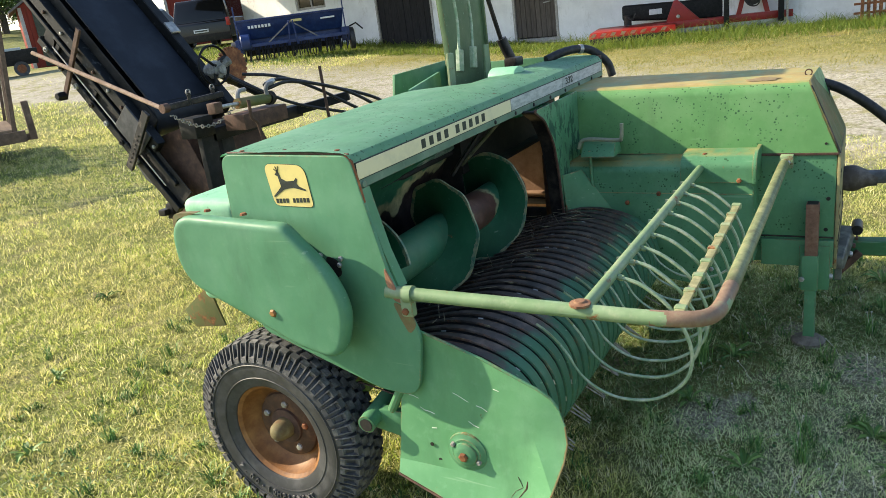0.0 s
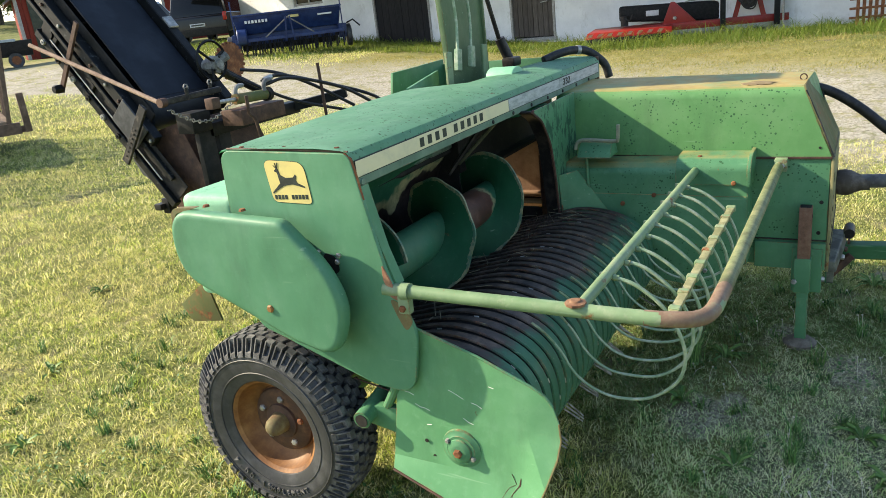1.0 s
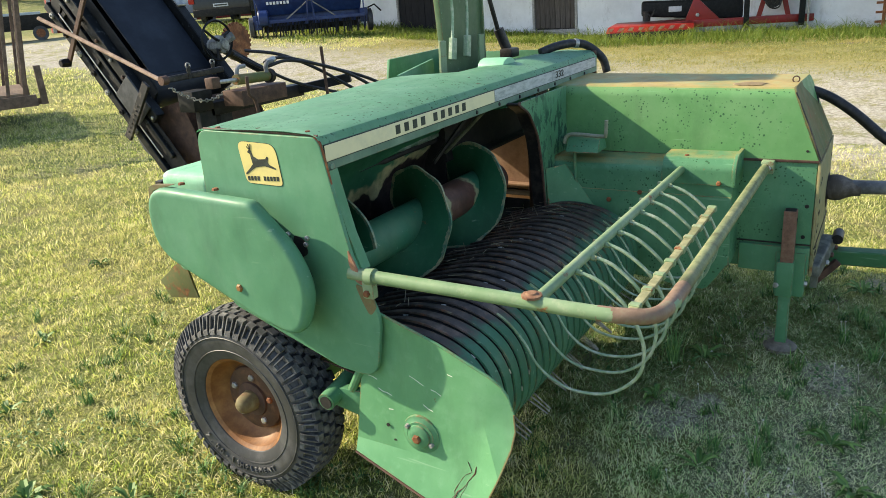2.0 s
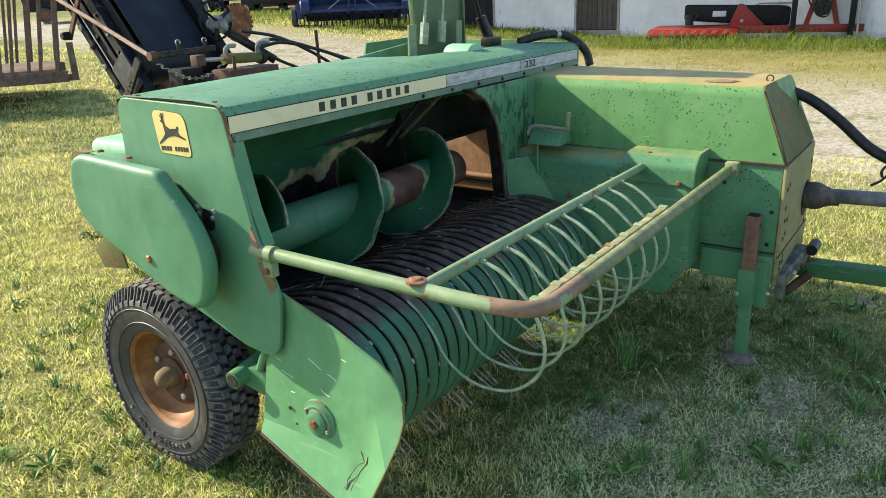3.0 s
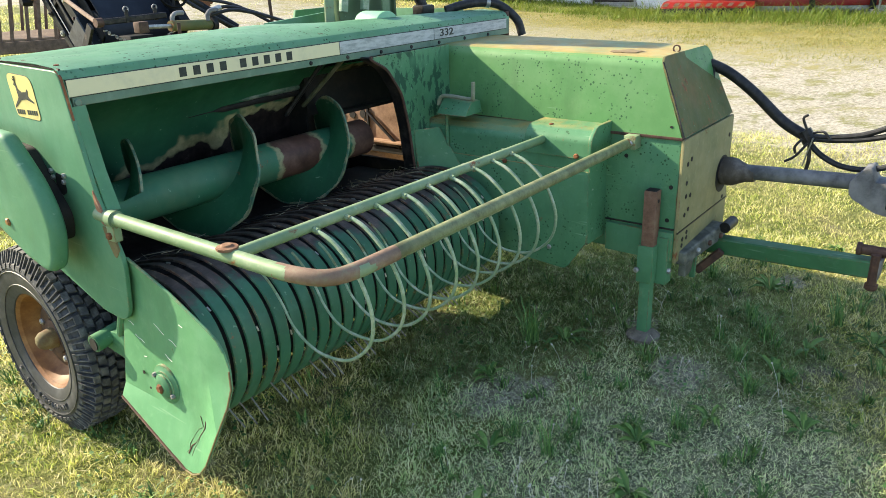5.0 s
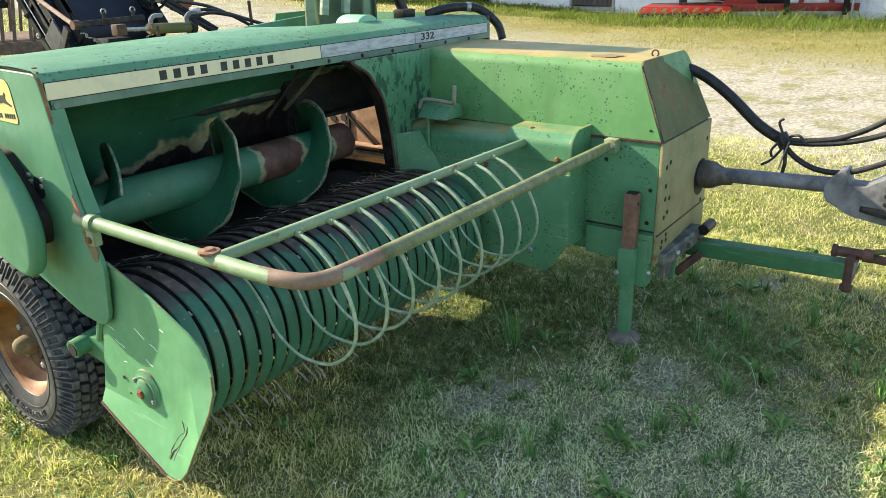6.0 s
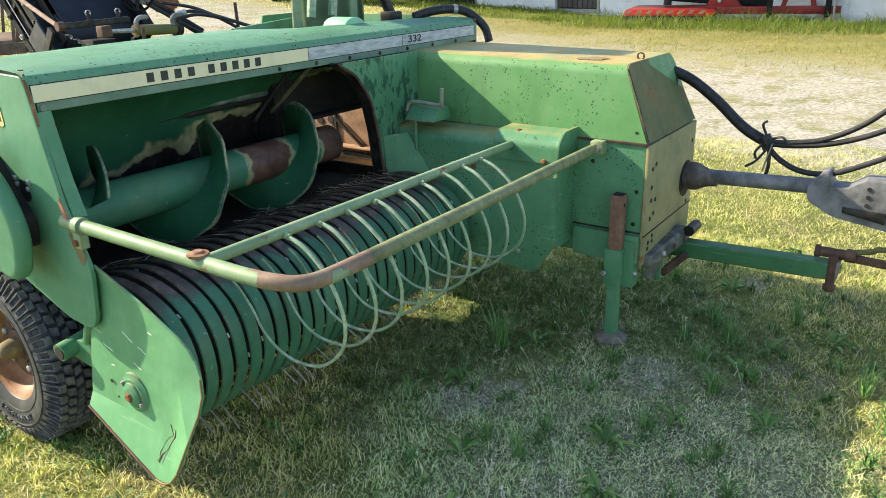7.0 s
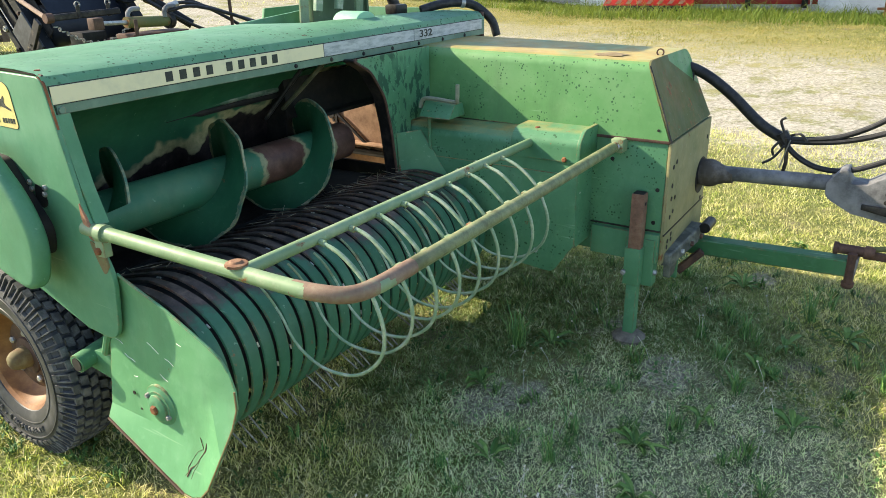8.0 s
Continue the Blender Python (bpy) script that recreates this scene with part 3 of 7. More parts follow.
def plank_door(name, a, b, lo, hi, mat, label, wide=0.14, handle=True):
    e = thing(name, BARN_AT, label, "door", kind="structure", turn=BARN_TURN, local=True)
    part("frame", prism([(a, lo), (a, hi), (b, hi), (b, lo), (b - 0.06, lo), (b - 0.06, hi - 0.06), (a + 0.06, hi - 0.06), (a + 0.06, lo)], "y", -0.015, 0.10, 0.004), pale_trim, e)
    part("sill", box(a - 0.03, b + 0.03, -0.04, 0.12, lo - 0.09, lo, 0.008), pale_trim, e)
    count = round((b - a - 0.12) / wide)
    w = (b - a - 0.12) / count
    rng = random.Random(5)
    for i in range(count):
        x0 = a + 0.06 + i * w
        part("plank", box(x0 + 0.004, x0 + w - 0.004, 0.02 + rng.uniform(0, 0.008), 0.06, lo + 0.01 + rng.uniform(0, 0.02), hi - 0.06, 0.004, 1), mat, e)
    part("backing", box(a, b, 0.065, 0.09, lo, hi, 0), shadow_steel, e)
    if handle:
        part("handle", tube([(b - 0.16, 0.03, 1.27), (b - 0.16, -0.05, 1.27), (b - 0.34, -0.05, 1.25), (b - 0.34, 0.03, 1.25)], 0.012, 8), bare_steel, e, "pale iron handle")
    return e


barn()
plank_door("door_1", *OPENINGS[2][1:], grey_planks, "weathered grey plank door in the barn wall")
plank_door("door_2", *OPENINGS[1][1:], dark_planks, "black tarred plank door in the barn wall", 0.24, False)


def barn_window(a, b, lo, hi):
    e = thing("window_1", BARN_AT, "small dark barn window with a pale frame", "window", kind="structure", turn=BARN_TURN, local=True)
    for u0, u1, v0, v1 in ((a, b, lo, lo + 0.07), (a, b, hi - 0.07, hi), (a, a + 0.07, lo + 0.07, hi - 0.07), (b - 0.07, b, lo + 0.07, hi - 0.07), ((a + b) / 2 - 0.03, (a + b) / 2 + 0.03, lo + 0.07, hi - 0.07)):
        part("frame_bar", box(u0, u1, 0.05, 0.12, v0, v1, 0.004, 1), pale_trim, e)
    for u0, u1 in ((a + 0.07, (a + b) / 2 - 0.03), ((a + b) / 2 + 0.03, b - 0.07)):
        part("pane", box(u0, u1, 0.08, 0.09, lo + 0.07, hi - 0.07, 0), pane_glass, e)
    part("backing", box(a, b, 0.2, 0.22, lo, hi, 0), shadow_steel, e)


barn_window(*OPENINGS[0][1:])


# ---- the baler ----
# x runs across the machine from its wheel side, y backwards, z up
baler = thing("hay_baler", (0.9, 0.1, 0.0), "old green square baler, paint faded and rusting, on mown grass", "baler")


def side_wall():
    out = rounded([(0.462, 1.205, 0.045), (0.004, 1.195, 0.035), (-0.062, 0.87, 0.5), (-0.138, 0.70, 0.12), (-0.105, 0.505, 0.11), (0.03, 0.517, 0.06), (0.44, 0.655, 0.06), (0.47, 0.86, 0.3)], 7)
    p = part("side_panel", prism(out, "x", 0.0, 0.014, 0.004, 3), green_panel, baler, "faded green side sheet with rusty edges")
    # folded front edge of the sheet
    lip = bmesh.new()
    line = [(-0.011, 1.104), (-0.02, 1.06), (-0.05, 0.93), (-0.085, 0.83)]
    sheet(line, "x", 0.014, 0.05, 0.006, 1, lip)
    part("front_flange", lip, green, p)
    part("rust_patch", prism(rounded([(-0.052, 0.90, 0.004), (-0.085, 0.82, 0.008), (-0.11, 0.785, 0.006), (-0.07, 0.80, 0.012), (-0.052, 0.85, 0.01)], 3), "x", -0.003, 0.004, 0.001, 1), salmon_rust, p, "bare orange rust on the edge")
    part("rust_stain", prism(rounded([(-0.060, 0.80, 0.01), (-0.115, 0.775, 0.01), (-0.128, 0.73, 0.02), (-0.105, 0.70, 0.02), (-0.082, 0.745, 0.02)], 4), "x", -0.0012, 0.004), rust_thin, p, "thin rusty stain below the hinge")
    for y, z in ((0.155, 0.916), (0.150, 0.898), (0.086, 0.910), (0.093, 0.891)):
        part("screw", bolt((0.0, y, z), "x", 0.008, -0.008), bare_steel, p)
    part("edge_rust", tube([(0.012, 0.44, 1.207), (0.012, 0.2, 1.203), (0.012, 0.012, 1.197)], 0.0035, 6), rust_brown, p, "rusty bead along the top edge")
    part("edge_rust", tube([(0.006, 0.02, 1.195), (0.006, 0.001, 1.18), (0.006, -0.008, 1.14), (0.006, -0.02, 1.07)], 0.0038, 6), rust, p, "rusted front corner")
    # decal: plain yellow sticker with a dark leaping shape and a dark bar
    d = part("decal", prism(rounded([(0.30, 1.178, 0.022), (0.158, 1.172, 0.035), (0.146, 1.055, 0.014), (0.283, 1.058, 0.022)], 5), "x", -0.0016, 0.002), yellow, p, "yellow sticker with a dark emblem", False)
    part("decal_border", prism(rounded([(0.3012, 1.1792, 0.023), (0.1568, 1.1732, 0.036), (0.1448, 1.0538, 0.015), (0.2842, 1.0568, 0.023)], 5), "x", -0.0008, 0.002), ink, p, "", False)
    leap = prism([(0.264, 1.147), (0.256, 1.155), (0.249, 1.152), (0.244, 1.136), (0.226, 1.128), (0.199, 1.130), (0.191, 1.138), (0.187, 1.133), (0.192, 1.122), (0.186, 1.114), (0.163, 1.105),
                  (0.164, 1.101), (0.190, 1.107), (0.205, 1.110), (0.226, 1.107), (0.240, 1.104), (0.262, 1.092), (0.279, 1.082), (0.281, 1.086), (0.262, 1.101), (0.249, 1.113), (0.252, 1.130), (0.254, 1.142)], "x", -0.0026, -0.001)
    for dy, dz in ((0.006, 0.017), (-0.004, 0.018), (0.012, 0.010)):
        part("emblem_horn", beam((-0.0022, 0.252, 1.153), (-0.0022, 0.252 + dy, 1.153 + dz), 0.0012, 0.0022, 0), ink, p, "", False)
    part("emblem", leap, ink, p, "", False)
    for i in range(10):
        if i != 4:
            y = 0.272 - i * 0.0122
            part("emblem_bar", box(-0.0025, -0.001, y - 0.0042, y + 0.0042, 1.0655 + 0.0004 * i, 1.078 + 0.0004 * i, 0), ink, p, "", False)


def belt_guard():
    out = rounded([(0.635, 1.048, 0.12), (0.20, 1.030, 0.05), (0.066, 0.900, 0.30), (0.020, 0.785, 0.30), (0.075, 0.634, 0.15), (0.22, 0.668, 0.1), (0.635, 0.842, 0.14)], 8)
    g = part("belt_guard", prism(out, "x", -0.095, -0.046, 0.024, 6), green_panel, baler, "rounded green belt guard with a dent and rusty screws")
    # near-black filler behind the guard, in place of the gap's shade
    part("guard_rim", prism(rounded([(0.56, 1.0, 0.09), (0.22, 0.975, 0.05), (0.08, 0.80, 0.06), (0.10, 0.715, 0.06), (0.22, 0.74, 0.06), (0.56, 0.90, 0.09)], 6), "x", -0.050, -0.002), shadow_steel, g)
    for y, z in ((0.50, 1.055), (0.36, 1.048)):
        part("screw", lathe([(0, 0.011), (0.006, 0.009), (0.008, 0)], (-0.055, y, z - 0.004), "z", 7), rust, g)
    part("screw", bolt((-0.09, 0.285, 0.768), "x", 0.012, -0.012), rust_orange, g)
    # rust creeping in along the guard's upper rear edge, and a dark oval painted for the gap's shade
    part("guard_rust", prism(rounded([(0.64, 0.985, 0.01), (0.635, 1.045, 0.03), (0.52, 1.052, 0.01), (0.56, 1.043, 0.02), (0.615, 1.03, 0.02)], 5), "x", -0.072, -0.052), rust_thin, g, "thin rust along the guard edge")
    part("slot", prism(rounded([(0.135, 0.915, 0.01), (0.098, 0.905, 0.02), (0.088, 0.862, 0.02), (0.118, 0.848, 0.015), (0.145, 0.87, 0.02)], 5), "x", -0.0015, 0.002), shadow_steel, baler)
    part("drive_cover", box(0.022, 0.36, 0.47, 0.70, 0.72, 1.062, 0.035, 4), green_roof, baler, "green cover behind the side sheet")
    part("rear_bracket", prism([(0.70, 0.76), (0.66, 0.62), (0.80, 0.60), (0.84, 0.66)], "x", 0.05, 0.058, 0.002), olive_end, baler, "bent olive bracket under the cover")


def roof_top():
    bm = bmesh.new()
    nx, edge = 40, 1.10
    def row(x):
        back = 0.465 if x < 1.05 else (0.465 - 0.22 * min(1, (x - 1.05) / 0.12))
        crown = 0.016 * math.sin(math.pi * min(1, max(0, x / 2.12)))
        pts = [(-0.002, 1.172), (0.000, 1.188), (0.010, 1.203), (0.030, 1.210), (0.12, 1.216 + crown), (back * 0.6, 1.217 + crown), (back - 0.01, 1.212 + crown), (back, 1.204 + crown), (back, 1.175 + crown)]
        return [(x, y, z - 0.008) for y, z in pts]
    rows = [[bm.verts.new(p) for p in row(0.004 + 2.116 * i / nx)] for i in range(nx + 1)]
    for a, b in zip(rows, rows[1:]):
        for k in range(len(a) - 1):
            bm.faces.new((a[k], b[k], b[k + 1], a[k + 1]))
    bmesh.ops.solidify(bm, geom=bm.faces[:], thickness=0.004)
    r = part("roof", bm, green_roof, baler, "faded green roof sheet flecked with dark marks")
    part("front_rail", box(0.022, 2.115, -0.004, 0.03, 1.102, 1.166, 0.003), rail_green, r, "dull grey-green rail under the stripe")
    part("stripe", box(0.014, 1.0, -0.0065, 0.0, 1.128, 1.171, 0.0008, 1), cream, r, "cream stripe with dark bars")
    part("stripe", box(1.003, 1.545, -0.0065, 0.0, 1.128, 1.171, 0.0008, 1), silver, r, "scuffed silver stripe")
    part("stripe", box(1.548, 2.09, -0.0065, 0.0, 1.128, 1.171, 0.0008, 1), silver, r, "scuffed silver stripe")
    part("stripe_edge", box(0.013, 2.09, -0.0055, 0.0, 1.1255, 1.1735, 0), ink, r, "", False)
    # the maker's name as plain dark bars
    x = 0.345
    for i in range(10):
        w = 0.030
        if i != 4:
            part("name_bar", box(x, x + w * 0.8, -0.0075, -0.006, 1.136, 1.163, 0), ink, r, "", False)
        x += 0.0475 if i != 4 else 0.028
    lettering("332", 0.040, ink, Matrix.Translation((1.63, -0.0072, 1.150)) @ pose(0, 0, 0, 90, 0, 0) @ Matrix.Diagonal((1.6, 1, 1, 1)), r, name="model_number")
    for i in range(7):
        x = 0.86 + 0.18 * i
        part("rivet", lathe([(0, 0.008), (-0.004, 0.006), (-0.005, 0)], (x, -0.004, 1.114), "y", 8), dark_steel, r)
    part("bolt", lathe([(0, 0.011), (-0.005, 0.009), (-0.006, 0)], (0.034, -0.004, 1.112), "y", 8), rail_green, r)
    for x, y in ((0.03, 0.40), (0.03, 0.24), (0.03, 0.06)):
        part("roof_screw", lathe([(0, 0.009), (0.005, 0.007), (0.006, 0)], (x, y, 1.2 + 0.016 * math.sin(math.pi * x / 2.12) + (0.004 if y > 0.1 else 0.001)), "z", 7), rust, r)
    dome = prism([(1.415 + 0.062 * math.cos(math.pi * k / 14), 1.212 + 0.036 * math.sin(math.pi * k / 14)) for k in range(15)], "y", 0.13, 0.25, 0.004, 2)
    part("raised_boss", dome, green_roof, r)


def pickup_bay():
    """The auger trough: a hood that curves behind the auger, with floor and end wall."""
    prof = [(0.02, 1.105), (0.10, 1.11), (0.20, 1.07), (0.30, 0.98), (0.36, 0.87), (0.375, 0.76), (0.35, 0.66), (0.28, 0.60), (0.15, 0.585)]
    pr = glide([(a, b, 0) for a, b in prof], 4)
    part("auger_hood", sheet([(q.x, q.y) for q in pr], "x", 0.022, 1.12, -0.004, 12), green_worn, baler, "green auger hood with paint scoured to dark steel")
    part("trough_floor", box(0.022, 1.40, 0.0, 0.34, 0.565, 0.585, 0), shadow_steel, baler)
    # feeder opening into the chamber
    part("feed_roof", sheet([(0.01, 1.09), (0.2, 1.06), (0.34, 0.98)], "x", 1.12, 1.42, -0.004), green_worn, baler)
    part("feed_finger", beam((1.02, 0.10, 1.10), (0.93, 0.24, 0.90), 0.028, 0.014, 0.004), dark_steel, baler, "worn dark feeder arm")
    part("feed_finger", beam((1.08, 0.06, 1.10), (1.02, 0.24, 0.92), 0.022, 0.014, 0.004), feeder_worn, baler, "worn olive feeder arm")
    part("hood_rib", tube([(0.70, 0.302, 0.974), (0.80, 0.297, 0.980), (0.92, 0.292, 0.986), (1.06, 0.290, 0.988)], [0.002, 0.009, 0.013, 0.010], 8, 4), two_tone("rubbed_rib", (0.06, 0.12, 0.08), (0.20, 0.22, 0.185), 22, 0.5), baler, "rubbed pale rib along the auger hood")
    # dark bar under the rib, put in for its shade
    part("rib_shadow_bar", tube([(0.56, 0.318, 0.950), (0.70, 0.309, 0.957), (0.90, 0.303, 0.965), (1.08, 0.300, 0.968)], [0.002, 0.012, 0.015, 0.012], 8, 4), shadow_steel, baler)
    part("feed_jamb", box(1.44, 1.46, 0.0, 0.072, 0.45, 0.86, 0.003), rust_brown, baler, "worn brown jamb of the feed opening")
    # sill, wall and back in near-black carry the shade of the feed opening
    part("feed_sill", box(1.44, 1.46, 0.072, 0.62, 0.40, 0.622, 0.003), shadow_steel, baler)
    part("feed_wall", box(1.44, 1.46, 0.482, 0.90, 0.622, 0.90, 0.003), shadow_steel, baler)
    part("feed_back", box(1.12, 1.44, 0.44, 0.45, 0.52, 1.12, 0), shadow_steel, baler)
    # unseen sheets added to keep stray light out of the bay
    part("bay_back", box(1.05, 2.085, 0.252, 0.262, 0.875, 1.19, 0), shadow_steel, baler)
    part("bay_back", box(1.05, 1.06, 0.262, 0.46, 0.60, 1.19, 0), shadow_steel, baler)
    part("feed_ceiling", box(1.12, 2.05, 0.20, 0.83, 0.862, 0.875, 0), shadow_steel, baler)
    # the sunlit far side of the bale chamber, seen through the feed opening
    far = part("chamber_side", box(2.05, 2.10, 0.02, 1.9, 0.40, 0.82, 0.003), chamber_rust, baler, "dry rusty inner side of the bale chamber")
    for y, z, ry, rz in ((0.915, 0.655, 0.022, 0.022), (0.995, 0.645, 0.024, 0.020), (0.935, 0.595, 0.016, 0.018), (1.01, 0.585, 0.022, 0.020), (1.075, 0.635, 0.020, 0.024), (0.90, 0.625, 0.008, 0.008), (0.93, 0.69, 0.020, 0.014)):
        hole = lathe([(0, 1.0), (-0.004, 1.0), (-0.004, 0)], (0, 0, 0), "x", 9)
        for v in hole.verts:
            v.co = Vector((2.049 + v.co.x, y + v.co.y * ry, z + v.co.z * rz))
        part("hole", hole, shadow_steel, far, "", False)
    part("side_seam", box(2.038, 2.051, 0.868, 0.880, 0.50, 0.70, 0), shadow_steel, far)
    part("side_rod", tube([(2.03, 0.865, 0.675), (2.03, 0.64, 0.50)], 0.009, 8), dark_steel, far)
    part("side_ledge", box(2.00, 2.051, 0.30, 0.875, 0.520, 0.530, 0.002), chamber_rust, far)
    part("side_groove", box(2.02, 2.051, 0.30, 1.3, 0.462, 0.492, 0.002), shadow_steel, far)
    part("chamber_floor", box(1.46, 2.05, 0.05, 1.9, 0.385, 0.41, 0.003), rusty("strawy_floor", (0.20, 0.15, 0.07), (0.42, 0.36, 0.18), (0.55, 0.50, 0.28), 0.9, 12), baler, "straw-covered chamber floor")
    part("chamber_near_side", box(1.47, 1.50, 0.92, 1.9, 0.40, 0.82, 0.003), green, baler)
    part("bay_floor", box(1.12, 1.56, 0.3, 0.44, 0.53, 0.55, 0), rust_brown, baler)


def auger():
    cx, cy, cz, core, rim = 0.0, 0.13, 0.775, 0.07, 0.185
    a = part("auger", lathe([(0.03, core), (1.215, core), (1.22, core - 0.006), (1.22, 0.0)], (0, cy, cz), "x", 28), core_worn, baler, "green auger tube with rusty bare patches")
    bm = bmesh.new()
    rings, turns, x0, x1, phase = [], 2.55, 0.14, 1.20, 2.75
    steps = 160
    for i in range(steps + 1):
        f = i / steps
        ang = phase - f * turns * 2 * math.pi
        x = x0 + (x1 - x0) * f
        wob = 0.002 * math.sin(9 * ang) + 0.002 * math.sin(23.0 * f * 6)
        q = []
        for rr, dx in ((core - 0.004, 0), (core + 0.05, 0), (rim + wob, 0), (rim + wob, 0.006), (core + 0.05, 0.006), (core - 0.004, 0.006)):
            q.append(bm.verts.new((x + dx, cy + rr * math.cos(ang), cz + rr * math.sin(ang))))
        rings.append(q)
    for p, q in zip(rings, rings[1:]):
        for k in range(5):
            bm.faces.new((p[k], p[k + 1], q[k + 1], q[k]))
    for rg in (rings[0], rings[-1]):
        bm.faces.new(rg)
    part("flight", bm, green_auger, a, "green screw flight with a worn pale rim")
    # the paint is worn off along the rim in a ragged border
    rim_bm, rows, wrng = bmesh.new(), [], random.Random(19)
    wear = [wrng.uniform(0.002, 0.012) for _ in range(62)]
    for i in range(steps * 3 + 1):
        f = i / (steps * 3)
        ang = phase - f * turns * 2 * math.pi
        wob = 0.002 * math.sin(9 * ang) + 0.002 * math.sin(23.0 * f * 6)
        j = f * 60
        deep = wear[int(j)] + (wear[int(j) + 1] - wear[int(j)]) * (j - int(j)) + wrng.uniform(-0.002, 0.002)
        rows.append([rim_bm.verts.new((x0 + (x1 - x0) * f + dx, cy + rr * math.cos(ang), cz + rr * math.sin(ang)))
                     for rr, dx in ((rim + wob - deep, -0.001), (rim + wob + 0.002, -0.001), (rim + wob + 0.002, 0.007), (rim + wob - deep, 0.007))])
    for p, q in zip(rows, rows[1:]):
        for k in range(4):
            rim_bm.faces.new((p[k], p[(k + 1) % 4], q[(k + 1) % 4], q[k]))
    rim_bm.faces.new(rows[0])
    rim_bm.faces.new(rows[-1])
    part("flight_rim", rim_bm, rim_rub, a, "rubbed pale flight rim")
    part("bore", lathe([(0, 0.011), (0.006, 0.010), (0.006, 0)], (0.62, cy - core - 0.001, cz + 0.005), "y", 10), shadow_steel, a)


BAND = [(0.11, 0.592), (0.0, 0.625), (-0.12, 0.655), (-0.223, 0.655), (-0.32, 0.63), (-0.39, 0.585), (-0.43, 0.52), (-0.442, 0.44), (-0.43, 0.37), (-0.385, 0.295), (-0.32, 0.24), (-0.22, 0.205), (-0.10, 0.20)]


def pickup():
    # core coloured near-black so the gaps between bands show shade
    drum = part("pickup_drum", prism([(y * 0.80 - 0.03, 0.43 + (z - 0.43) * 0.72) for y, z in BAND], "x", 0.05, 1.38), shadow_steel, baler, "pickup reel core, blackened for the shade behind the bands")
    pr = [(q.x, q.y) for q in glide([(a, b, 0) for a, b in BAND], 3)]
    step_x, wide = 0.0513, 0.0395
    trng = random.Random(77)
    tine_steel = two_tone("polished_tine", (0.22, 0.20, 0.17), (0.42, 0.41, 0.37), 40, 0.5, metal=0.3)
    for i in range(26):
        x = 0.0354 + step_x * i
        bm = bmesh.new()
        rows = []
        for j, (y, z) in enumerate(pr):
            d = Vector(pr[min(j + 1, len(pr) - 1)]) - Vector(pr[max(j - 1, 0)])
            nrm = Vector((d.y, -d.x)).normalized() * -1
            slim = 1 - 0.48 * min(1.0, max(0.0, (y + 0.34) / 0.22))
            rows.append([bm.verts.new((x + u * slim + wide * (1 - slim) / 2, y + h * nrm.x, z + h * nrm.y)) for u, h in ((0.002, -0.002), (0, 0.003), (0.003, 0.0062), (wide / 2, 0.0072), (wide - 0.003, 0.0062), (wide, 0.003), (wide - 0.002, -0.002))])
        for a, b in zip(rows, rows[1:]):
            for k in range(6):
                bm.faces.new((a[k], a[k + 1], b[k + 1], b[k]))
            bm.faces.new((a[6], a[0], b[0], b[6]))
        part("stripper_band", bm, green_band, baler)
        # worn bright tine ends lying in the gap
        for q in range(2):
            j = trng.randrange(6, 22)
            (y0, z0), (y1, z1) = pr[j], pr[j + 1]
            f = 0.014 / max(1e-4, math.hypot(y1 - y0, z1 - z0))
            gx0 = x + wide + trng.uniform(0.002, 0.007)
            if i < 25 and trng.random() < 0.6:
                part("tine_end", tube([(gx0, y0, z0 - 0.004), (gx0 + 0.002, y0 + (y1 - y0) * f, z0 + (z1 - z0) * f - 0.004)], 0.0028, 6), bare_steel, drum)
        # a pair of spring tines in the gap beside it
        if i < 25:
            gx = x + wide + 0.004
            for a0 in (-2.62, 0.15):
                a = a0 + 0.09 * (i % 3)
                c, s = math.cos(a), math.sin(a)
                p0, p1 = (gx, -0.16 + 0.18 * c, 0.42 + 0.17 * s), (gx + 0.004, -0.16 + 0.335 * c, 0.42 + 0.33 * s)
                part("tine", tube([p0, ((p0[0] + p1[0]) / 2 + 0.003, (p0[1] + p1[1]) / 2 + 0.008, (p0[2] + p1[2]) / 2), p1], 0.0026, 6, 3), tine_steel if s < 0 else rust_brown, drum)


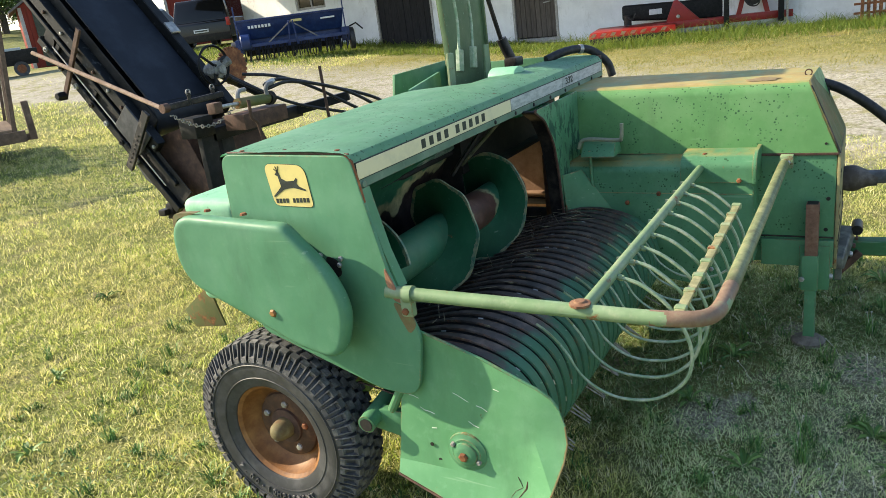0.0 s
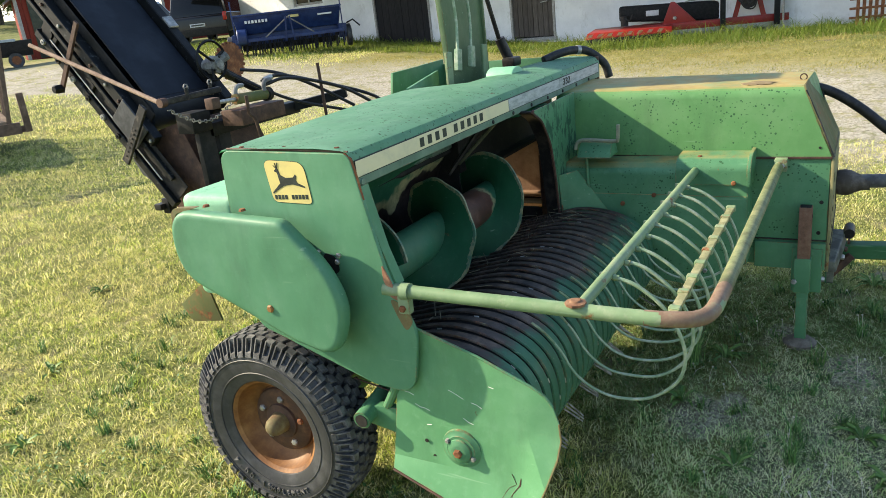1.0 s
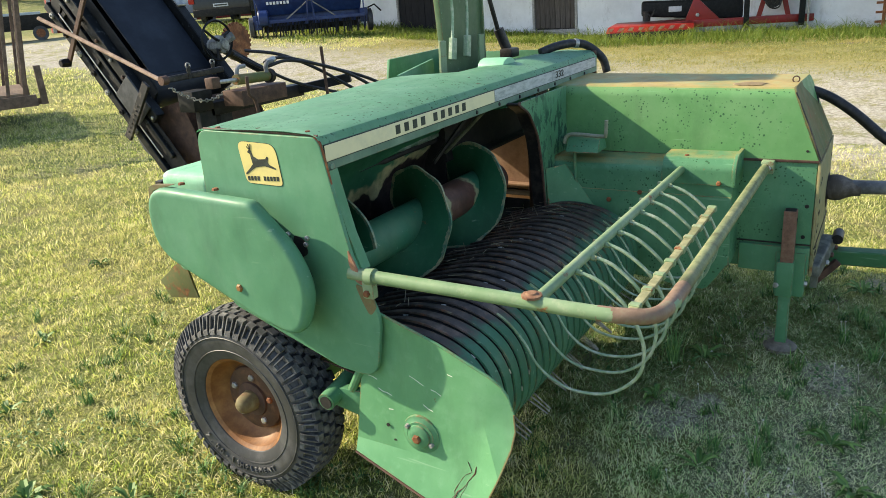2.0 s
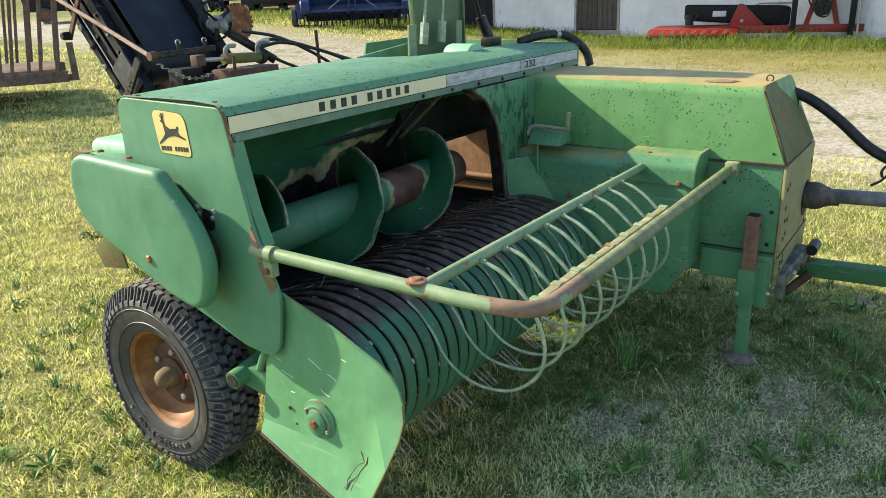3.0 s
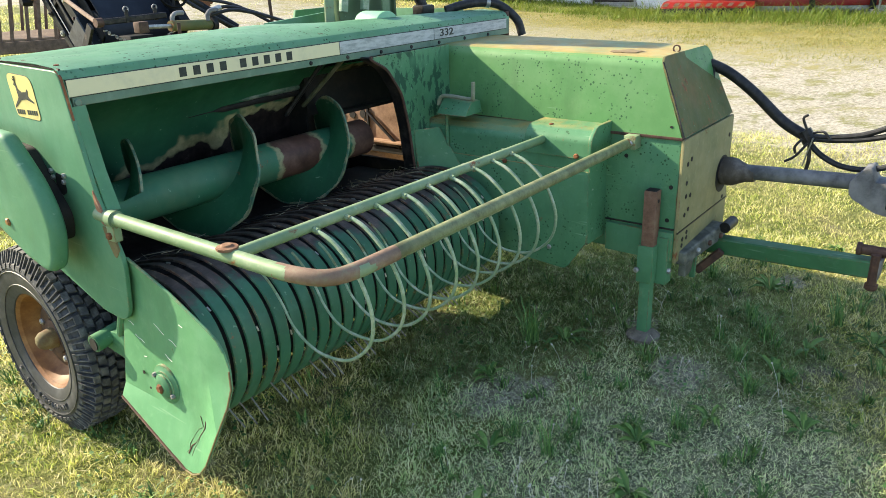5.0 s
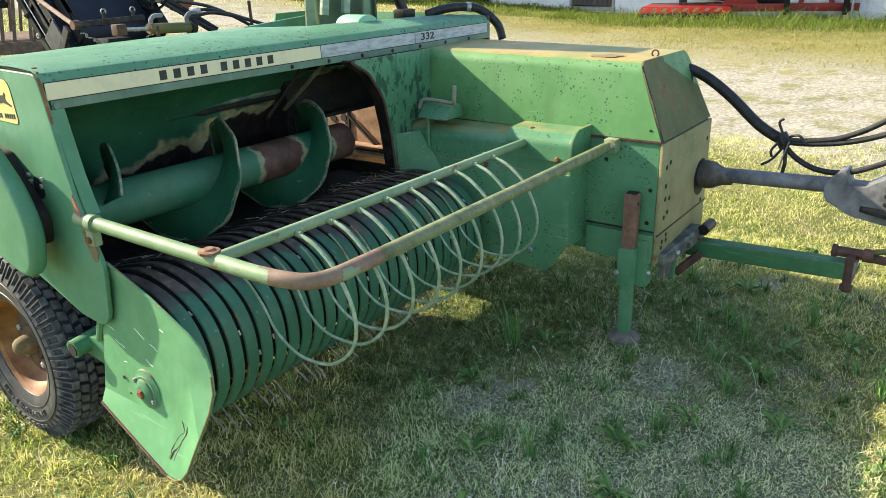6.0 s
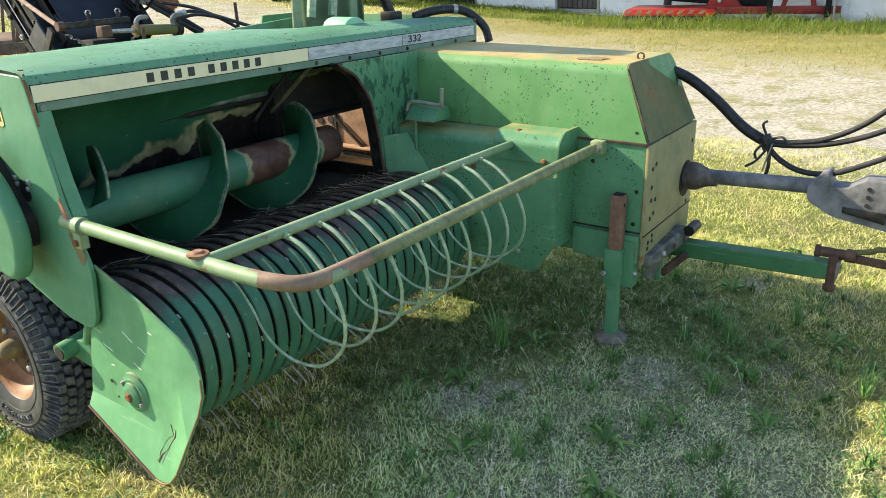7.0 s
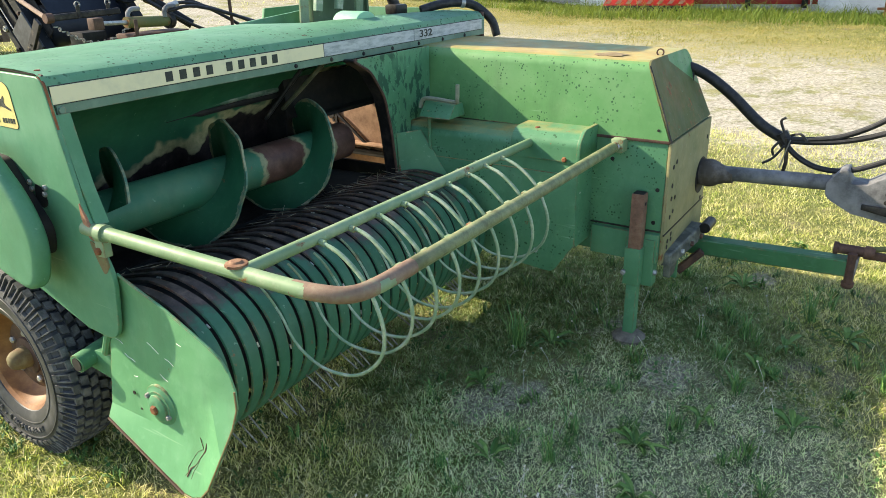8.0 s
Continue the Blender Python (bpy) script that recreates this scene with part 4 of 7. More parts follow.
def pickup_shield():
    bm = bmesh.new()
    def v(x, y, z):
        return bm.verts.new((x, y, z))
    a, b, c, d = v(0.028, -0.080, 0.640), v(0.018, -0.125, 0.703), v(0.017, -0.302, 0.645), v(0.015, -0.455, 0.580)
    d2, d3, d4 = v(0.015, -0.488, 0.560), v(0.015, -0.508, 0.532), v(0.015, -0.522, 0.487)
    k1, k2, k3 = v(0.012, -0.462, 0.545), v(0.006, -0.436, 0.440), v(-0.004, -0.388, 0.292)
    f2, f3, f4 = v(0.010, -0.527, 0.440), v(-0.004, -0.519, 0.390), v(-0.030, -0.489, 0.305)
    f5, t0, t1, t2 = v(-0.048, -0.448, 0.212), v(-0.052, -0.420, 0.176), v(-0.053, -0.385, 0.160), v(-0.050, -0.345, 0.156)
    g1, g2, g3, g4, g5 = v(-0.018, -0.004, 0.250), v(0.002, -0.001, 0.287), v(0.024, -0.030, 0.52), v(-0.001, -0.20, 0.2895), v(-0.034, -0.176, 0.203)
    for f in ((a, b, c, d, k1, k2, k3, g4, g2, g3), (d, d2, d3, k1), (k1, d3, d4, f2, k2), (k2, f2, f3, f4, k3), (k3, f4, f5, t0, t1, t2), (g4, k3, t2, g5), (g2, g4, g5, g1)):
        bm.faces.new(f)
    bmesh.ops.recalc_face_normals(bm, faces=bm.faces)
    bmesh.ops.triangulate(bm, faces=bm.faces[:])
    bmesh.ops.subdivide_edges(bm, edges=bm.edges[:], cuts=2, use_grid_fill=True)
    bmesh.ops.solidify(bm, geom=bm.faces[:], thickness=-0.006)
    s = part("pickup_shield", bm, shield_green, baler, "bent green pickup shield with scratches and rusty edges", sharp=17)
    part("edge_rust", tube([(-0.052, -0.345, 0.153), (-0.036, -0.176, 0.200), (-0.019, -0.004, 0.248)], 0.0040, 6), rust_brown, s, "rusty lower edge")
    part("edge_rust", tube([(0.012, -0.524, 0.487), (0.007, -0.529, 0.440), (-0.007, -0.521, 0.390), (-0.033, -0.491, 0.305), (-0.051, -0.450, 0.211), (-0.055, -0.420, 0.174), (-0.056, -0.385, 0.157), (-0.052, -0.345, 0.153)], 0.0028, 6), rust_thin, s)
    part("top_fold", tube([(0.018, -0.125, 0.705), (0.017, -0.302, 0.647), (0.015, -0.455, 0.582), (0.015, -0.488, 0.562), (0.015, -0.508, 0.534)], 0.0042, 8), green, s)
    crng = random.Random(4)
    for off, r0 in ((0.0, 0.0030), (0.010, 0.0016), (-0.008, 0.0014)):
        line = []
        for i in range(9):
            f = i / 8
            _, q, _, _ = s.closest_point_on_mesh(Vector((-0.06, -0.396 + 0.045 * f + off + crng.uniform(-0.005, 0.005), 0.318 - 0.11 * f)))
            line.append(q)
        part("crease_rust", tube(line, [r0 * crng.uniform(0.2, 0.9) for _ in range(9)], 5), rust_brown, s, "rust along the crease")
    rng = random.Random(21)
    for y, z, n in ((-0.05, 0.505, 3), (-0.085, 0.47, 4), (-0.20, 0.535, 4), (-0.275, 0.51, 3), (-0.245, 0.455, 3), (-0.12, 0.415, 2), (-0.33, 0.565, 2)):
        k = []
        for i in range(n):
            hit, p, _, _ = s.closest_point_on_mesh(Vector((-0.05, y - 0.016 * i, z - 0.005 * i + rng.uniform(-0.004, 0.004))))
            k.append(p + Vector((-0.0002, 0, 0)))
        part("scratch", tube(k, 0.0011, 4), white_scratch, s)
    # bearing
    brg = part("bearing_plate", lathe([(0, 0.062), (-0.006, 0.060), (-0.010, 0.046), (-0.012, 0.044)], (0.006, -0.234, 0.356), "x", 24), green, s)
    part("bearing_hub", lathe([(0, 0.038), (-0.006, 0.036), (-0.012, 0.024), (-0.012, 0.018)], (-0.004, -0.232, 0.354), "x", 20), green, s)
    part("shaft_end", bolt((-0.014, -0.230, 0.351), "x", 0.014, -0.010), rust, s, "rusty shaft end")
    for y, z in ((-0.196, 0.380), (-0.272, 0.336)):
        part("bolt", bolt((-0.002, y, z), "x", 0.0075, -0.012), rusty("dull_bolt", (0.12, 0.12, 0.11), (0.24, 0.24, 0.22), (0.34, 0.33, 0.30)) if y > -0.2 else bpy.data.materials["dull_bolt"], s)
    for y, z in ((-0.120, 0.358), (-0.142, 0.312)):
        part("hole", lathe([(0, 0.006), (-0.002, 0.006), (-0.002, 0)], (0.004, y, z), "x", 8), shadow_steel, s)
    part("lift_arm", tube([(-0.03, 0.078, 0.403), (0.30, 0.10, 0.44)], 0.028, 14), green, baler, "green lift arm tube")
    part("lift_arm_bore", lathe([(0, 0.021), (-0.002, 0.021), (-0.002, 0)], (-0.0305, 0.078, 0.403), "x", 14), shadow_steel, baler)
    part("arm_bracket", hexa([(0.012, 0.10, 0.372), (0.05, 0.10, 0.372), (0.05, -0.06, 0.33), (0.03, -0.06, 0.33)], [(0.012, 0.10, 0.43), (0.05, 0.10, 0.43), (0.05, -0.06, 0.43), (0.03, -0.06, 0.43)], 0.004), green, baler)
    part("arm_rod", tube([(0.03, 0.02, 0.43), (0.02, -0.04, 0.53)], 0.014, 10), green, baler)


def wheel():
    c = (0.045, 0.445, 0.302)
    R, hw = 0.322, 0.098
    prof = [(-0.055, 0.163), (-0.076, 0.170), (-0.084, 0.185), (-0.090, 0.205), (-0.096, 0.232), (-hw, 0.252), (-0.094, 0.262), (-0.088, 0.276), (-0.074, 0.296), (-0.058, R - 0.018), (0, R - 0.013), (0.058, R - 0.018), (0.074, 0.296), (hw, 0.25), (0.09, 0.20), (0.055, 0.163)]
    def narrow(bm2):
        for q in bm2.verts:
            q.co.x = -0.053 + (q.co.x + 0.053) * 0.86
        return bm2
    w = part("wheel", narrow(lathe(prof, c, "x", 56, True)), rubber, baler, "worn black implement tyre on a rusty orange rim")
    lug = bmesh.new()
    n = 50
    def add(bm2):
        me = bpy.data.meshes.new("t")
        bm2.to_mesh(me)
        bm2.free()
        lug.from_mesh(me)
        bpy.data.meshes.remove(me)
    for i in range(n):
        a = 2 * math.pi * i / n
        def at(x, r, da):
            return (c[0] + x, c[1] + r * math.cos(a + da), c[2] + r * math.sin(a + da))
        for side in (-1, 1):
            # a shoulder lug is a frame round a small pocket
            h, t = 0.043, 0.013
            for d0, d1 in ((-h, -h + t), (h - t, h)):
                add(hexa([at(side * 0.088, 0.268, d0), at(side * 0.088, 0.268, d1), at(side * 0.060, R - 0.020, d1), at(side * 0.060, R - 0.020, d0)],
                         [at(side * 0.1005, 0.270, d0), at(side * 0.1005, 0.270, d1), at(side * 0.074, R - 0.001, d1), at(side * 0.074, R - 0.001, d0)]))
            add(hexa([at(side * 0.070, R - 0.020, -h), at(side * 0.070, R - 0.020, h), at(side * 0.052, R - 0.018, h), at(side * 0.052, R - 0.018, -h)],
                     [at(side * 0.0745, R - 0.001, -h), at(side * 0.0745, R - 0.001, h), at(side * 0.052, R + 0.002, h), at(side * 0.052, R + 0.002, -h)]))
            add(hexa([at(side * 0.088, 0.264, -h), at(side * 0.088, 0.264, h), at(side * 0.086, 0.282, h), at(side * 0.086, 0.282, -h)],
                     [at(side * 0.1010, 0.264, -h), at(side * 0.1010, 0.264, h), at(side * 0.0965, 0.279, h), at(side * 0.0965, 0.279, -h)]))
        # rows of slanting blocks across the tread
        for x0, x1, da, sl in ((-0.045, -0.019, 0.06, 0.018), (-0.012, 0.012, 0.0, -0.018), (0.019, 0.045, 0.06, 0.018)):
            h = 0.042
            add(hexa([at(x0, R - 0.014, da - h), at(x0, R - 0.014, da + h), at(x1, R - 0.014, da + h + sl), at(x1, R - 0.014, da - h + sl)],
                     [at(x0, R + 0.003, da - h), at(x0, R + 0.003, da + h), at(x1, R + 0.003, da + h + sl), at(x1, R + 0.003, da - h + sl)]))
    tread = part("tread", narrow(lug), tread_rubber, w, smooth=False)
    tagged(tread, kind="stuff")
    part("rim", lathe([(-0.035, 0.165), (-0.072, 0.172), (-0.076, 0.168), (-0.066, 0.157), (-0.040, 0.150), (-0.012, 0.132), (-0.006, 0.120), (-0.012, 0.116), (-0.012, 0)], c, "x", 48, caps=False), rust_orange, w, "rusty orange steel rim")
    part("wheel_disc", lathe([(-0.010, 0.116), (-0.022, 0.112), (-0.030, 0.095), (-0.026, 0.06), (-0.026, 0)], c, "x", 36), rusty("disc_rust", (0.035, 0.020, 0.013), (0.085, 0.042, 0.022), (0.19, 0.095, 0.04), 0.75, 22), w, "dark rusty wheel disc")
    part("hub_cap", lathe([(-0.022, 0.038), (-0.032, 0.037), (-0.055, 0.034), (-0.076, 0.030), (-0.088, 0.021), (-0.093, 0.010), (-0.093, 0)], c, "x", 24), rusty("hub_mud", (0.11, 0.06, 0.03), (0.14, 0.13, 0.06), (0.24, 0.25, 0.14)), w, "domed hub cap with worn green paint")
    for k in range(5):
        a = 2 * math.pi * k / 5 + 0.45
        part("wheel_bolt", bolt((c[0] - 0.024, c[1] + 0.082 * math.cos(a), c[2] + 0.082 * math.sin(a)), "x", 0.012, -0.014), bare_steel if k != 2 else rust, w)
    ring = bmesh.new()
    for r in (0.252, 0.205):
        tube([(c[0] - (0.0985 if r > 0.22 else 0.0915), c[1] + r * math.cos(2 * math.pi * k / 48), c[2] + r * math.sin(2 * math.pi * k / 48)) for k in range(49)], 0.0022, 5, 0, ring)
    part("sidewall_ring", ring, rubber, w)
    lettered = (("7.00-12", 0.030, -118.0), ("IMPLEMENT", 0.026, -78.0))
    for text, size, deg in lettered:
        for i, ch in enumerate(text):
            aa = radians(deg) + (i - len(text) / 2) * size * 0.85 / 0.228
            m = Matrix.Translation((c[0] - 0.098, c[1], c[2])) @ Matrix(((0, 0, -1, 0), (-1, 0, 0, 0), (0, 1, 0, 0), (0, 0, 0, 1))) @ Matrix.Rotation(aa + math.pi / 2, 4, "Z") @ Matrix.Translation((0, -0.228, 0))
            lettering(ch, size, tread_rubber, m, w, 0.003, "tyre_lettering")
    part("hub_flange", lathe([(-0.026, 0.062), (-0.034, 0.060), (-0.036, 0.045)], c, "x", 24), rust_brown, w)
    part("axle", tube([(0.06, 0.445, 0.302), (0.5, 0.45, 0.30), (1.5, 0.45, 0.30)], 0.035, 12), dark_steel, baler)
    part("axle_arm", beam((0.17, 0.445, 0.302), (0.22, 0.20, 0.55), 0.04, 0.08), green, baler)


def wind_guard():
    p = [(0.006, -0.045, 0.822), (0.012, -0.11, 0.817), (0.018, -0.45, 0.812), (0.024, -0.72, 0.808), (0.034, -0.80, 0.806), (0.062, -0.855, 0.802), (0.12, -0.878, 0.800), (0.25, -0.882, 0.799), (0.9, -0.882, 0.797), (1.545, -0.882, 0.797)]
    g = part("guard_bar", tube([Vector(q) for q in glide(p, 4)], 0.0185, 14), green_bar, baler, "bent green guard bar, rusty round its bend")
    part("bend_rust", tube(glide([(0.026, -0.745, 0.807), (0.034, -0.80, 0.806), (0.062, -0.855, 0.802), (0.12, -0.878, 0.800), (0.26, -0.882, 0.799)], 4), 0.0192, 14), rusty("bar_rust", (0.13, 0.085, 0.055), (0.22, 0.145, 0.10), (0.22, 0.25, 0.15), 0.6, 22), g, "rubbed rusty bend")
    part("bar_wear", tube([(0.26, -0.8822, 0.7995), (0.9, -0.8822, 0.7975), (1.50, -0.8822, 0.7975)], 0.0189, 14), rusty("bar_wear", (0.075, 0.075, 0.035), (0.17, 0.20, 0.095), (0.33, 0.30, 0.16), 0.6, 20), g, "streaky yellowish worn length")
    part("collar", tube([(0.010, -0.10, 0.817), (0.011, -0.125, 0.817)], 0.024, 14), green_bar, g)
    part("hinge_plate", box(-0.004, 0.02, -0.125, -0.09, 0.755, 0.815, 0.004), green_bar, baler)
    part("hinge_bolt", bolt((-0.004, -0.105, 0.772), "x", 0.010, -0.01), rust, baler)
    r = part("rake_bar", tube([(0.03, -0.584, 0.806), (1.44, -0.590, 0.800)], 0.0155, 12), green_bar, baler, "green rake bar carrying curved rods")
    part("bar_bolt", lathe([(0, 0.026), (0.006, 0.026), (0.008, 0.016), (0.012, 0.012), (0.012, 0)], (0.020, -0.584, 0.826), "z", 10), rusty("washer_rust", (0.09, 0.04, 0.025), (0.20, 0.10, 0.055), (0.30, 0.20, 0.12)), r, "rusty washer and bolt")
    part("end_rod", tube([(1.48, -0.582, 0.751), (1.457, -0.785, 0.625)], 0.006, 8), wire_steel, baler)
    part("slat", box(0.25, 1.20, -0.772, -0.748, 0.716, 0.728, 0.003), pale_rub, baler, "thin notched bar across the rods")
    arc = [(-0.588, 0.800), (-0.615, 0.798), (-0.667, 0.779), (-0.730, 0.727), (-0.772, 0.655), (-0.785, 0.585), (-0.762, 0.512), (-0.69, 0.455), (-0.60, 0.440), (-0.53, 0.455), (-0.475, 0.50), (-0.435, 0.565), (-0.375, 0.628), (-0.28, 0.672), (-0.15, 0.684), (-0.03, 0.668)]
    rng = random.Random(3)
    for i in range(9):
        x, d = 0.271 + 0.1148 * i, rng.uniform(-0.012, 0.012)
        line = glide([(x + 0.25 * d + d * k / 11, y + d * 0.6 * k / 11, z + rng.uniform(-0.002, 0.002)) for k, (y, z) in enumerate(arc)], 4)
        rod = part("rod", tube(line[:46], [0.0058, 0.0058, 0.0054, 0.005, 0.0046, 0.0042, 0.0038, 0.0036], 8), wire_steel, baler)
        part("rod_tail", tube(line[45:50], 0.0036, 8), green_bar, rod)
        part("rod_nut", tube([(x, -0.565, 0.803), (x, -0.578, 0.803)], 0.010, 6), green_bar, r)
        part("rod_ferrule", tube([(x, -0.60, 0.800), (x, -0.615, 0.797)], 0.009, 8), green_bar, r)
        part("notch", box(x - 0.012, x + 0.012, -0.776, -0.744, 0.712, 0.733, 0.003, 1), green_bar, baler)


def chamber():
    hood = hexa([(1.567, -1.062, 0.822), (2.10, -1.062, 0.822), (2.10, 0.03, 0.835), (1.567, 0.03, 0.835)], [(1.600, -0.95, 1.090), (2.045, -0.965, 1.090), (2.05, 0.03, 1.106), (1.588, 0.03, 1.106)])
    ridge = [q for q in hood.edges if all(p.co.z > 1.05 for p in q.verts) and abs((q.verts[0].co - q.verts[1].co).y) > 0.5]
    bmesh.ops.bevel(hood, geom=ridge, offset=0.042, segments=6, profile=0.5, affect="EDGES")
    h = part("chamber_hood", hood, green_hood, baler, "spotted green chamber hood with a rusty dusty top")
    stain = lathe([(0, 1.0), (0.0006, 1.0), (0.0006, 0)], (0, 0, 0), "z", 14)
    for k, v in enumerate(stain.verts):
        v.co = Vector((1.70 + v.co.x * 0.05 * (1 + 0.25 * math.sin(2.3 * k)), -0.78 + v.co.y * 0.06 * (1 + 0.2 * math.sin(3.1 * k)), 1.0940 + v.co.z))
    part("oil_stain", stain, rusty("old_stain", (0.17, 0.125, 0.06), (0.24, 0.17, 0.075), (0.34, 0.25, 0.11), 0.6, 30), h, "dark stain on the dusty top")
    end = prism(rounded([(1.570, 0.826, 0.002), (2.097, 0.826, 0.002), (2.045, 1.090, 0.05), (1.600, 1.090, 0.05)], 6), "y", 0.0, 0.007)
    for q in end.verts:
        q.co.y += -1.069 + (q.co.z - 0.822) * 0.112 / 0.268
    part("hood_end", end, olive_end, h, "olive-brown end sheet")
    part("hood_edge", tube([(1.568, -1.069, 0.824), (1.585, -1.018, 0.95), (1.602, -0.962, 1.075)], 0.003, 6), dark_steel, h)
    part("hood_ring", lathe([(-0.003, 0.010), (-0.003, 0.0145), (0.003, 0.0145), (0.003, 0.010)], (1.777, -0.94, 1.100), "x", 14, True), rust_brown, h)
    for y, z in ((-1.02, 0.86), (-0.99, 0.93), (-0.965, 1.0), (-0.96, 0.97)):
        part("rivet", lathe([(0, 0.005), (-0.002, 0.005), (-0.002, 0)], (1.566 + (z - 0.822) * 0.17 - 0.001, y, z), "x", 8), dark_steel, h)
    b = part("chamber_body", box(1.57, 2.10, -1.06, 0.015, 0.375, 0.820, 0.006), green_spot, baler, "spotted green baler body side")
    part("seam", box(1.562, 1.60, -1.064, 0.0, 0.816, 0.826, 0.002), rust_brown, b)
    f = part("front_plate", box(1.566, 2.105, -1.072, -1.061, 0.36, 0.818, 0.002), tan_plate, baler, "scuffed tan front plate full of holes")
    rng = random.Random(8)
    for i in range(16):
        x, z = rng.choice((1.62, 1.66, 1.97, 2.06, 2.085)) + rng.uniform(-0.012, 0.012), rng.uniform(0.40, 0.79)
        if abs(x - 2.03) < 0.08 and abs(z - 0.61) < 0.09:
            continue
        part("hole", lathe([(0, 0.009), (-0.0015, 0.009), (-0.0015, 0)], (x, -1.0722, z), "y", 8), shadow_steel, f)
    part("shaft_hole", lathe([(0, 0.075), (-0.0015, 0.075), (-0.0015, 0)], (2.02, -1.0722, 0.595), "y", 24), shadow_steel, f)
    part("plate_fold", box(1.564, 2.106, -1.075, -1.07, 0.475, 0.480, 0), dark_steel, f)
    part("body_seam", box(1.564, 1.571, -1.058, -0.79, 0.486, 0.491, 0), dark_steel, b)
    for y, z in ((-1.035, 0.645), (-1.03, 0.52), (-0.86, 0.74)):
        part("hole", lathe([(0, 0.008), (-0.0015, 0.008), (-0.0015, 0)], (1.5698, y, z), "x", 8), shadow_steel, b)
    # inner side box with its rounded channel
    part("inner_side", prism(rounded([(1.43, 0.42, 0), (1.43, 0.80, 0.035), (1.475, 0.823, 0.03), (1.572, 0.828, 0), (1.572, 0.42, 0)], 5), "y", -0.785, 0.02), green_spot, baler, "spotted green inner side box")
    part("side_apron", prism(rounded([(0.02, 0.70, 0.01), (-0.785, 0.70, 0.01), (-0.785, 0.43, 0.02), (-0.70, 0.308, 0.03), (-0.55, 0.318, 0.05), (0.02, 0.40, 0.02)], 3), "x", 1.422, 1.432, 0.002), green_spot, baler)
    part("channel", prism(rounded([(1.424, 0.745, 0), (1.424, 0.815, 0.04), (1.462, 0.848, 0.04), (1.574, 0.850, 0), (1.574, 0.745, 0)], 6), "y", -0.782, -0.515), green_spot, baler)
    part("channel_end", prism(rounded([(1.412, 0.742, 0.004), (1.412, 0.82, 0.045), (1.458, 0.862, 0.045), (1.576, 0.862, 0), (1.576, 0.742, 0)], 6), "y", -0.797, -0.783, 0.002), green_spot, baler)
    for p, a in (((1.475, -0.60, 0.842), "z"), ((1.421, -0.735, 0.755), "x"), ((1.421, -0.43, 0.70), "x"), ((1.421, -0.30, 0.66), "x"), ((1.425, -0.63, 0.385), "x")):
        part("bolt", bolt(p, a, 0.010, 0.010 if a == "z" else -0.010), rust if p[2] > 0.5 else bare_steel, baler)
    part("rail_lug", box(1.522, 1.574, -0.912, -0.866, 0.776, 0.824, 0.004), green_bar, baler)
    part("lug_bolt", bolt((1.519, -0.895, 0.80), "x", 0.010, -0.010), bare_steel, baler)
    # front wing with its curved edge
    wing = rounded([(1.085, 1.108, 0.01), (1.19, 1.055, 0.12), (1.268, 0.95, 0.15), (1.30, 0.82, 0.2), (1.335, 0.56, 0.02), (1.43, 0.56, 0.01), (1.43, 0.83, 0.01), (1.575, 0.83, 0.01), (1.575, 1.108, 0.005)], 5)
    part("wing", prism(wing, "y", -0.058, -0.052, 0.0015, 1), green_flaked, baler, "spotted green wing sheet with a curved edge")
    edge = [(u, v) for u, v in wing if u < 1.35 and v < 1.11]
    part("wing_flange", tube([(u, -0.055, v) for u, v in edge[1:-1]], 0.006, 6), rust_brown, baler)
    # dark colour here carries the shade inside the opening
    part("wing_return", sheet([(u - 0.001, v) for u, v in edge[1:-1]], "y", -0.052, 0.0, 0.004), dark_steel, baler, "inner edge of the wing, darkened for the shaded opening")
    part("gusset", hexa([(1.33, -0.07, 0.55), (1.336, -0.075, 0.55), (1.425, -0.27, 0.58), (1.42, -0.268, 0.58)], [(1.325, -0.06, 0.80), (1.331, -0.065, 0.80), (1.425, -0.11, 0.80), (1.42, -0.108, 0.80)], 0.001), green, baler, "green corner gusset")
    part("tab", hexa([(1.33, -0.075, 0.50), (1.336, -0.08, 0.50), (1.42, -0.23, 0.50), (1.415, -0.225, 0.50)], [(1.33, -0.085, 0.622), (1.336, -0.09, 0.622), (1.42, -0.22, 0.602), (1.415, -0.215, 0.602)], 0.001), green_bar, baler)
    # crank
    part("crank_bracket", hexa([(1.40, -0.115, 0.855), (1.52, -0.115, 0.855), (1.52, -0.26, 0.855), (1.40, -0.26, 0.855)], [(1.45, -0.115, 0.915), (1.52, -0.115, 0.915), (1.52, -0.25, 0.905), (1.46, -0.25, 0.905)], 0.008), green_spot, baler, "green crank bracket")
    part("crank", tube([(1.44, -0.10, 0.885), (1.44, -0.11, 0.915), (1.44, -0.15, 0.925), (1.425, -0.27, 0.922), (1.412, -0.29, 0.935), (1.410, -0.294, 0.992)], 0.008, 8, 4), rusty("crank_steel", (0.13, 0.14, 0.10), (0.22, 0.24, 0.17), (0.32, 0.32, 0.25), 0.6), baler, "bent grey crank handle")
    part("crank_rod", tube([(1.425, -0.15, 0.88), (1.42, -0.155, 0.70)], 0.007, 8), green, baler)
    # parking stand
    s = part("stand", box(1.503, 1.562, -1.012, -0.952, 0.285, 0.43, 0.004), green, baler, "green parking stand with a rusty upper tube")
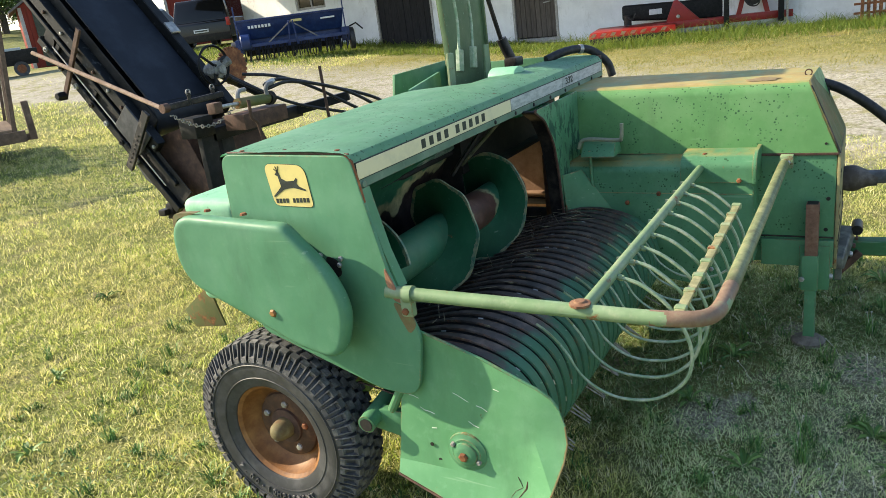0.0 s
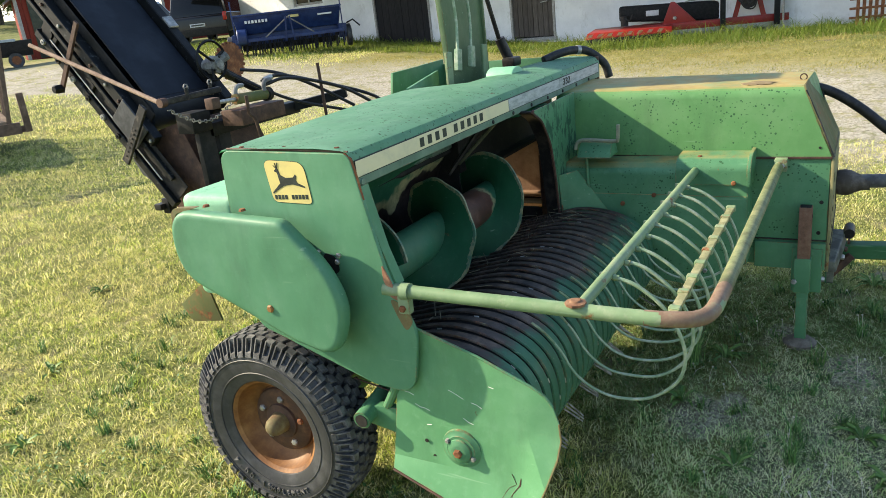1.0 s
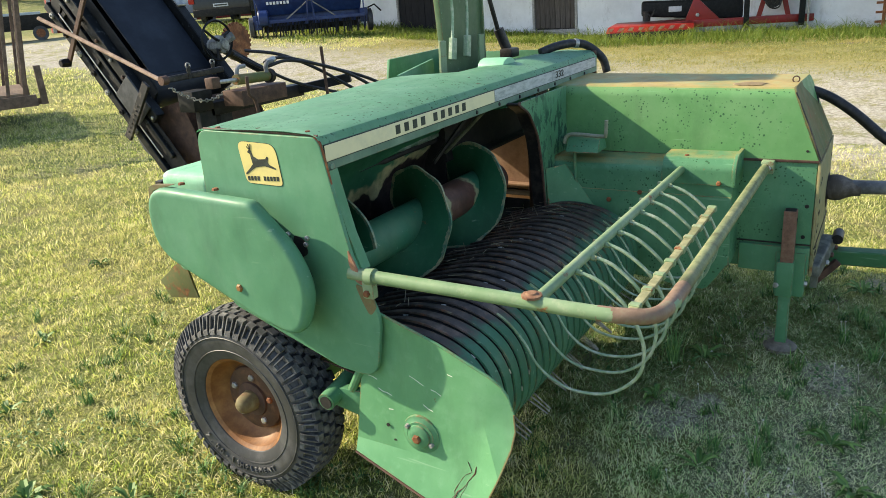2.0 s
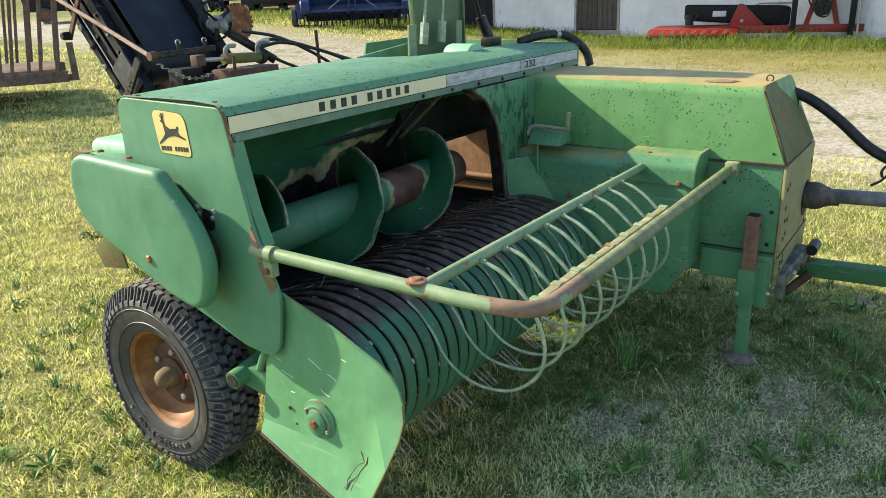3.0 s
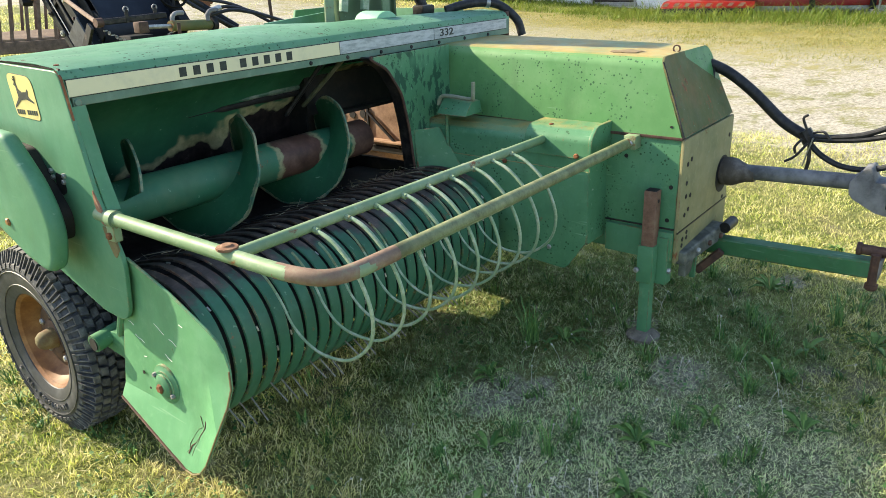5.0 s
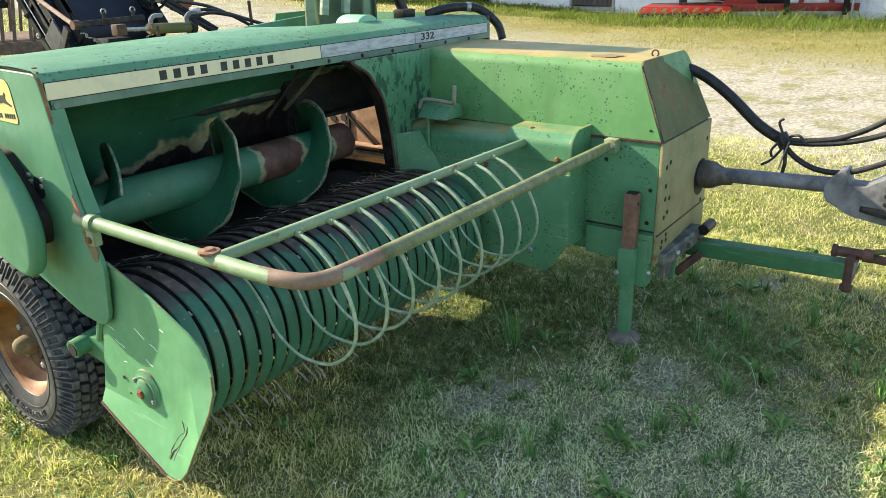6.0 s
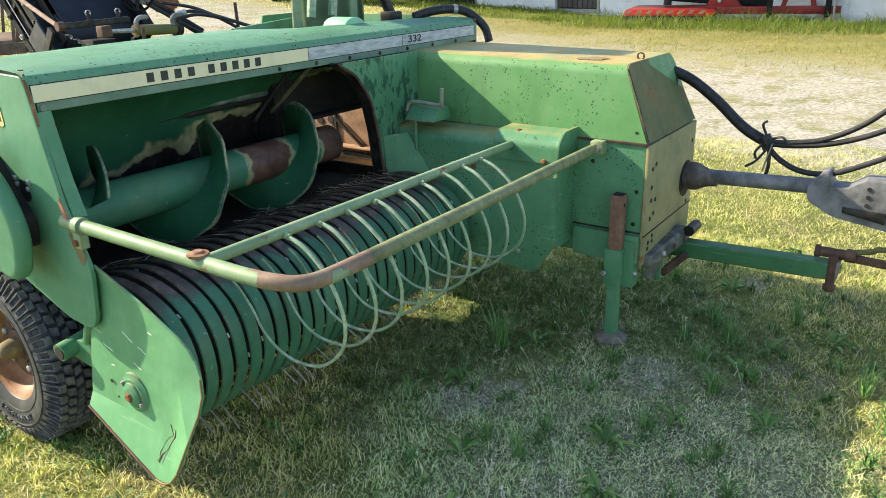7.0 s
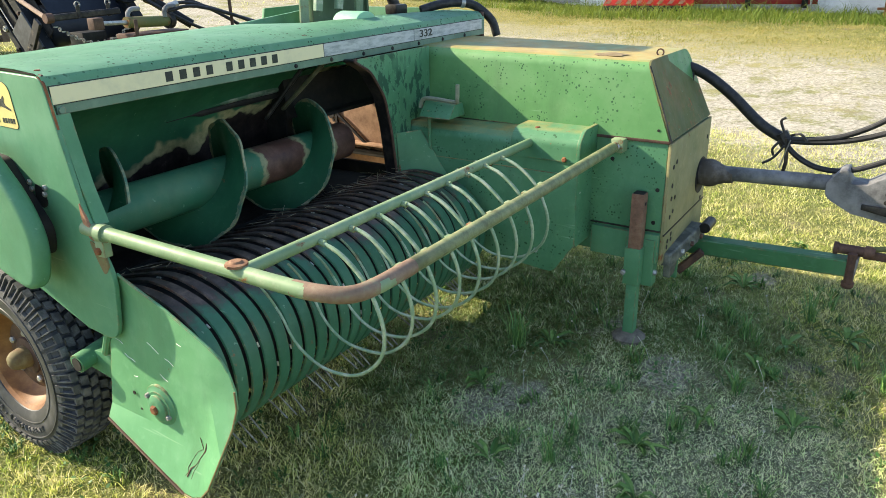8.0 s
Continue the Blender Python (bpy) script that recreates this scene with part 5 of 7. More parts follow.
    part("upper_tube", box(1.507, 1.555, -1.008, -0.962, 0.42, 0.638, 0.004), rusty("stand_rust", (0.10, 0.055, 0.035), (0.19, 0.105, 0.07), (0.26, 0.18, 0.12)), s, "rusty square tube")
    part("tube_cap", box(1.512, 1.55, -1.004, -0.966, 0.632, 0.6405, 0.001), shadow_steel, s)
    part("leg", box(1.509, 1.553, -1.006, -0.964, 0.06, 0.30, 0.004), green, s)
    part("foot", lathe([(0.035, 0.060), (0.050, 0.064), (0.060, 0.05), (0.072, 0.028), (0.072, 0)], (1.531, -0.985, 0.012), "z", 20), two_tone("muddy_plate", (0.10, 0.085, 0.068), (0.20, 0.18, 0.15), 18, 0.9), s, "round muddy foot plate")
    part("pin_hole", lathe([(0, 0.007), (-0.0015, 0.007), (-0.0015, 0)], (1.531, -1.0082, 0.60), "y", 8), shadow_steel, s)
    part("stand_bracket", box(1.545, 1.60, -1.05, -0.94, 0.275, 0.46, 0.004), green, baler)
    part("bracket_bolt", bolt((1.56, -1.05, 0.33), "y", 0.011, -0.012), bare_steel, baler)
    part("bracket_bolt", bolt((1.50, -0.955, 0.335), "x", 0.011, -0.012), bare_steel, baler)
    part("lower_rail", box(1.55, 1.60, -1.06, -0.80, 0.37, 0.48, 0.004), green, baler)
    # drawbar and its foot
    part("drawbar", beam((1.93, -1.0, 0.327), (1.925, -1.665, 0.350), 0.07, 0.064, 0.005), beam_green, baler, "green drawbar box beam")
    casting = two_tone("grimy_casting", (0.060, 0.066, 0.058), (0.17, 0.18, 0.15), 18, 0.6)
    part("drawbar_root", hexa([(1.60, -1.10, 0.345), (1.97, -1.13, 0.352), (1.97, -1.06, 0.352), (1.60, -1.055, 0.345)], [(1.60, -1.095, 0.395), (1.97, -1.12, 0.412), (1.97, -1.06, 0.412), (1.60, -1.06, 0.395)], 0.010, 3), casting, baler, "grimy grey cast bar across the front")
    part("root_lug", prism(rounded([(1.63, 0.350, 0.004), (1.63, 0.285, 0.015), (1.70, 0.285, 0.02), (1.73, 0.350, 0.004)], 4), "y", -1.09, -1.065, 0.004), casting, baler)
    part("root_brace", beam((1.84, -1.065, 0.235), (1.86, -1.150, 0.330), 0.026, 0.030, 0.003), rust_brown, baler, "rusty brown brace under the drawbar")
    part("root_post", box(1.785, 1.805, -1.075, -1.055, 0.225, 0.345, 0.003), green, baler)
    for x in (1.68, 1.78, 1.88):
        part("root_bolt", bolt((x, -1.108 - 0.08 * (x - 1.6), 0.385), "y", 0.011, -0.011), rust_brown if x > 1.7 else bare_steel, baler)
    part("root_pin", tube([(1.92, -1.135, 0.405), (2.02, -1.135, 0.405)], 0.022, 12), dark_steel, baler)
    part("clevis", hexa([(1.885, -1.685, 0.315), (1.965, -1.685, 0.315), (1.965, -1.655, 0.315), (1.885, -1.655, 0.315)], [(1.885, -1.69, 0.395), (1.965, -1.69, 0.395), (1.965, -1.66, 0.395), (1.885, -1.66, 0.395)], 0.006), rusty("clevis_steel", (0.09, 0.09, 0.09), (0.19, 0.18, 0.17), (0.28, 0.27, 0.25)), baler, "worn steel clevis")
    part("clevis_bolt", tube([(1.893, -1.668, 0.278), (1.893, -1.668, 0.412)], 0.016, 10), rust_brown, baler, "rusty hitch bolt hanging through the drawbar end")
    part("bolt_nut", bolt((1.893, -1.668, 0.300), "z", 0.024, -0.020), rust_brown, baler)
    # drive shaft
    s2 = part("drive_shaft", tube([(2.02, -1.10, 0.612), (2.02, -1.60, 0.630)], 0.029, 18), grey_steel, baler, "grey plastic-guarded drive shaft")
    part("shaft_bell", lathe([(0.02, 0.040), (-0.01, 0.054), (-0.035, 0.057), (-0.055, 0.054), (-0.075, 0.043), (-0.10, 0.034), (-0.13, 0.031)], (2.02, -1.07, 0.608), "y", 22), two_tone("muddy_guard", (0.075, 0.062, 0.052), (0.17, 0.15, 0.135), 16, 0.7), s2, "dirty grey-brown bell guard")
    # hydraulic hoses
    hs = part("taped_hose", tube([(2.035, -0.93, 1.03), (2.045, -1.0, 1.01), (2.05, -1.07, 0.975), (2.05, -1.16, 0.91), (2.05, -1.27, 0.815), (2.05, -1.37, 0.762)], 0.021, 12, 4), hose_rubber, baler, "thick taped bundle of black hoses")
    for pts in ([(2.05, -1.36, 0.77), (2.05, -1.45, 0.775), (2.05, -1.56, 0.80), (2.04, -1.68, 0.87), (2.04, -1.80, 0.985)],
                [(2.05, -1.36, 0.762), (2.05, -1.46, 0.765), (2.05, -1.58, 0.785), (2.04, -1.70, 0.83), (2.04, -1.83, 0.90)],
                [(2.05, -1.36, 0.755), (2.04, -1.42, 0.705), (2.03, -1.50, 0.675), (2.03, -1.60, 0.68), (2.03, -1.72, 0.735), (2.03, -1.83, 0.80)]):
        part("hose", tube(pts, 0.0105, 10, 5), hose_rubber, hs)
    part("hose_tie", tube([(2.05, -1.345, 0.79), (2.05, -1.375, 0.745)], 0.026, 10), dark_steel, hs)
    part("hose_tie", tube([(2.03, -1.37, 0.775), (2.03, -1.38, 0.68), (2.025, -1.36, 0.60)], 0.007, 6, 3), dark_steel, hs)
    part("hose_tie", beam((2.03, -1.385, 0.77), (2.03, -1.36, 0.66), 0.004, 0.022), bare_steel, hs)
    for a, b, c in (((2.025, -1.36, 0.80), (2.02, -1.345, 0.84), (2.02, -1.36, 0.855)), ((2.02, -1.385, 0.79), (2.01, -1.42, 0.80), (2.01, -1.445, 0.775)), ((2.02, -1.37, 0.75), (2.01, -1.335, 0.70), (2.01, -1.30, 0.675)),
                    ((2.02, -1.35, 0.765), (2.01, -1.33, 0.735), (2.01, -1.335, 0.71)), ((2.03, -1.0, 1.00), (2.01, -1.005, 0.95), (2.01, -1.0, 0.905))):
        part("strap_tail", tube([a, b, c], 0.005, 6, 4), hose_rubber, hs)
    part("roof_hose", tube([(1.90, 0.20, 1.218), (1.97, 0.15, 1.238), (2.06, 0.10, 1.243), (2.13, 0.05, 1.224), (2.175, -0.01, 1.16), (2.19, -0.03, 1.09)], 0.020, 12, 5), hose_rubber, baler, "black hose looping over the roof end")
    part("hose_strap", tube([(2.07, 0.095, 1.242), (2.085, 0.083, 1.239)], 0.0225, 12), bare_steel, baler)
    part("roof_end", box(2.108, 2.125, 0.0, 0.25, 1.03, 1.20, 0.003), rust_brown, baler)


def rear():
    """What stands behind the roof: the open housing, the tower and its linkage."""
    part("housing_wall", hexa([(1.065, 0.47, 0.85), (1.072, 0.46, 0.85), (1.57, 0.60, 0.85), (1.563, 0.61, 0.85)], [(1.065, 0.47, 1.222), (1.072, 0.46, 1.222), (1.57, 0.60, 1.235), (1.563, 0.61, 1.235)], 0.001), green, baler)
    part("housing_wall", hexa([(1.50, 0.86, 0.9), (2.10, 0.86, 0.9), (2.10, 0.875, 0.9), (1.50, 0.875, 0.9)], [(1.585, 0.86, 1.235), (2.10, 0.86, 1.24), (2.10, 0.875, 1.24), (1.585, 0.875, 1.235)], 0.002), green, baler)
    part("housing_wall", box(2.09, 2.105, 0.25, 0.86, 0.825, 1.215, 0.003), green, baler)
    # unseen sheet added so no sun passes under the pickup
    part("back_sheet", box(0.03, 1.20, 0.42, 0.43, 0.20, 1.17, 0.002), green, baler, "unseen green sheet added behind the pickup bay to block the sun")
    part("rear_deck", box(1.47, 2.1, 1.9, 2.05, 0.36, 0.50, 0.01), green, baler, "green end of the bale chamber")
    t = part("tower", hexa([(1.545, 0.50, 0.88), (1.885, 0.50, 0.88), (1.885, 0.53, 0.88), (1.545, 0.53, 0.88)], [(1.445, 0.50, 1.98), (1.875, 0.50, 1.98), (1.875, 0.53, 1.98), (1.445, 0.53, 1.98)], 0.006), green_post, baler, "tall drab green plunger tower plate")
    part("tower_flange", hexa([(1.875, 0.485, 0.9), (1.888, 0.485, 0.9), (1.888, 0.62, 0.9), (1.875, 0.62, 0.9)], [(1.865, 0.485, 1.98), (1.878, 0.485, 1.98), (1.878, 0.62, 1.98), (1.865, 0.62, 1.98)], 0.002), green_post, t)
    part("tower_bolt", bolt((1.70, 0.50, 1.62), "y", 0.014, -0.01), rust, t)
    for x in (1.40, 1.76):
        part("link_plate", beam((x, 0.45, 1.08), (x + 0.012, 0.45, 1.325), 0.014, 0.05), green_bar, t)
    for x in (1.50, 1.635):
        part("link_block", beam((x - 0.008, 0.45, 1.235), (x + 0.008, 0.45, 1.33), 0.022, 0.04), wire_steel, t)
        part("link_rod", tube([(x + 0.01, 0.455, 1.32), (x + 0.035, 0.46, 1.45), (x + 0.025, 0.465, 1.62), (x + 0.03, 0.48, 1.95)], 0.007, 8, 4), wire_steel, t)
    part("damper", tube([(2.03, 0.44, 1.225), (2.00, 0.47, 1.33)], 0.026, 12), dark_steel, baler, "black spring damper")
    part("damper_rod", tube([(2.00, 0.47, 1.32), (1.885, 0.50, 1.66)], 0.011, 10), dark_steel, baler)
    part("valve_block", box(1.96, 2.05, 0.38, 0.45, 1.19, 1.235, 0.01), dark_steel, baler)


side_wall()
belt_guard()
roof_top()
pickup_bay()
auger()
pickup()
pickup_shield()
wheel()
wind_guard()
chamber()
rear()


# ---- the tractor's hitch at the end of the drive shaft ----
hitch = thing("tractor_hitch", (2.0, -2.05, 0.0), "grey cast hitch of a tractor coupled to the drawbar", "hitch")
part("side_plate", prism(rounded([(-1.535, 0.640, 0.02), (-1.535, 0.585, 0.05), (-1.63, 0.535, 0.03), (-1.82, 0.505, 0.02), (-2.10, 0.47, 0.01), (-2.10, 0.69, 0.01), (-1.72, 0.685, 0.02), (-1.665, 0.648, 0.012), (-1.615, 0.648, 0.012), (-1.600, 0.700, 0.012), (-1.575, 0.690, 0.01)], 4), "x", 1.965, 2.075, 0.008, 2), grey_steel, hitch, "grey cast plate with bolt holes")
for _y, _z in ((-1.735, 0.655), (-1.735, 0.625), (-1.735, 0.595), (-1.80, 0.64)):
    part("hole", lathe([(0, 0.008), (-0.002, 0.008), (-0.002, 0)], (1.964, _y, _z), "x", 8), shadow_steel, hitch)
part("latch", hexa([(1.955, -1.66, 0.56), (1.966, -1.66, 0.56), (1.966, -1.80, 0.535), (1.955, -1.80, 0.535)], [(1.955, -1.66, 0.58), (1.966, -1.66, 0.58), (1.966, -1.80, 0.575), (1.955, -1.80, 0.575)], 0.003), dark_steel, hitch)
part("axle_block", box(1.85, 2.2, -2.2, -2.08, 0.0, 0.72, 0.01), grey_steel, hitch)
part("tow_pin", tube([(1.93, -1.60, 0.412), (1.93, -1.615, 0.412), (1.93, -1.616, 0.412), (1.93, -1.70, 0.412), (1.93, -1.701, 0.412), (1.93, -1.735, 0.412)], [0.024, 0.024, 0.019, 0.019, 0.025, 0.025], 12), rust_brown, hitch, "rusty brown tow pin")
part("tow_rod", tube([(1.93, -1.72, 0.425), (1.93, -1.78, 0.44), (1.93, -1.83, 0.455), (1.93, -2.1, 0.455)], 0.011, 8, 4), olive_end, hitch)
part("tow_arm", beam((1.93, -1.70, 0.405), (1.93, -2.1, 0.39), 0.02, 0.028), rust_brown, hitch)
part("link_boss", lathe([(-0.03, 0.075), (0.03, 0.075), (0.035, 0.05), (0.035, 0)], (2.09, -1.86, 0.84), "x", 20), grey_steel, hitch)
part("link_arm", beam((2.09, -1.86, 0.84), (2.09, -2.15, 0.70), 0.03, 0.06), grey_steel, hitch)


# ---- the belt elevator ----
def along(x, t, h=0.0):
    """A place on the elevator: across, up its slope, off its belt."""
    return (x, 2.30 + 0.63 * t - 0.777 * h, 1.10 + 0.777 * t + 0.63 * h)


def slab(x0, x1, t0, t1, h0, h1, w=0.004):
    return hexa([along(x0, t0, h0), along(x1, t0, h0), along(x1, t0, h1), along(x0, t0, h1)], [along(x0, t1, h0), along(x1, t1, h0), along(x1, t1, h1), along(x0, t1, h1)], w, 1)


def elevator():
    e = thing("belt_elevator", (1.7, 2.2, 0.0), "tall black belt elevator with rusty levers and hoses", "elevator")
    part("belt", slab(1.42, 1.89, 0.10, 2.6, -0.012, 0.0, 0.002), belt_rubber, e, "smooth blue-black rubber belt")
    part("return_belt", slab(1.42, 1.89, 0.12, 2.6, -0.29, -0.28, 0.002), belt_rubber, e)
    part("end_roller", tube([along(1.41, 0.10, -0.13), along(1.91, 0.10, -0.13)], 0.128, 20), belt_rubber, e)
    rng = random.Random(12)
    flaked = two_tone("flaked_black_paint", (0.004, 0.005, 0.006), (0.075, 0.08, 0.085), 26, 0.5, 0.58, 0.70, spec=0.3)
    # the near side: a deep black frame of channels, its sheet set back between them
    r = part("side_rail", slab(1.345, 1.395, -0.12, 2.6, -0.175, -0.10), flaked, e, "black channel with flaking paint")
    part("rail_lip", slab(1.335, 1.40, -0.12, 2.6, -0.10, -0.092), flaked, r)
    # near-black backing sheets added for the shade inside the frame
    part("belt_board", slab(1.40, 1.408, 0.0, 2.6, -0.26, -0.03), shadow_steel, e)
    part("side_sheet", slab(1.375, 1.382, -0.45, 0.97, -0.315, -0.175), shadow_steel, e, "black backing sheet put in for the dark inside the frame")
    part("mid_rail", slab(1.350, 1.380, -0.35, 2.6, -0.235, -0.205), flaked, e)
    low = part("lower_rail", slab(1.345, 1.395, -0.46, 0.97, -0.365, -0.315), flaked, e, "black lower channel with flaking paint")
    part("slot_strip", slab(1.346, 1.35, -0.3, 0.85, -0.29, -0.278), bare_steel, low)
    part("tail_roller", tube([along(1.36, 0.90, -0.28), along(1.93, 0.90, -0.28)], 0.045, 14), black_paint, e)
    for i in range(13):
        t = -0.10 + 0.155 * i
        part("rail_bolt", bolt(along(1.344, t + rng.uniform(-0.02, 0.02), -0.14), "x", 0.012, -0.012), bare_steel if i % 3 == 0 else rust_brown, e)
        if t < 0.95:
            part("roller_end", lathe([(0, 0.020), (-0.012, 0.018), (-0.012, 0.008), (-0.02, 0.006), (-0.02, 0)], along(1.345, t + 0.05, -0.34), "x", 8), dark_steel if i % 2 else bare_steel, e)
    for t in (0.02, 0.42, 0.80):
        part("strut", slab(1.352, 1.374, t, t + 0.035, -0.33, -0.235), black_paint, e)
    part("far_rail", slab(1.905, 1.955, -0.05, 2.6, -0.06, 0.05), flaked, e)
    part("far_lip", slab(1.900, 1.970, -0.05, 2.6, 0.05, 0.058), black_paint, e)
    part("far_lower_rail", slab(1.905, 1.955, -0.50, 0.97, -0.365, -0.315), black_paint, e)
    part("far_sheet", slab(1.925, 1.932, -0.45, 2.6, -0.315, -0.06), shadow_steel, e)
    for t in (0.55, 1.05):
        part("rail_clip", slab(1.90, 1.975, t, t + 0.09, 0.058, 0.075), bare_steel, e)
    part("guard_plate", slab(1.322, 1.335, -0.06, 0.19, -0.27, -0.085), two_tone("worn_black_plate", (0.03, 0.033, 0.038), (0.075, 0.08, 0.09), 8, 0.5), e, "scuffed dark guard plate")
    # boot and base
    part("boot_side", prism([(2.60, 0.93), (2.42, 0.50), (2.02, 0.36), (2.02, 0.62), (2.20, 1.02)], "x", 1.45, 1.465, 0.003), rust_brown, e, "dull brown boot side plate")
    part("boot_side", prism([(2.60, 0.93), (2.42, 0.50), (2.02, 0.36), (2.02, 0.62), (2.20, 1.02)], "x", 2.05, 2.065, 0.003), rust_brown, e)
    part("boot_front", hexa([(1.46, 2.01, 0.36), (2.06, 2.01, 0.36), (2.06, 2.03, 0.36), (1.46, 2.03, 0.36)], [(1.46, 2.18, 1.02), (2.06, 2.18, 1.02), (2.06, 2.20, 1.02), (1.46, 2.20, 1.02)], 0.003), rust_brown, e)
    part("boot_guard", prism(rounded([(2.64, 0.83, 0.02), (2.50, 1.02, 0.02), (2.405, 0.905, 0.25), (2.372, 0.752, 0.25), (2.378, 0.565, 0.01), (2.40, 0.575, 0.01), (2.46, 0.64, 0.03), (2.575, 0.71, 0.03)], 5), "x", 1.405, 1.418, 0.003), bpy.data.materials["worn_black_plate"], e, "scuffed curved guard at the boot")
    part("upright", box(1.58, 1.68, 2.02, 2.12, 0.0, 0.98, 0.005), black_paint, e)
    part("upright", box(1.41, 1.53, 2.00, 2.04, 0.20, 0.98, 0.005), black_paint, e)
    part("skid", box(1.40, 2.15, 1.95, 2.05, 0.0, 0.10, 0.005), black_paint, e)
    part("skid", box(1.90, 2.05, 1.9, 2.45, 0.0, 0.12, 0.005), black_paint, e)
    part("rear_leg", beam((1.98, 2.32, 0.05), (1.98, 2.36, 0.95), 0.08, 0.08), black_paint, e)
    part("tow_eye", box(1.40, 1.60, 2.47, 2.53, 0.47, 0.51, 0.004), dark_steel, e)
    part("tow_lug", box(1.44, 1.50, 2.44, 2.50, 0.44, 0.54, 0.006), black_paint, e)
    part("cross_beam", box(1.50, 2.35, 2.00, 2.09, 0.92, 1.00, 0.005), black_paint, e)
    part("bracket", box(1.37, 1.52, 1.99, 2.12, 0.965, 1.085, 0.005), black_paint, e)
    part("side_arm", beam((2.30, 2.05, 0.96), (2.50, 1.70, 1.02), 0.06, 0.06), black_paint, e)
    # levers
    part("long_rod", tube([(1.30, 3.20, 1.56), (1.26, 2.6, 1.36), (1.20, 2.02, 1.175)], 0.013, 10), rusty("pale_rust_rod", (0.14, 0.09, 0.065), (0.26, 0.18, 0.135), (0.36, 0.28, 0.22)), e, "long pale rusty rod")
    part("lever", beam((1.32, 2.72, 1.66), (1.32, 3.02, 1.28), 0.018, 0.035), rust_brown, e, "rusty flat lever")
    part("lever_bolt", bolt((1.32, 3.02, 1.28), "x", 0.03, -0.06), black_paint, e)
    part("rod_eye", lathe([(-0.02, 0.026), (0.02, 0.026), (0.02, 0)], (1.20, 2.0, 1.175), "x", 14), rust_brown, e)
    part("top_arm", beam((1.20, 2.0, 1.175), (1.60, 1.95, 1.19), 0.026, 0.034, 0.005), dark_steel, e, "dark grimy top arm")
    for x in (1.36, 1.545):
        part("arm_pin", tube([(x, 1.97, 1.165), (x, 1.97, 1.235)], 0.011, 8), dark_steel, e)
        part("pin_clip", lathe([(-0.004, 0.012), (-0.004, 0.018), (0.004, 0.018), (0.004, 0.012)], (x, 1.97, 1.238), "y", 10, True), grey_steel, e)
    part("quadrant", beam((1.30, 2.56, 0.812), (1.30, 2.285, 1.145), 0.02, 0.056), two_tone("rubbed_quadrant", (0.012, 0.012, 0.013), (0.16, 0.13, 0.105), 9, 0.6, 0.48, 0.66), e, "black quadrant bar rubbed to brown, with a row of holes")
    for i in range(7):
        f = i / 6
        part("quadrant_hole", bolt((1.288, 2.525 - 0.130 * f, 0.854 + 0.157 * f), "x", 0.0075, -0.003), shadow_steel, e)
    # ram
    c = part("ram", tube([(1.47, 1.72, 1.14), (1.78, 1.76, 1.125)], 0.030, 16), olive_end, e, "olive green hydraulic ram")
    part("ram_rod", tube([(1.28, 1.69, 1.15), (1.48, 1.72, 1.14)], 0.012, 10), bare_steel, c)
    part("ram_cap", tube([(1.765, 1.758, 1.126), (1.80, 1.763, 1.124)], 0.042, 16), black_paint, c)
    part("ram_clevis", box(1.24, 1.30, 1.66, 1.72, 1.12, 1.18, 0.006), rust_brown, c)
    part("tray", box(1.52, 1.90, 1.74, 1.90, 0.98, 1.07, 0.005), rust_brown, e)
    part("peg", tube([(1.50, 1.60, 0.85), (1.49, 1.61, 1.02), (1.46, 1.62, 1.06), (1.46, 1.62, 1.16)], 0.010, 8, 3), rust_brown, e, "bent brown ram lever")
    for x in (1.50, 1.74):
        part("ram_union", tube([(x, 1.735, 1.150), (x, 1.735, 1.185), (x + 0.03, 1.745, 1.205), (x + 0.09, 1.76, 1.205)], 0.013, 8, 3), grey_steel, c, "grey bent hose union")
    chain_steel = two_tone("dull_chain", (0.16, 0.16, 0.15), (0.34, 0.33, 0.31), 40, 0.5, metal=0.4)
    # chain
    for i in range(24):
        f = i / 23
        p = Vector((1.22 + 0.42 * f, 1.98 - 0.10 * f, 1.13 - 0.10 * math.sin(math.pi * f)))
        link = lathe([(-0.003, 0.007), (-0.003, 0.012), (0.003, 0.012), (0.003, 0.007)], (0, 0, 0), "x" if i % 2 else "z", 10, True)
        bmesh.ops.translate(link, vec=p, verts=link.verts)
        part("chain_link", link, chain_steel, e)
    cast = rusty("rough_cast", (0.07, 0.07, 0.068), (0.19, 0.19, 0.18), (0.36, 0.36, 0.34), 0.6, 26)
    # hand wheel, gear and hoses
    w = part("hand_wheel", lathe([(0.0, 0.125), (0.012, 0.132), (0.024, 0.125), (0.012, 0.115)], (1.89, 2.26, 1.34), "y", 30, True), black_paint, e, "black hand wheel")
    for k in range(3):
        a = 2.1 * k + 0.4
        part("spoke", tube([(1.89, 2.272, 1.34), (1.89 + 0.12 * math.cos(a), 2.272, 1.34 + 0.12 * math.sin(a))], 0.009, 8), black_paint, w)
    part("gear_case", lathe([(-0.05, 0.0), (-0.05, 0.03), (-0.035, 0.034), (-0.03, 0.056), (0.04, 0.06), (0.05, 0.042), (0.09, 0.038), (0.09, 0)], (1.93, 2.29, 1.31), "y", 9), cast, e, "grey cast gear case")
    part("gear_neck", tube([(1.93, 2.30, 1.31), (2.02, 2.26, 1.36)], 0.03, 8), cast, e)
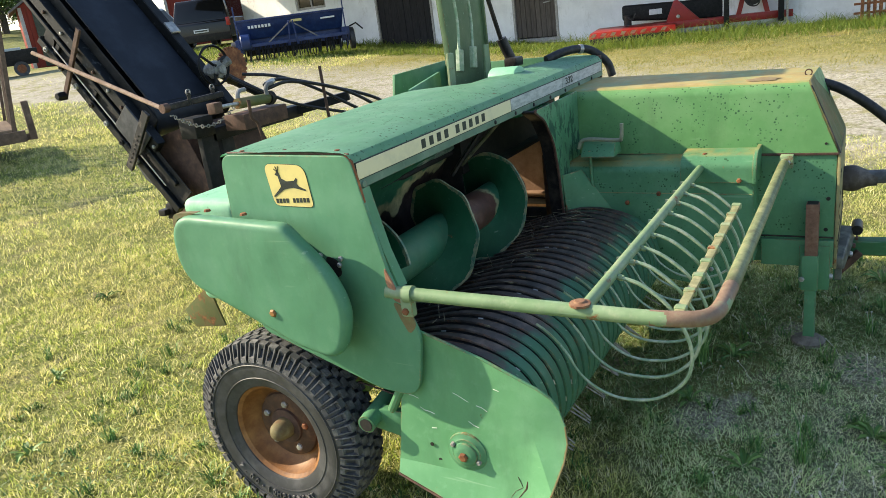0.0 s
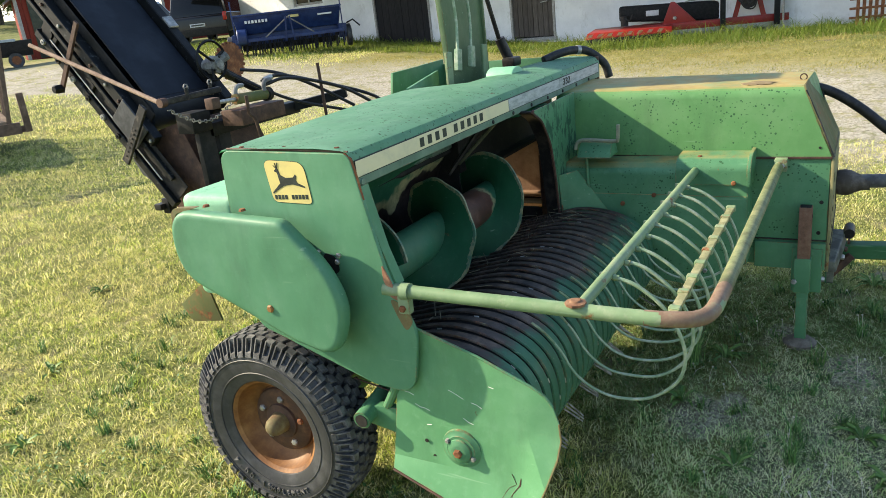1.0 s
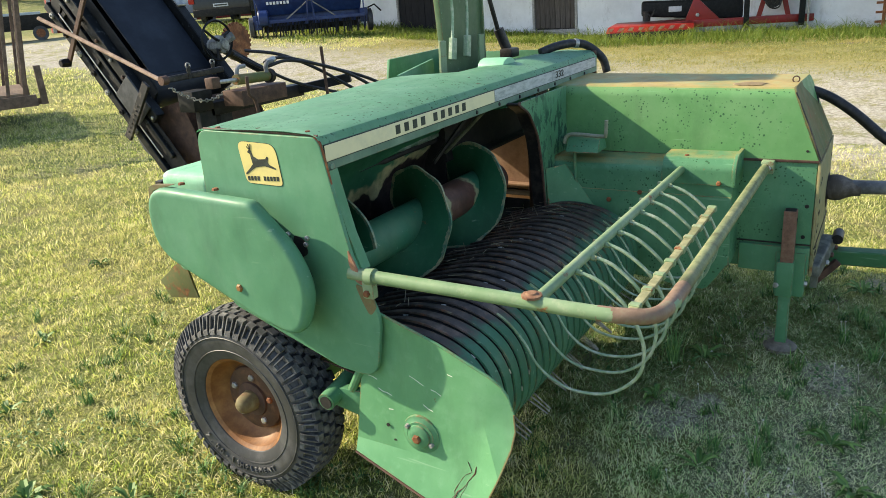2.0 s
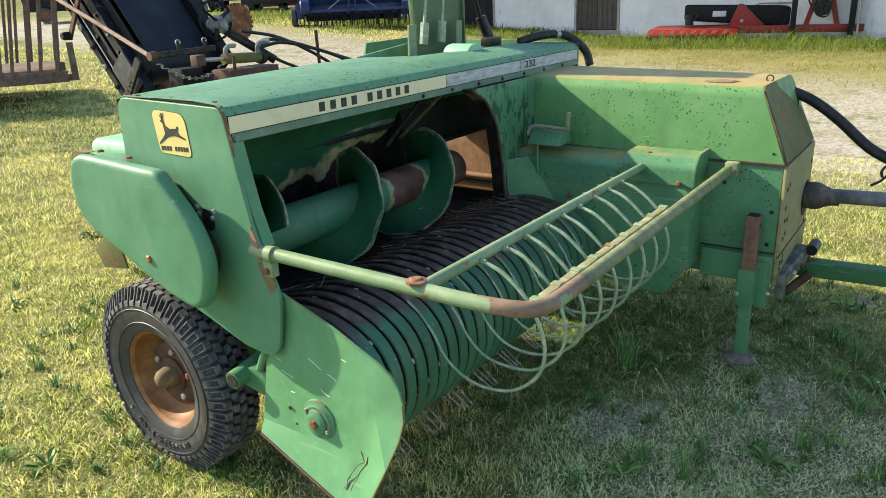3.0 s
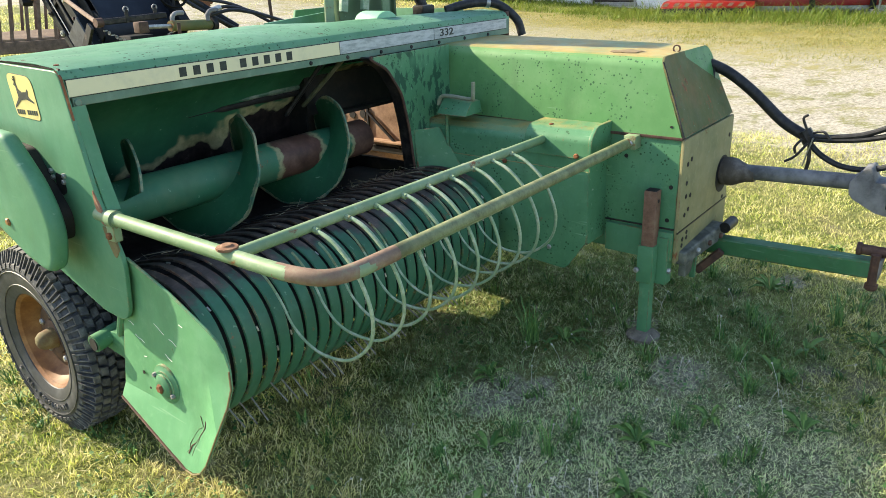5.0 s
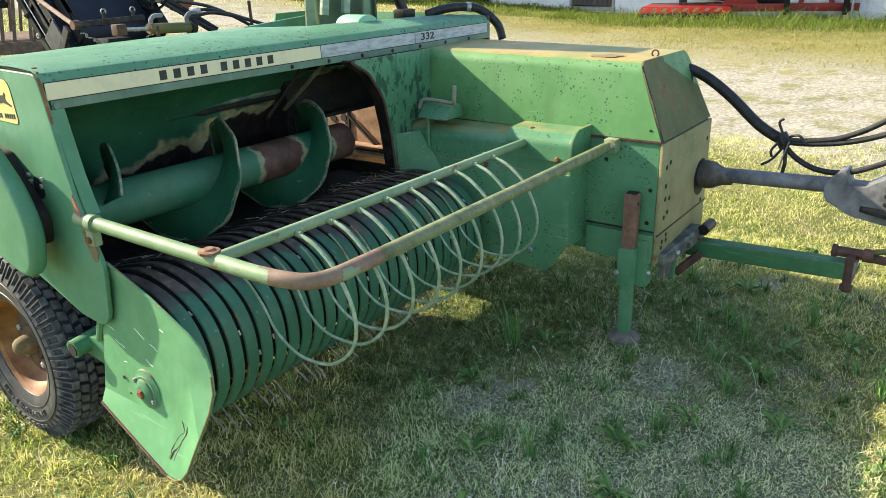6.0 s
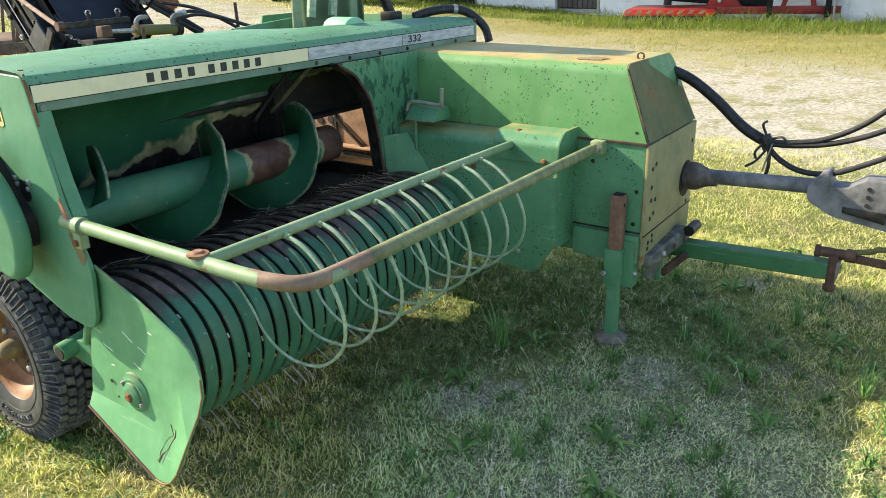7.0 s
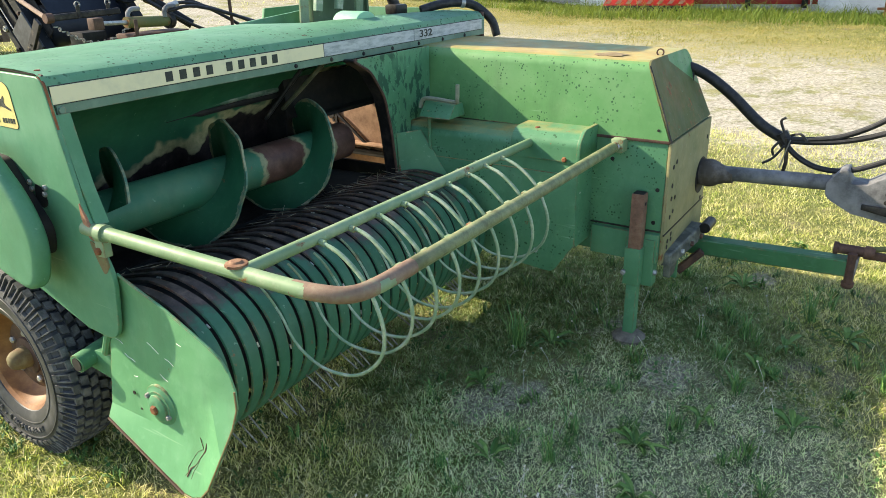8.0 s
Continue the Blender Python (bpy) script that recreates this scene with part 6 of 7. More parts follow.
    for k in range(5):
        part("case_bolt", bolt((1.93 + 0.05 * math.cos(1.26 * k), 2.262, 1.31 + 0.05 * math.sin(1.26 * k)), "y", 0.009, -0.012), dark_steel, e)
    g = part("gear", lathe([(-0.012, 0.115), (0.012, 0.115), (0.012, 0.04), (0.03, 0.04), (0.03, 0)], (2.16, 2.38, 1.31), "y", 30), rust, e, "rusty toothed gear")
    for k in range(24):
        a = 2 * math.pi * k / 24
        tooth = box(-0.010, 0.010, -0.011, 0.011, 0.110, 0.128, 0)
        bmesh.ops.rotate(tooth, cent=(0, 0, 0), matrix=Matrix.Rotation(a, 3, "Y"), verts=tooth.verts)
        bmesh.ops.translate(tooth, vec=(2.16, 2.38, 1.31), verts=tooth.verts)
        part("tooth", tooth, rust, g)
    part("gear_shaft", tube([(1.95, 2.33, 1.30), (2.15, 2.36, 1.20), (2.3, 2.2, 1.05)], 0.03, 10), black_paint, e)
    for pts in ([(1.80, 1.80, 1.20), (1.95, 1.78, 1.22), (2.15, 1.62, 1.16), (2.4, 1.4, 1.05), (2.5, 1.3, 0.9)], [(1.78, 1.76, 1.18), (1.95, 1.70, 1.20), (2.2, 1.5, 1.12), (2.45, 1.35, 0.95)],
                [(1.95, 2.1, 1.27), (2.05, 1.9, 1.24), (2.15, 1.7, 1.15), (2.3, 1.5, 1.0)], [(1.9, 2.15, 1.25), (2.0, 2.0, 1.15), (2.2, 1.9, 1.05), (2.45, 1.6, 0.95)]):
        part("hose", tube([(x, y, z - 0.05 * max(0, x - 1.9) / 0.5) for x, y, z in pts], 0.0105, 8, 5), hose_rubber, e)
    part("fitting", tube([(1.82, 1.80, 1.20), (1.88, 1.79, 1.215)], 0.019, 8), bare_steel, e)
    part("post_rod", tube([(2.12, 1.60, 0.9), (2.11, 1.60, 1.26)], 0.010, 8), rust_brown, e)

    e.location += Vector((0.15, 0.25, 0.0))


elevator()


# ---- slatted trailer ----
def slat_trailer():
    e = thing("slat_trailer", (3.92, 8.1, float(ground_z(3.9, 8.1))), "rusty farm trailer with tall upright slats", "trailer", turn=152.0, local=True)
    old_iron = rusty("old_slat_iron", (0.06, 0.042, 0.032), (0.14, 0.095, 0.07), (0.22, 0.16, 0.12), 0.8, 10)
    wood = plank_wood("bleached_boards", (0.17, 0.12, 0.085), (0.36, 0.27, 0.19))
    base = 0.42
    for y in (0.0, -1.9):
        part("side_beam", box(-0.1, 3.6, y - 0.04, y + 0.04, base - 0.07, base + 0.07, 0.006), old_iron, e)
        part("top_beam", box(-0.26, 3.4, y - 0.03, y + 0.03, base + 1.62, base + 1.68, 0.005), old_iron, e)
        for i in range(22):
            x = 0.03 + 0.16 * i
            part("slat", beam((x + 0.03 * (i % 2), y, base), (x - 0.22, y, base + 1.65), 0.022, 0.042), old_iron, e)
    for i in range(9):
        part("end_slat", beam((0.0, -0.2 - 0.19 * i, base), (-0.22, -0.2 - 0.19 * i, base + 1.65), 0.04, 0.022), old_iron, e)
    for i in range(10):
        part("floor_board", box(0.0, 3.6, -1.86 + 0.186 * i, -1.69 + 0.186 * i, base + 0.07, base + 0.10, 0.004, 1), wood, e)
    part("end_post", box(-0.22, -0.14, -0.05, 0.03, base - 0.06, base + 0.42, 0.006), old_iron, e)
    part("end_rail", box(-0.22, -0.0, -0.04, 0.0, base - 0.06, base + 0.02, 0.005), old_iron, e)
    for x in (1.55,):
        for y in (-0.12, -1.78):
            w = part("wheel", lathe([(-0.09, 0.20), (-0.10, 0.30), (-0.06, 0.36), (0.06, 0.36), (0.10, 0.30), (0.09, 0.20)], (x, y, 0.34), "y", 28, True), rubber, e, "black trailer tyre")
            part("rim", lathe([(-0.06, 0.2), (-0.03, 0.19), (-0.02, 0.1), (-0.02, 0.0)], (x, y, 0.34), "y", 20), rust, w)
    part("axle", tube([(1.55, 0, 0.34), (1.55, -1.9, 0.34)], 0.04, 8), dark_steel, e)
    part("drawbar", beam((0.1, -0.95, base - 0.1), (3.5, -0.95, base - 0.1), 0.1, 0.1), dark_steel, e)


slat_trailer()


# ---- seed drill ----
blue_paint = two_tone("blue_machine_paint", (0.010, 0.027, 0.11), (0.020, 0.050, 0.17), 6, 0.42)
white_bar = two_tone("white_marking", (0.65, 0.66, 0.68), (0.55, 0.56, 0.58), 20, 0.5)


def seed_drill():
    gz = float(ground_z(13.75, 11.7))
    e = thing("seed_drill", (13.75, 11.7, gz), "blue seed drill with a long hopper parked by the barn", "seed drill", turn=-49.5, local=True)
    hop = hexa([(-1.26, -0.10, 0.54), (1.26, -0.10, 0.54), (1.26, 0.15, 0.54), (-1.26, 0.15, 0.54)], [(-1.34, -0.36, 0.98), (1.34, -0.36, 0.98), (1.34, 0.30, 0.98), (-1.34, 0.30, 0.98)], 0.02)
    h = part("hopper", hop, blue_paint, e, "long blue hopper")
    part("lid", box(-1.36, 1.36, -0.39, 0.32, 0.98, 1.02, 0.012), blue_paint, h)
    for i in range(7):
        part("name_bar", box(-1.05 + 0.083 * i, -0.995 + 0.083 * i, -0.355, -0.330, 0.80, 0.87, 0), white_bar, h)
    part("mark", box(0.02, 0.28, -0.36, -0.325, 0.84, 0.90, 0), yellow, h)
    part("mark", box(0.75, 1.1, -0.352, -0.32, 0.82, 0.86, 0), white_bar, h)
    for x in (-1.33, 1.33):
        part("end_post", box(x - 0.015, x + 0.015, -0.40, -0.37, 0.1, 1.35, 0.005), blue_paint, e)
        part("depth_box", box(x - 0.10, x + 0.10, -0.30, 0.10, 0.22, 0.56, 0.02), blue_paint, e)
    part("meter_box", box(-1.24, 1.24, -0.02, 0.12, 0.34, 0.545, 0.01), blue_paint, e, "dark blue metering box under the hopper")
    part("drive_drum", lathe([(-0.12, 0.0), (-0.12, 0.17), (-0.10, 0.19), (0.10, 0.19), (0.12, 0.17), (0.12, 0.0)], (-1.16, -0.42, 0.50), "x", 22), blue_paint, e, "blue round drive guard")
    # dark panel added in place of the shade under the hopper
    part("hose_row", box(-1.20, 1.20, -0.06, 0.06, 0.14, 0.36, 0.02), shadow_steel, e, "dark panel added to fill the shaded gap under the hopper")
    part("beam", box(-1.35, 1.35, -0.5, -0.42, 0.36, 0.44, 0.006), blue_paint, e)
    part("beam", box(-1.35, 1.35, -0.2, -0.12, 0.28, 0.36, 0.006), blue_paint, e)
    for s in (-1, 1):
        part("brace", beam((0.0, -0.62, 0.86), (0.62 * s, -0.48, 0.42), 0.03, 0.03), grey_steel, e)
        part("brace", beam((0.05 * s, -0.64, 0.88), (0.10 * s, -0.52, 0.30), 0.035, 0.035), blue_paint, e)
    rng = random.Random(5)
    for i in range(30):
        x = -1.25 + 0.087 * i + rng.uniform(-0.04, 0.04)
        part("coulter", tube([(x, -0.15, 0.42), (x + 0.01, -0.30, 0.25), (x, -0.34, 0.02)], 0.017, 6), dark_steel, e)
        part("tine", beam((x + 0.05, -0.40, 0.38), (x + rng.uniform(0, 0.08), -0.55, rng.uniform(0.0, 0.16)), 0.018, 0.03), black_paint, e)
    for x in (-1.48, 1.48):
        w = part("wheel", lathe([(-0.06, 0.14), (-0.07, 0.22), (-0.05, 0.27), (0.05, 0.27), (0.07, 0.22), (0.06, 0.14)], (x, -0.1, 0.26), "x", 24, True), rubber, e)
        part("rim", lathe([(-0.05, 0.15), (-0.02, 0.14), (-0.02, 0.0)], (x, -0.1, 0.26), "x", 20), two_tone("red_rim", (0.35, 0.03, 0.02), (0.25, 0.03, 0.02)), w, "red wheel centre")
    part("marker_arm", tube([(1.45, -0.1, 0.55), (1.62, -0.15, 0.62), (1.78, -0.2, 0.45)], 0.02, 8), black_paint, e)


seed_drill()


# ---- cars ----
def car(name, at, turn, colour, label, long, wide, high):
    e = thing(name, at, label, "car", turn=turn, local=True)
    body_paint, n, l, b = material("car_paint", 0.22, 0.0, 0.35)
    l.new(ramp(n, l, noise_tex(n, l, 2, 3), (0.3, colour), (0.8, tuple(0.85 * c + 0.01 for c in colour))), b.inputs["Base Color"])
    b.inputs["Coat Weight"].default_value = 0.15
    hw = wide / 2
    prof = rounded([(0.0, 0.32, 0.08), (0.02, high * 0.56, 0.1), (long * 0.06, high * 0.60, 0.1), (long * 0.70, high * 0.58, 0.2), (long * 0.97, high * 0.50, 0.2), (long, 0.34, 0.1)], 5)
    body = part("body", prism(prof, "x", -hw, hw, 0.05, 3), body_paint, e)
    cabin = hexa([(-hw + 0.03, 0.10, high * 0.56), (hw - 0.03, 0.10, high * 0.56), (hw - 0.03, long * 0.72, high * 0.56), (-hw + 0.03, long * 0.72, high * 0.56)],
                 [(-hw + 0.16, 0.28, high), (hw - 0.16, 0.28, high), (hw - 0.16, long * 0.54, high), (-hw + 0.16, long * 0.54, high)], 0.06, 3)
    part("cabin", cabin, body_paint, e)
    z0, z1 = high * 0.60, high * 0.95
    part("rear_window", hexa([(-hw + 0.14, 0.105, z0), (hw - 0.14, 0.105, z0), (hw - 0.14, 0.15, z0), (-hw + 0.14, 0.15, z0)], [(-hw + 0.22, 0.245, z1), (hw - 0.22, 0.245, z1), (hw - 0.22, 0.30, z1), (-hw + 0.22, 0.30, z1)], 0.01), pane_glass, e)
    for s in (-1, 1):
        part("side_window", hexa([(s * (hw - 0.032), 0.35, z0), (s * (hw - 0.032), long * 0.66, z0), (s * (hw - 0.08), long * 0.66, z0), (s * (hw - 0.08), 0.35, z0)],
                                 [(s * (hw - 0.128), 0.48, z1), (s * (hw - 0.128), long * 0.54, z1), (s * (hw - 0.18), long * 0.54, z1), (s * (hw - 0.18), 0.48, z1)], 0), pane_glass, e)
        part("tail_light", box(s * hw - 0.09, s * hw + 0.09 - (0.08 if s > 0 else -0.0) - (0.0 if s > 0 else 0.0), -0.02, 0.10, high * 0.44, high * 0.60, 0.02), two_tone("red_lens", (0.45, 0.02, 0.015), (0.30, 0.02, 0.015), 8, 0.2), e, "red tail light")
        for y in (long * 0.19, long * 0.80):
            w = part("wheel", lathe([(-0.09, 0.20), (-0.11, 0.28), (-0.08, 0.335), (0.08, 0.335), (0.11, 0.28), (0.09, 0.20)], (s * (hw - 0.09), y, 0.335), "x", 28, True), rubber, e)
            part("alloy", lathe([(s * 0.03, 0.21), (s * 0.095, 0.205), (s * 0.10, 0.19), (s * 0.06, 0.17), (s * 0.06, 0.0)], (s * (hw - 0.09), y, 0.335), "x", 20), shadow_steel, w)
            for k in range(5):
                a = 2 * math.pi * k / 5
                part("spoke", beam((s * (hw - 0.005), y, 0.335), (s * (hw - 0.005), y + 0.19 * math.cos(a), 0.335 + 0.19 * math.sin(a)), 0.02, 0.05), bare_steel, w)
    part("plate", box(-0.24, 0.24, -0.012, 0.02, high * 0.36, high * 0.36 + 0.10, 0.004), white_bar, e)
    part("plate_bar", box(-0.20, 0.20, -0.014, 0.0, high * 0.36 + 0.03, high * 0.36 + 0.07, 0), ink, e)
    part("bumper", box(-hw + 0.02, hw - 0.02, -0.06, 0.08, 0.28, 0.50, 0.03), shadow_steel, e)


car("estate_car", (15.78, 17.0, float(ground_z(15.78, 17.0)) - 0.02), -63.0, (0.004, 0.005, 0.008), "glossy black estate car parked near the barn", 4.6, 1.85, 1.55)
car("hatchback_car", (14.95, 20.3, float(ground_z(14.95, 20.3))), -75.0, (0.62, 0.63, 0.65), "white hatchback parked beside the black car", 4.2, 1.75, 1.45)


# ---- mower by the barn ----
red_paint = two_tone("red_machine_paint", (0.27, 0.015, 0.013), (0.20, 0.014, 0.012), 5, 0.4)


def mower():
    a = Vector((14.10, 4.05, 0))
    gz = float(ground_z(14.3, 2.0))
    e = thing("disc_mower", (14.10, 4.05, gz), "red and black disc mower folded along the barn wall", "mower", turn=-77.5, local=True)
    m = part("cutter_cover", hexa([(0.0, -0.25, 0.15), (1.75, -0.25, 0.15), (1.75, 0.75, 0.15), (0.0, 0.75, 0.15)], [(0.05, -0.15, 0.27), (1.75, -0.15, 0.27), (1.75, 0.70, 0.31), (0.15, 0.70, 0.31)], 0.02), red_paint, e, "flat red cutter cover")
    for i in range(8):
        part("warning_stripe", hexa([(0.05 + 0.2 * i, -0.262, 0.19), (0.14 + 0.2 * i, -0.262, 0.19), (0.14 + 0.2 * i, -0.245, 0.19), (0.05 + 0.2 * i, -0.245, 0.19)], [(0.10 + 0.2 * i, -0.262, 0.255), (0.19 + 0.2 * i, -0.262, 0.255), (0.19 + 0.2 * i, -0.24, 0.255), (0.10 + 0.2 * i, -0.24, 0.255)], 0), two_tone("faded_stripe", (0.36, 0.20, 0.14), (0.26, 0.10, 0.06)) if i == 0 else bpy.data.materials["faded_stripe"], m)
    part("skirt", box(0.02, 1.7, -0.24, -0.22, -0.12, 0.16, 0.004), shadow_steel, e)
    part("skirt", box(0.0, 0.02, -0.24, 0.7, -0.12, 0.16, 0.004), shadow_steel, e)
    part("boom", hexa([(0.66, 0.62, 0.40), (3.0, 0.62, 0.22), (3.0, 0.85, 0.22), (0.66, 0.85, 0.40)], [(0.66, 0.62, 0.72), (3.0, 0.62, 0.64), (3.0, 0.85, 0.64), (0.66, 0.85, 0.72)], 0.07, 3), black_paint, e, "thick black boom")
    part("name_plate", box(1.22, 1.48, 0.605, 0.63, 0.47, 0.58, 0.004), white_bar, e)
    part("motor", lathe([(-0.1, 0.08), (0.1, 0.08), (0.1, 0)], (0.78, 0.5, 0.42), "z", 14), dark_steel, e)
    part("motor_hose", tube([(0.78, 0.45, 0.5), (0.88, 0.4, 0.42), (0.95, 0.42, 0.55)], 0.012, 6, 4), hose_rubber, e)
    part("chassis", box(1.3, 3.95, 0.15, 0.35, 0.16, 0.30, 0.012), red_paint, e, "red main beam")
    part("chassis_foot", box(1.5, 3.9, 0.2, 0.32, 0.06, 0.16, 0.008), bare_steel, e)
    part("fin", hexa([(1.55, 0.2, 0.28), (2.25, 0.2, 0.28), (2.25, 0.3, 0.28), (1.55, 0.3, 0.28)], [(1.72, 0.2, 0.72), (1.80, 0.2, 0.72), (1.80, 0.3, 0.72), (1.72, 0.3, 0.72)], 0.02), red_paint, e, "red upright fin")
    part("fin_bolt", bolt((1.80, 0.2, 0.40), "y", 0.04, -0.03), bare_steel, e)
    for x in (2.72, 3.72):
        part("gantry_post", box(x - 0.05, x + 0.05, 0.0, 0.12, 0.10, 1.0, 0.008), black_paint, e)
        part("gantry_foot", box(x - 0.03, x + 0.03, 0.02, 0.10, -0.08, 0.12, 0.004), bare_steel, e)
    part("gantry_beam", box(2.65, 3.80, 0.0, 0.12, 0.92, 1.04, 0.01), black_paint, e)
    part("rod", tube([(1.85, 0.7, 0.62), (2.1, 0.65, 0.70), (2.7, 0.6, 0.70)], 0.015, 6), bare_steel, e)
    for s in (-1, 1):
        part("headstock_arm", beam((3.22 + 0.28 * s, 0.2, 0.25), (3.22 + 0.10 * s, 0.2, 0.95), 0.05, 0.09), red_paint, e)
    part("pulley", lathe([(-0.05, 0.16), (0.05, 0.16), (0.05, 0.06), (0.07, 0)], (3.20, 0.1, 0.62), "y", 20), dark_steel, e)
    for pts in ([(3.0, 0.0, 0.8), (3.1, -0.05, 0.5), (3.3, -0.05, 0.48), (3.35, 0.0, 0.85)], [(3.1, 0.0, 0.9), (3.2, -0.06, 0.55), (3.42, -0.02, 0.9)], [(2.95, 0.02, 0.75), (3.05, -0.05, 0.6), (3.2, -0.04, 0.85)]):
        part("hose", tube(pts, 0.016, 6, 5), hose_rubber, e)
    part("parking_leg", tube([(3.82, -0.05, -0.12), (3.82, -0.05, 0.72)], 0.02, 8), bare_steel, e)


mower()


# ---- rusty rack, sheds and trees ----
def rusty_rack():
    e = thing("rusty_harrow", (14.0, -0.95, float(ground_z(14, -1))), "stack of rusty harrow frames overgrown by weeds", "harrow", turn=-80.0, local=True)
    for i in range(6):
        part("upright", box(0.10 * i, 0.10 * i + 0.05, 0.02 * i, 0.05 + 0.02 * i, 0.0, 1.5, 0.004), rust, e)
    for j in range(9):
        part("cross_bar", box(-0.1, 0.8, 0.05, 0.09, 0.15 + 0.16 * j, 0.19 + 0.16 * j, 0.004), rust, e)


rusty_rack()


def shed(name, at, turn, wide, deep, high, label, door=False):
    e = thing(name, at, label, "shed", turn=turn, local=True)
    n = round(wide / 0.25)
    for i in range(n):
        part("board", box(wide * i / n + 0.004, wide * (i + 1) / n - 0.004, 0.0, 0.05, 0.0, high, 0.004, 1), red_wood, e)
    part("side_wall", box(0, 0.08, 0.05, deep, 0.0, high, 0.005), red_wood, e)
    part("side_wall", box(wide - 0.08, wide, 0.05, deep, 0.0, high, 0.005), red_wood, e)
    part("back_wall", box(0.08, wide - 0.08, deep - 0.08, deep, 0.0, high, 0.005), red_wood, e)
    if door:
        part("gable", prism([(0.0, high), (wide, high), (wide / 2, high + 1.15)], "y", 0.0, 0.05), red_wood, e)
        for s in (0, 1):
            u, c = (0.0 - 0.3 if s == 0 else wide + 0.3), wide / 2
            part("roof", hexa([(u, -0.3, high - 0.18), (c, -0.3, high + 1.17), (c, deep + 0.2, high + 1.17), (u, deep + 0.2, high - 0.18)], [(u, -0.3, high - 0.10), (c, -0.3, high + 1.25), (c, deep + 0.2, high + 1.25), (u, deep + 0.2, high - 0.10)], 0.0), roof_sheet, e)
    else:
        part("roof", hexa([(-0.3, -0.4, high), (wide + 0.3, -0.4, high), (wide + 0.3, deep + 0.2, high + 0.9), (-0.3, deep + 0.2, high + 0.9)], [(-0.3, -0.4, high + 0.1), (wide + 0.3, -0.4, high + 0.1), (wide + 0.3, deep + 0.2, high + 1.0), (-0.3, deep + 0.2, high + 1.0)], 0.01), roof_sheet, e)
    for x in (0.0, wide - 0.12):
        part("corner_board", box(x, x + 0.12, -0.03, 0.0, 0.0, high, 0.004), pale_trim, e)
    if door:
        d = part("shed_door", box(0.42, wide - 0.42, -0.05, -0.005, 0.15, high - 0.05, 0.005), two_tone("dull_green_door", (0.030, 0.036, 0.026), (0.060, 0.066, 0.046), 5, 0.7), e, "dull green door")
        for j in range(16):
            part("corrugation", tube([(1.0 + 0.085 * j, -0.055, 0.75), (1.0 + 0.085 * j, -0.055, 1.28)], 0.034, 8), two_tone("corrugated_sheet", (0.16, 0.15, 0.11), (0.26, 0.24, 0.18), 4, 0.7) if j == 0 else bpy.data.materials["corrugated_sheet"], d)


shed("garden_shed", (15.1, 24.9, float(ground_z(15.1, 24.9)) - 0.1), -31.0, 3.6, 3.0, 2.2, "small red wooden shed with a dull green door", True)
shed("red_barn", (23.0, 26.5, 0.9), -42.0, 12.0, 7.0, 4.2, "long red boarded barn behind the parked cars")


def leaves(name, dark, pale):
    m, n, l, b = material(name, 0.6, 0.0, 0.3)
    geo = n.new("ShaderNodeNewGeometry")
    l.new(ramp(n, l, geo.outputs["Random Per Island"], (0.1, dark), (0.9, pale)), b.inputs["Base Color"])
    b.inputs["Subsurface Weight"].default_value = 0.0
    return m


bark = two_tone("bark", (0.06, 0.05, 0.04), (0.13, 0.11, 0.09), 14, 0.9, strength=0.6)
tree_leaf = leaves("tree_leaves", (0.030, 0.062, 0.014), (0.10, 0.16, 0.035))


def quads(name, centres, size, mat, rng, squash=1.0, tip=0.0):
    """Many small leaf blades as one mesh."""
    k = len(centres)
    u = rng.normal(size=(k, 3))
    u /= np.linalg.norm(u, axis=1)[:, None]
    w = np.cross(u, rng.normal(size=(k, 3)))
    w /= np.linalg.norm(w, axis=1)[:, None]
    s = (size * rng.uniform(0.6, 1.3, k))[:, None]
    co = np.stack([centres - u * s, centres + w * s * 0.45, centres + u * s, centres - w * s * 0.45], 1).reshape(-1, 3)
    me = bpy.data.meshes.new(name)
    i = np.arange(k)[:, None] * 4 + np.arange(4)
    me.from_pydata(co.tolist(), [], i.tolist())
    me.materials.append(mat)
    return me


def tree(at, high, spread, seed):
    rng = np.random.default_rng(seed)
    e = thing("tree", at, "leafy green tree beyond the yard", "tree", group="far trees", local=True)
    trunk = bmesh.new()
    tube([(0, 0, -0.2), (0.1, 0, high * 0.25), (0.0, 0.1, high * 0.5), (0.1, 0, high * 0.8)], [0.28, 0.2, 0.12, 0.04], 10, 3, trunk)
    ends = []
    for i in range(9):
        a, z = i * 2.4, high * (0.22 + 0.06 * i)
        p = (spread * 0.75 * math.cos(a), spread * 0.75 * math.sin(a), z + high * 0.16)
        tube([(0, 0, z), (p[0] * 0.5, p[1] * 0.5, z + high * 0.10), p], [0.09, 0.05, 0.02], 6, 3, trunk)
        ends.append(p)
    part("trunk", trunk, bark, e)
    pts = []
    for i in range(34):
        c = np.array(ends[i % 9]) + rng.normal(size=3) * (spread * 0.3, spread * 0.3, high * 0.09)
        pts.append(c + rng.normal(size=(210, 3)) * rng.uniform(0.25, 0.55) * np.array((1, 1, 0.75)) * spread * 0.38)
    under(new("crown", quads("crown", np.concatenate(pts), 0.16, tree_leaf, rng)), e)


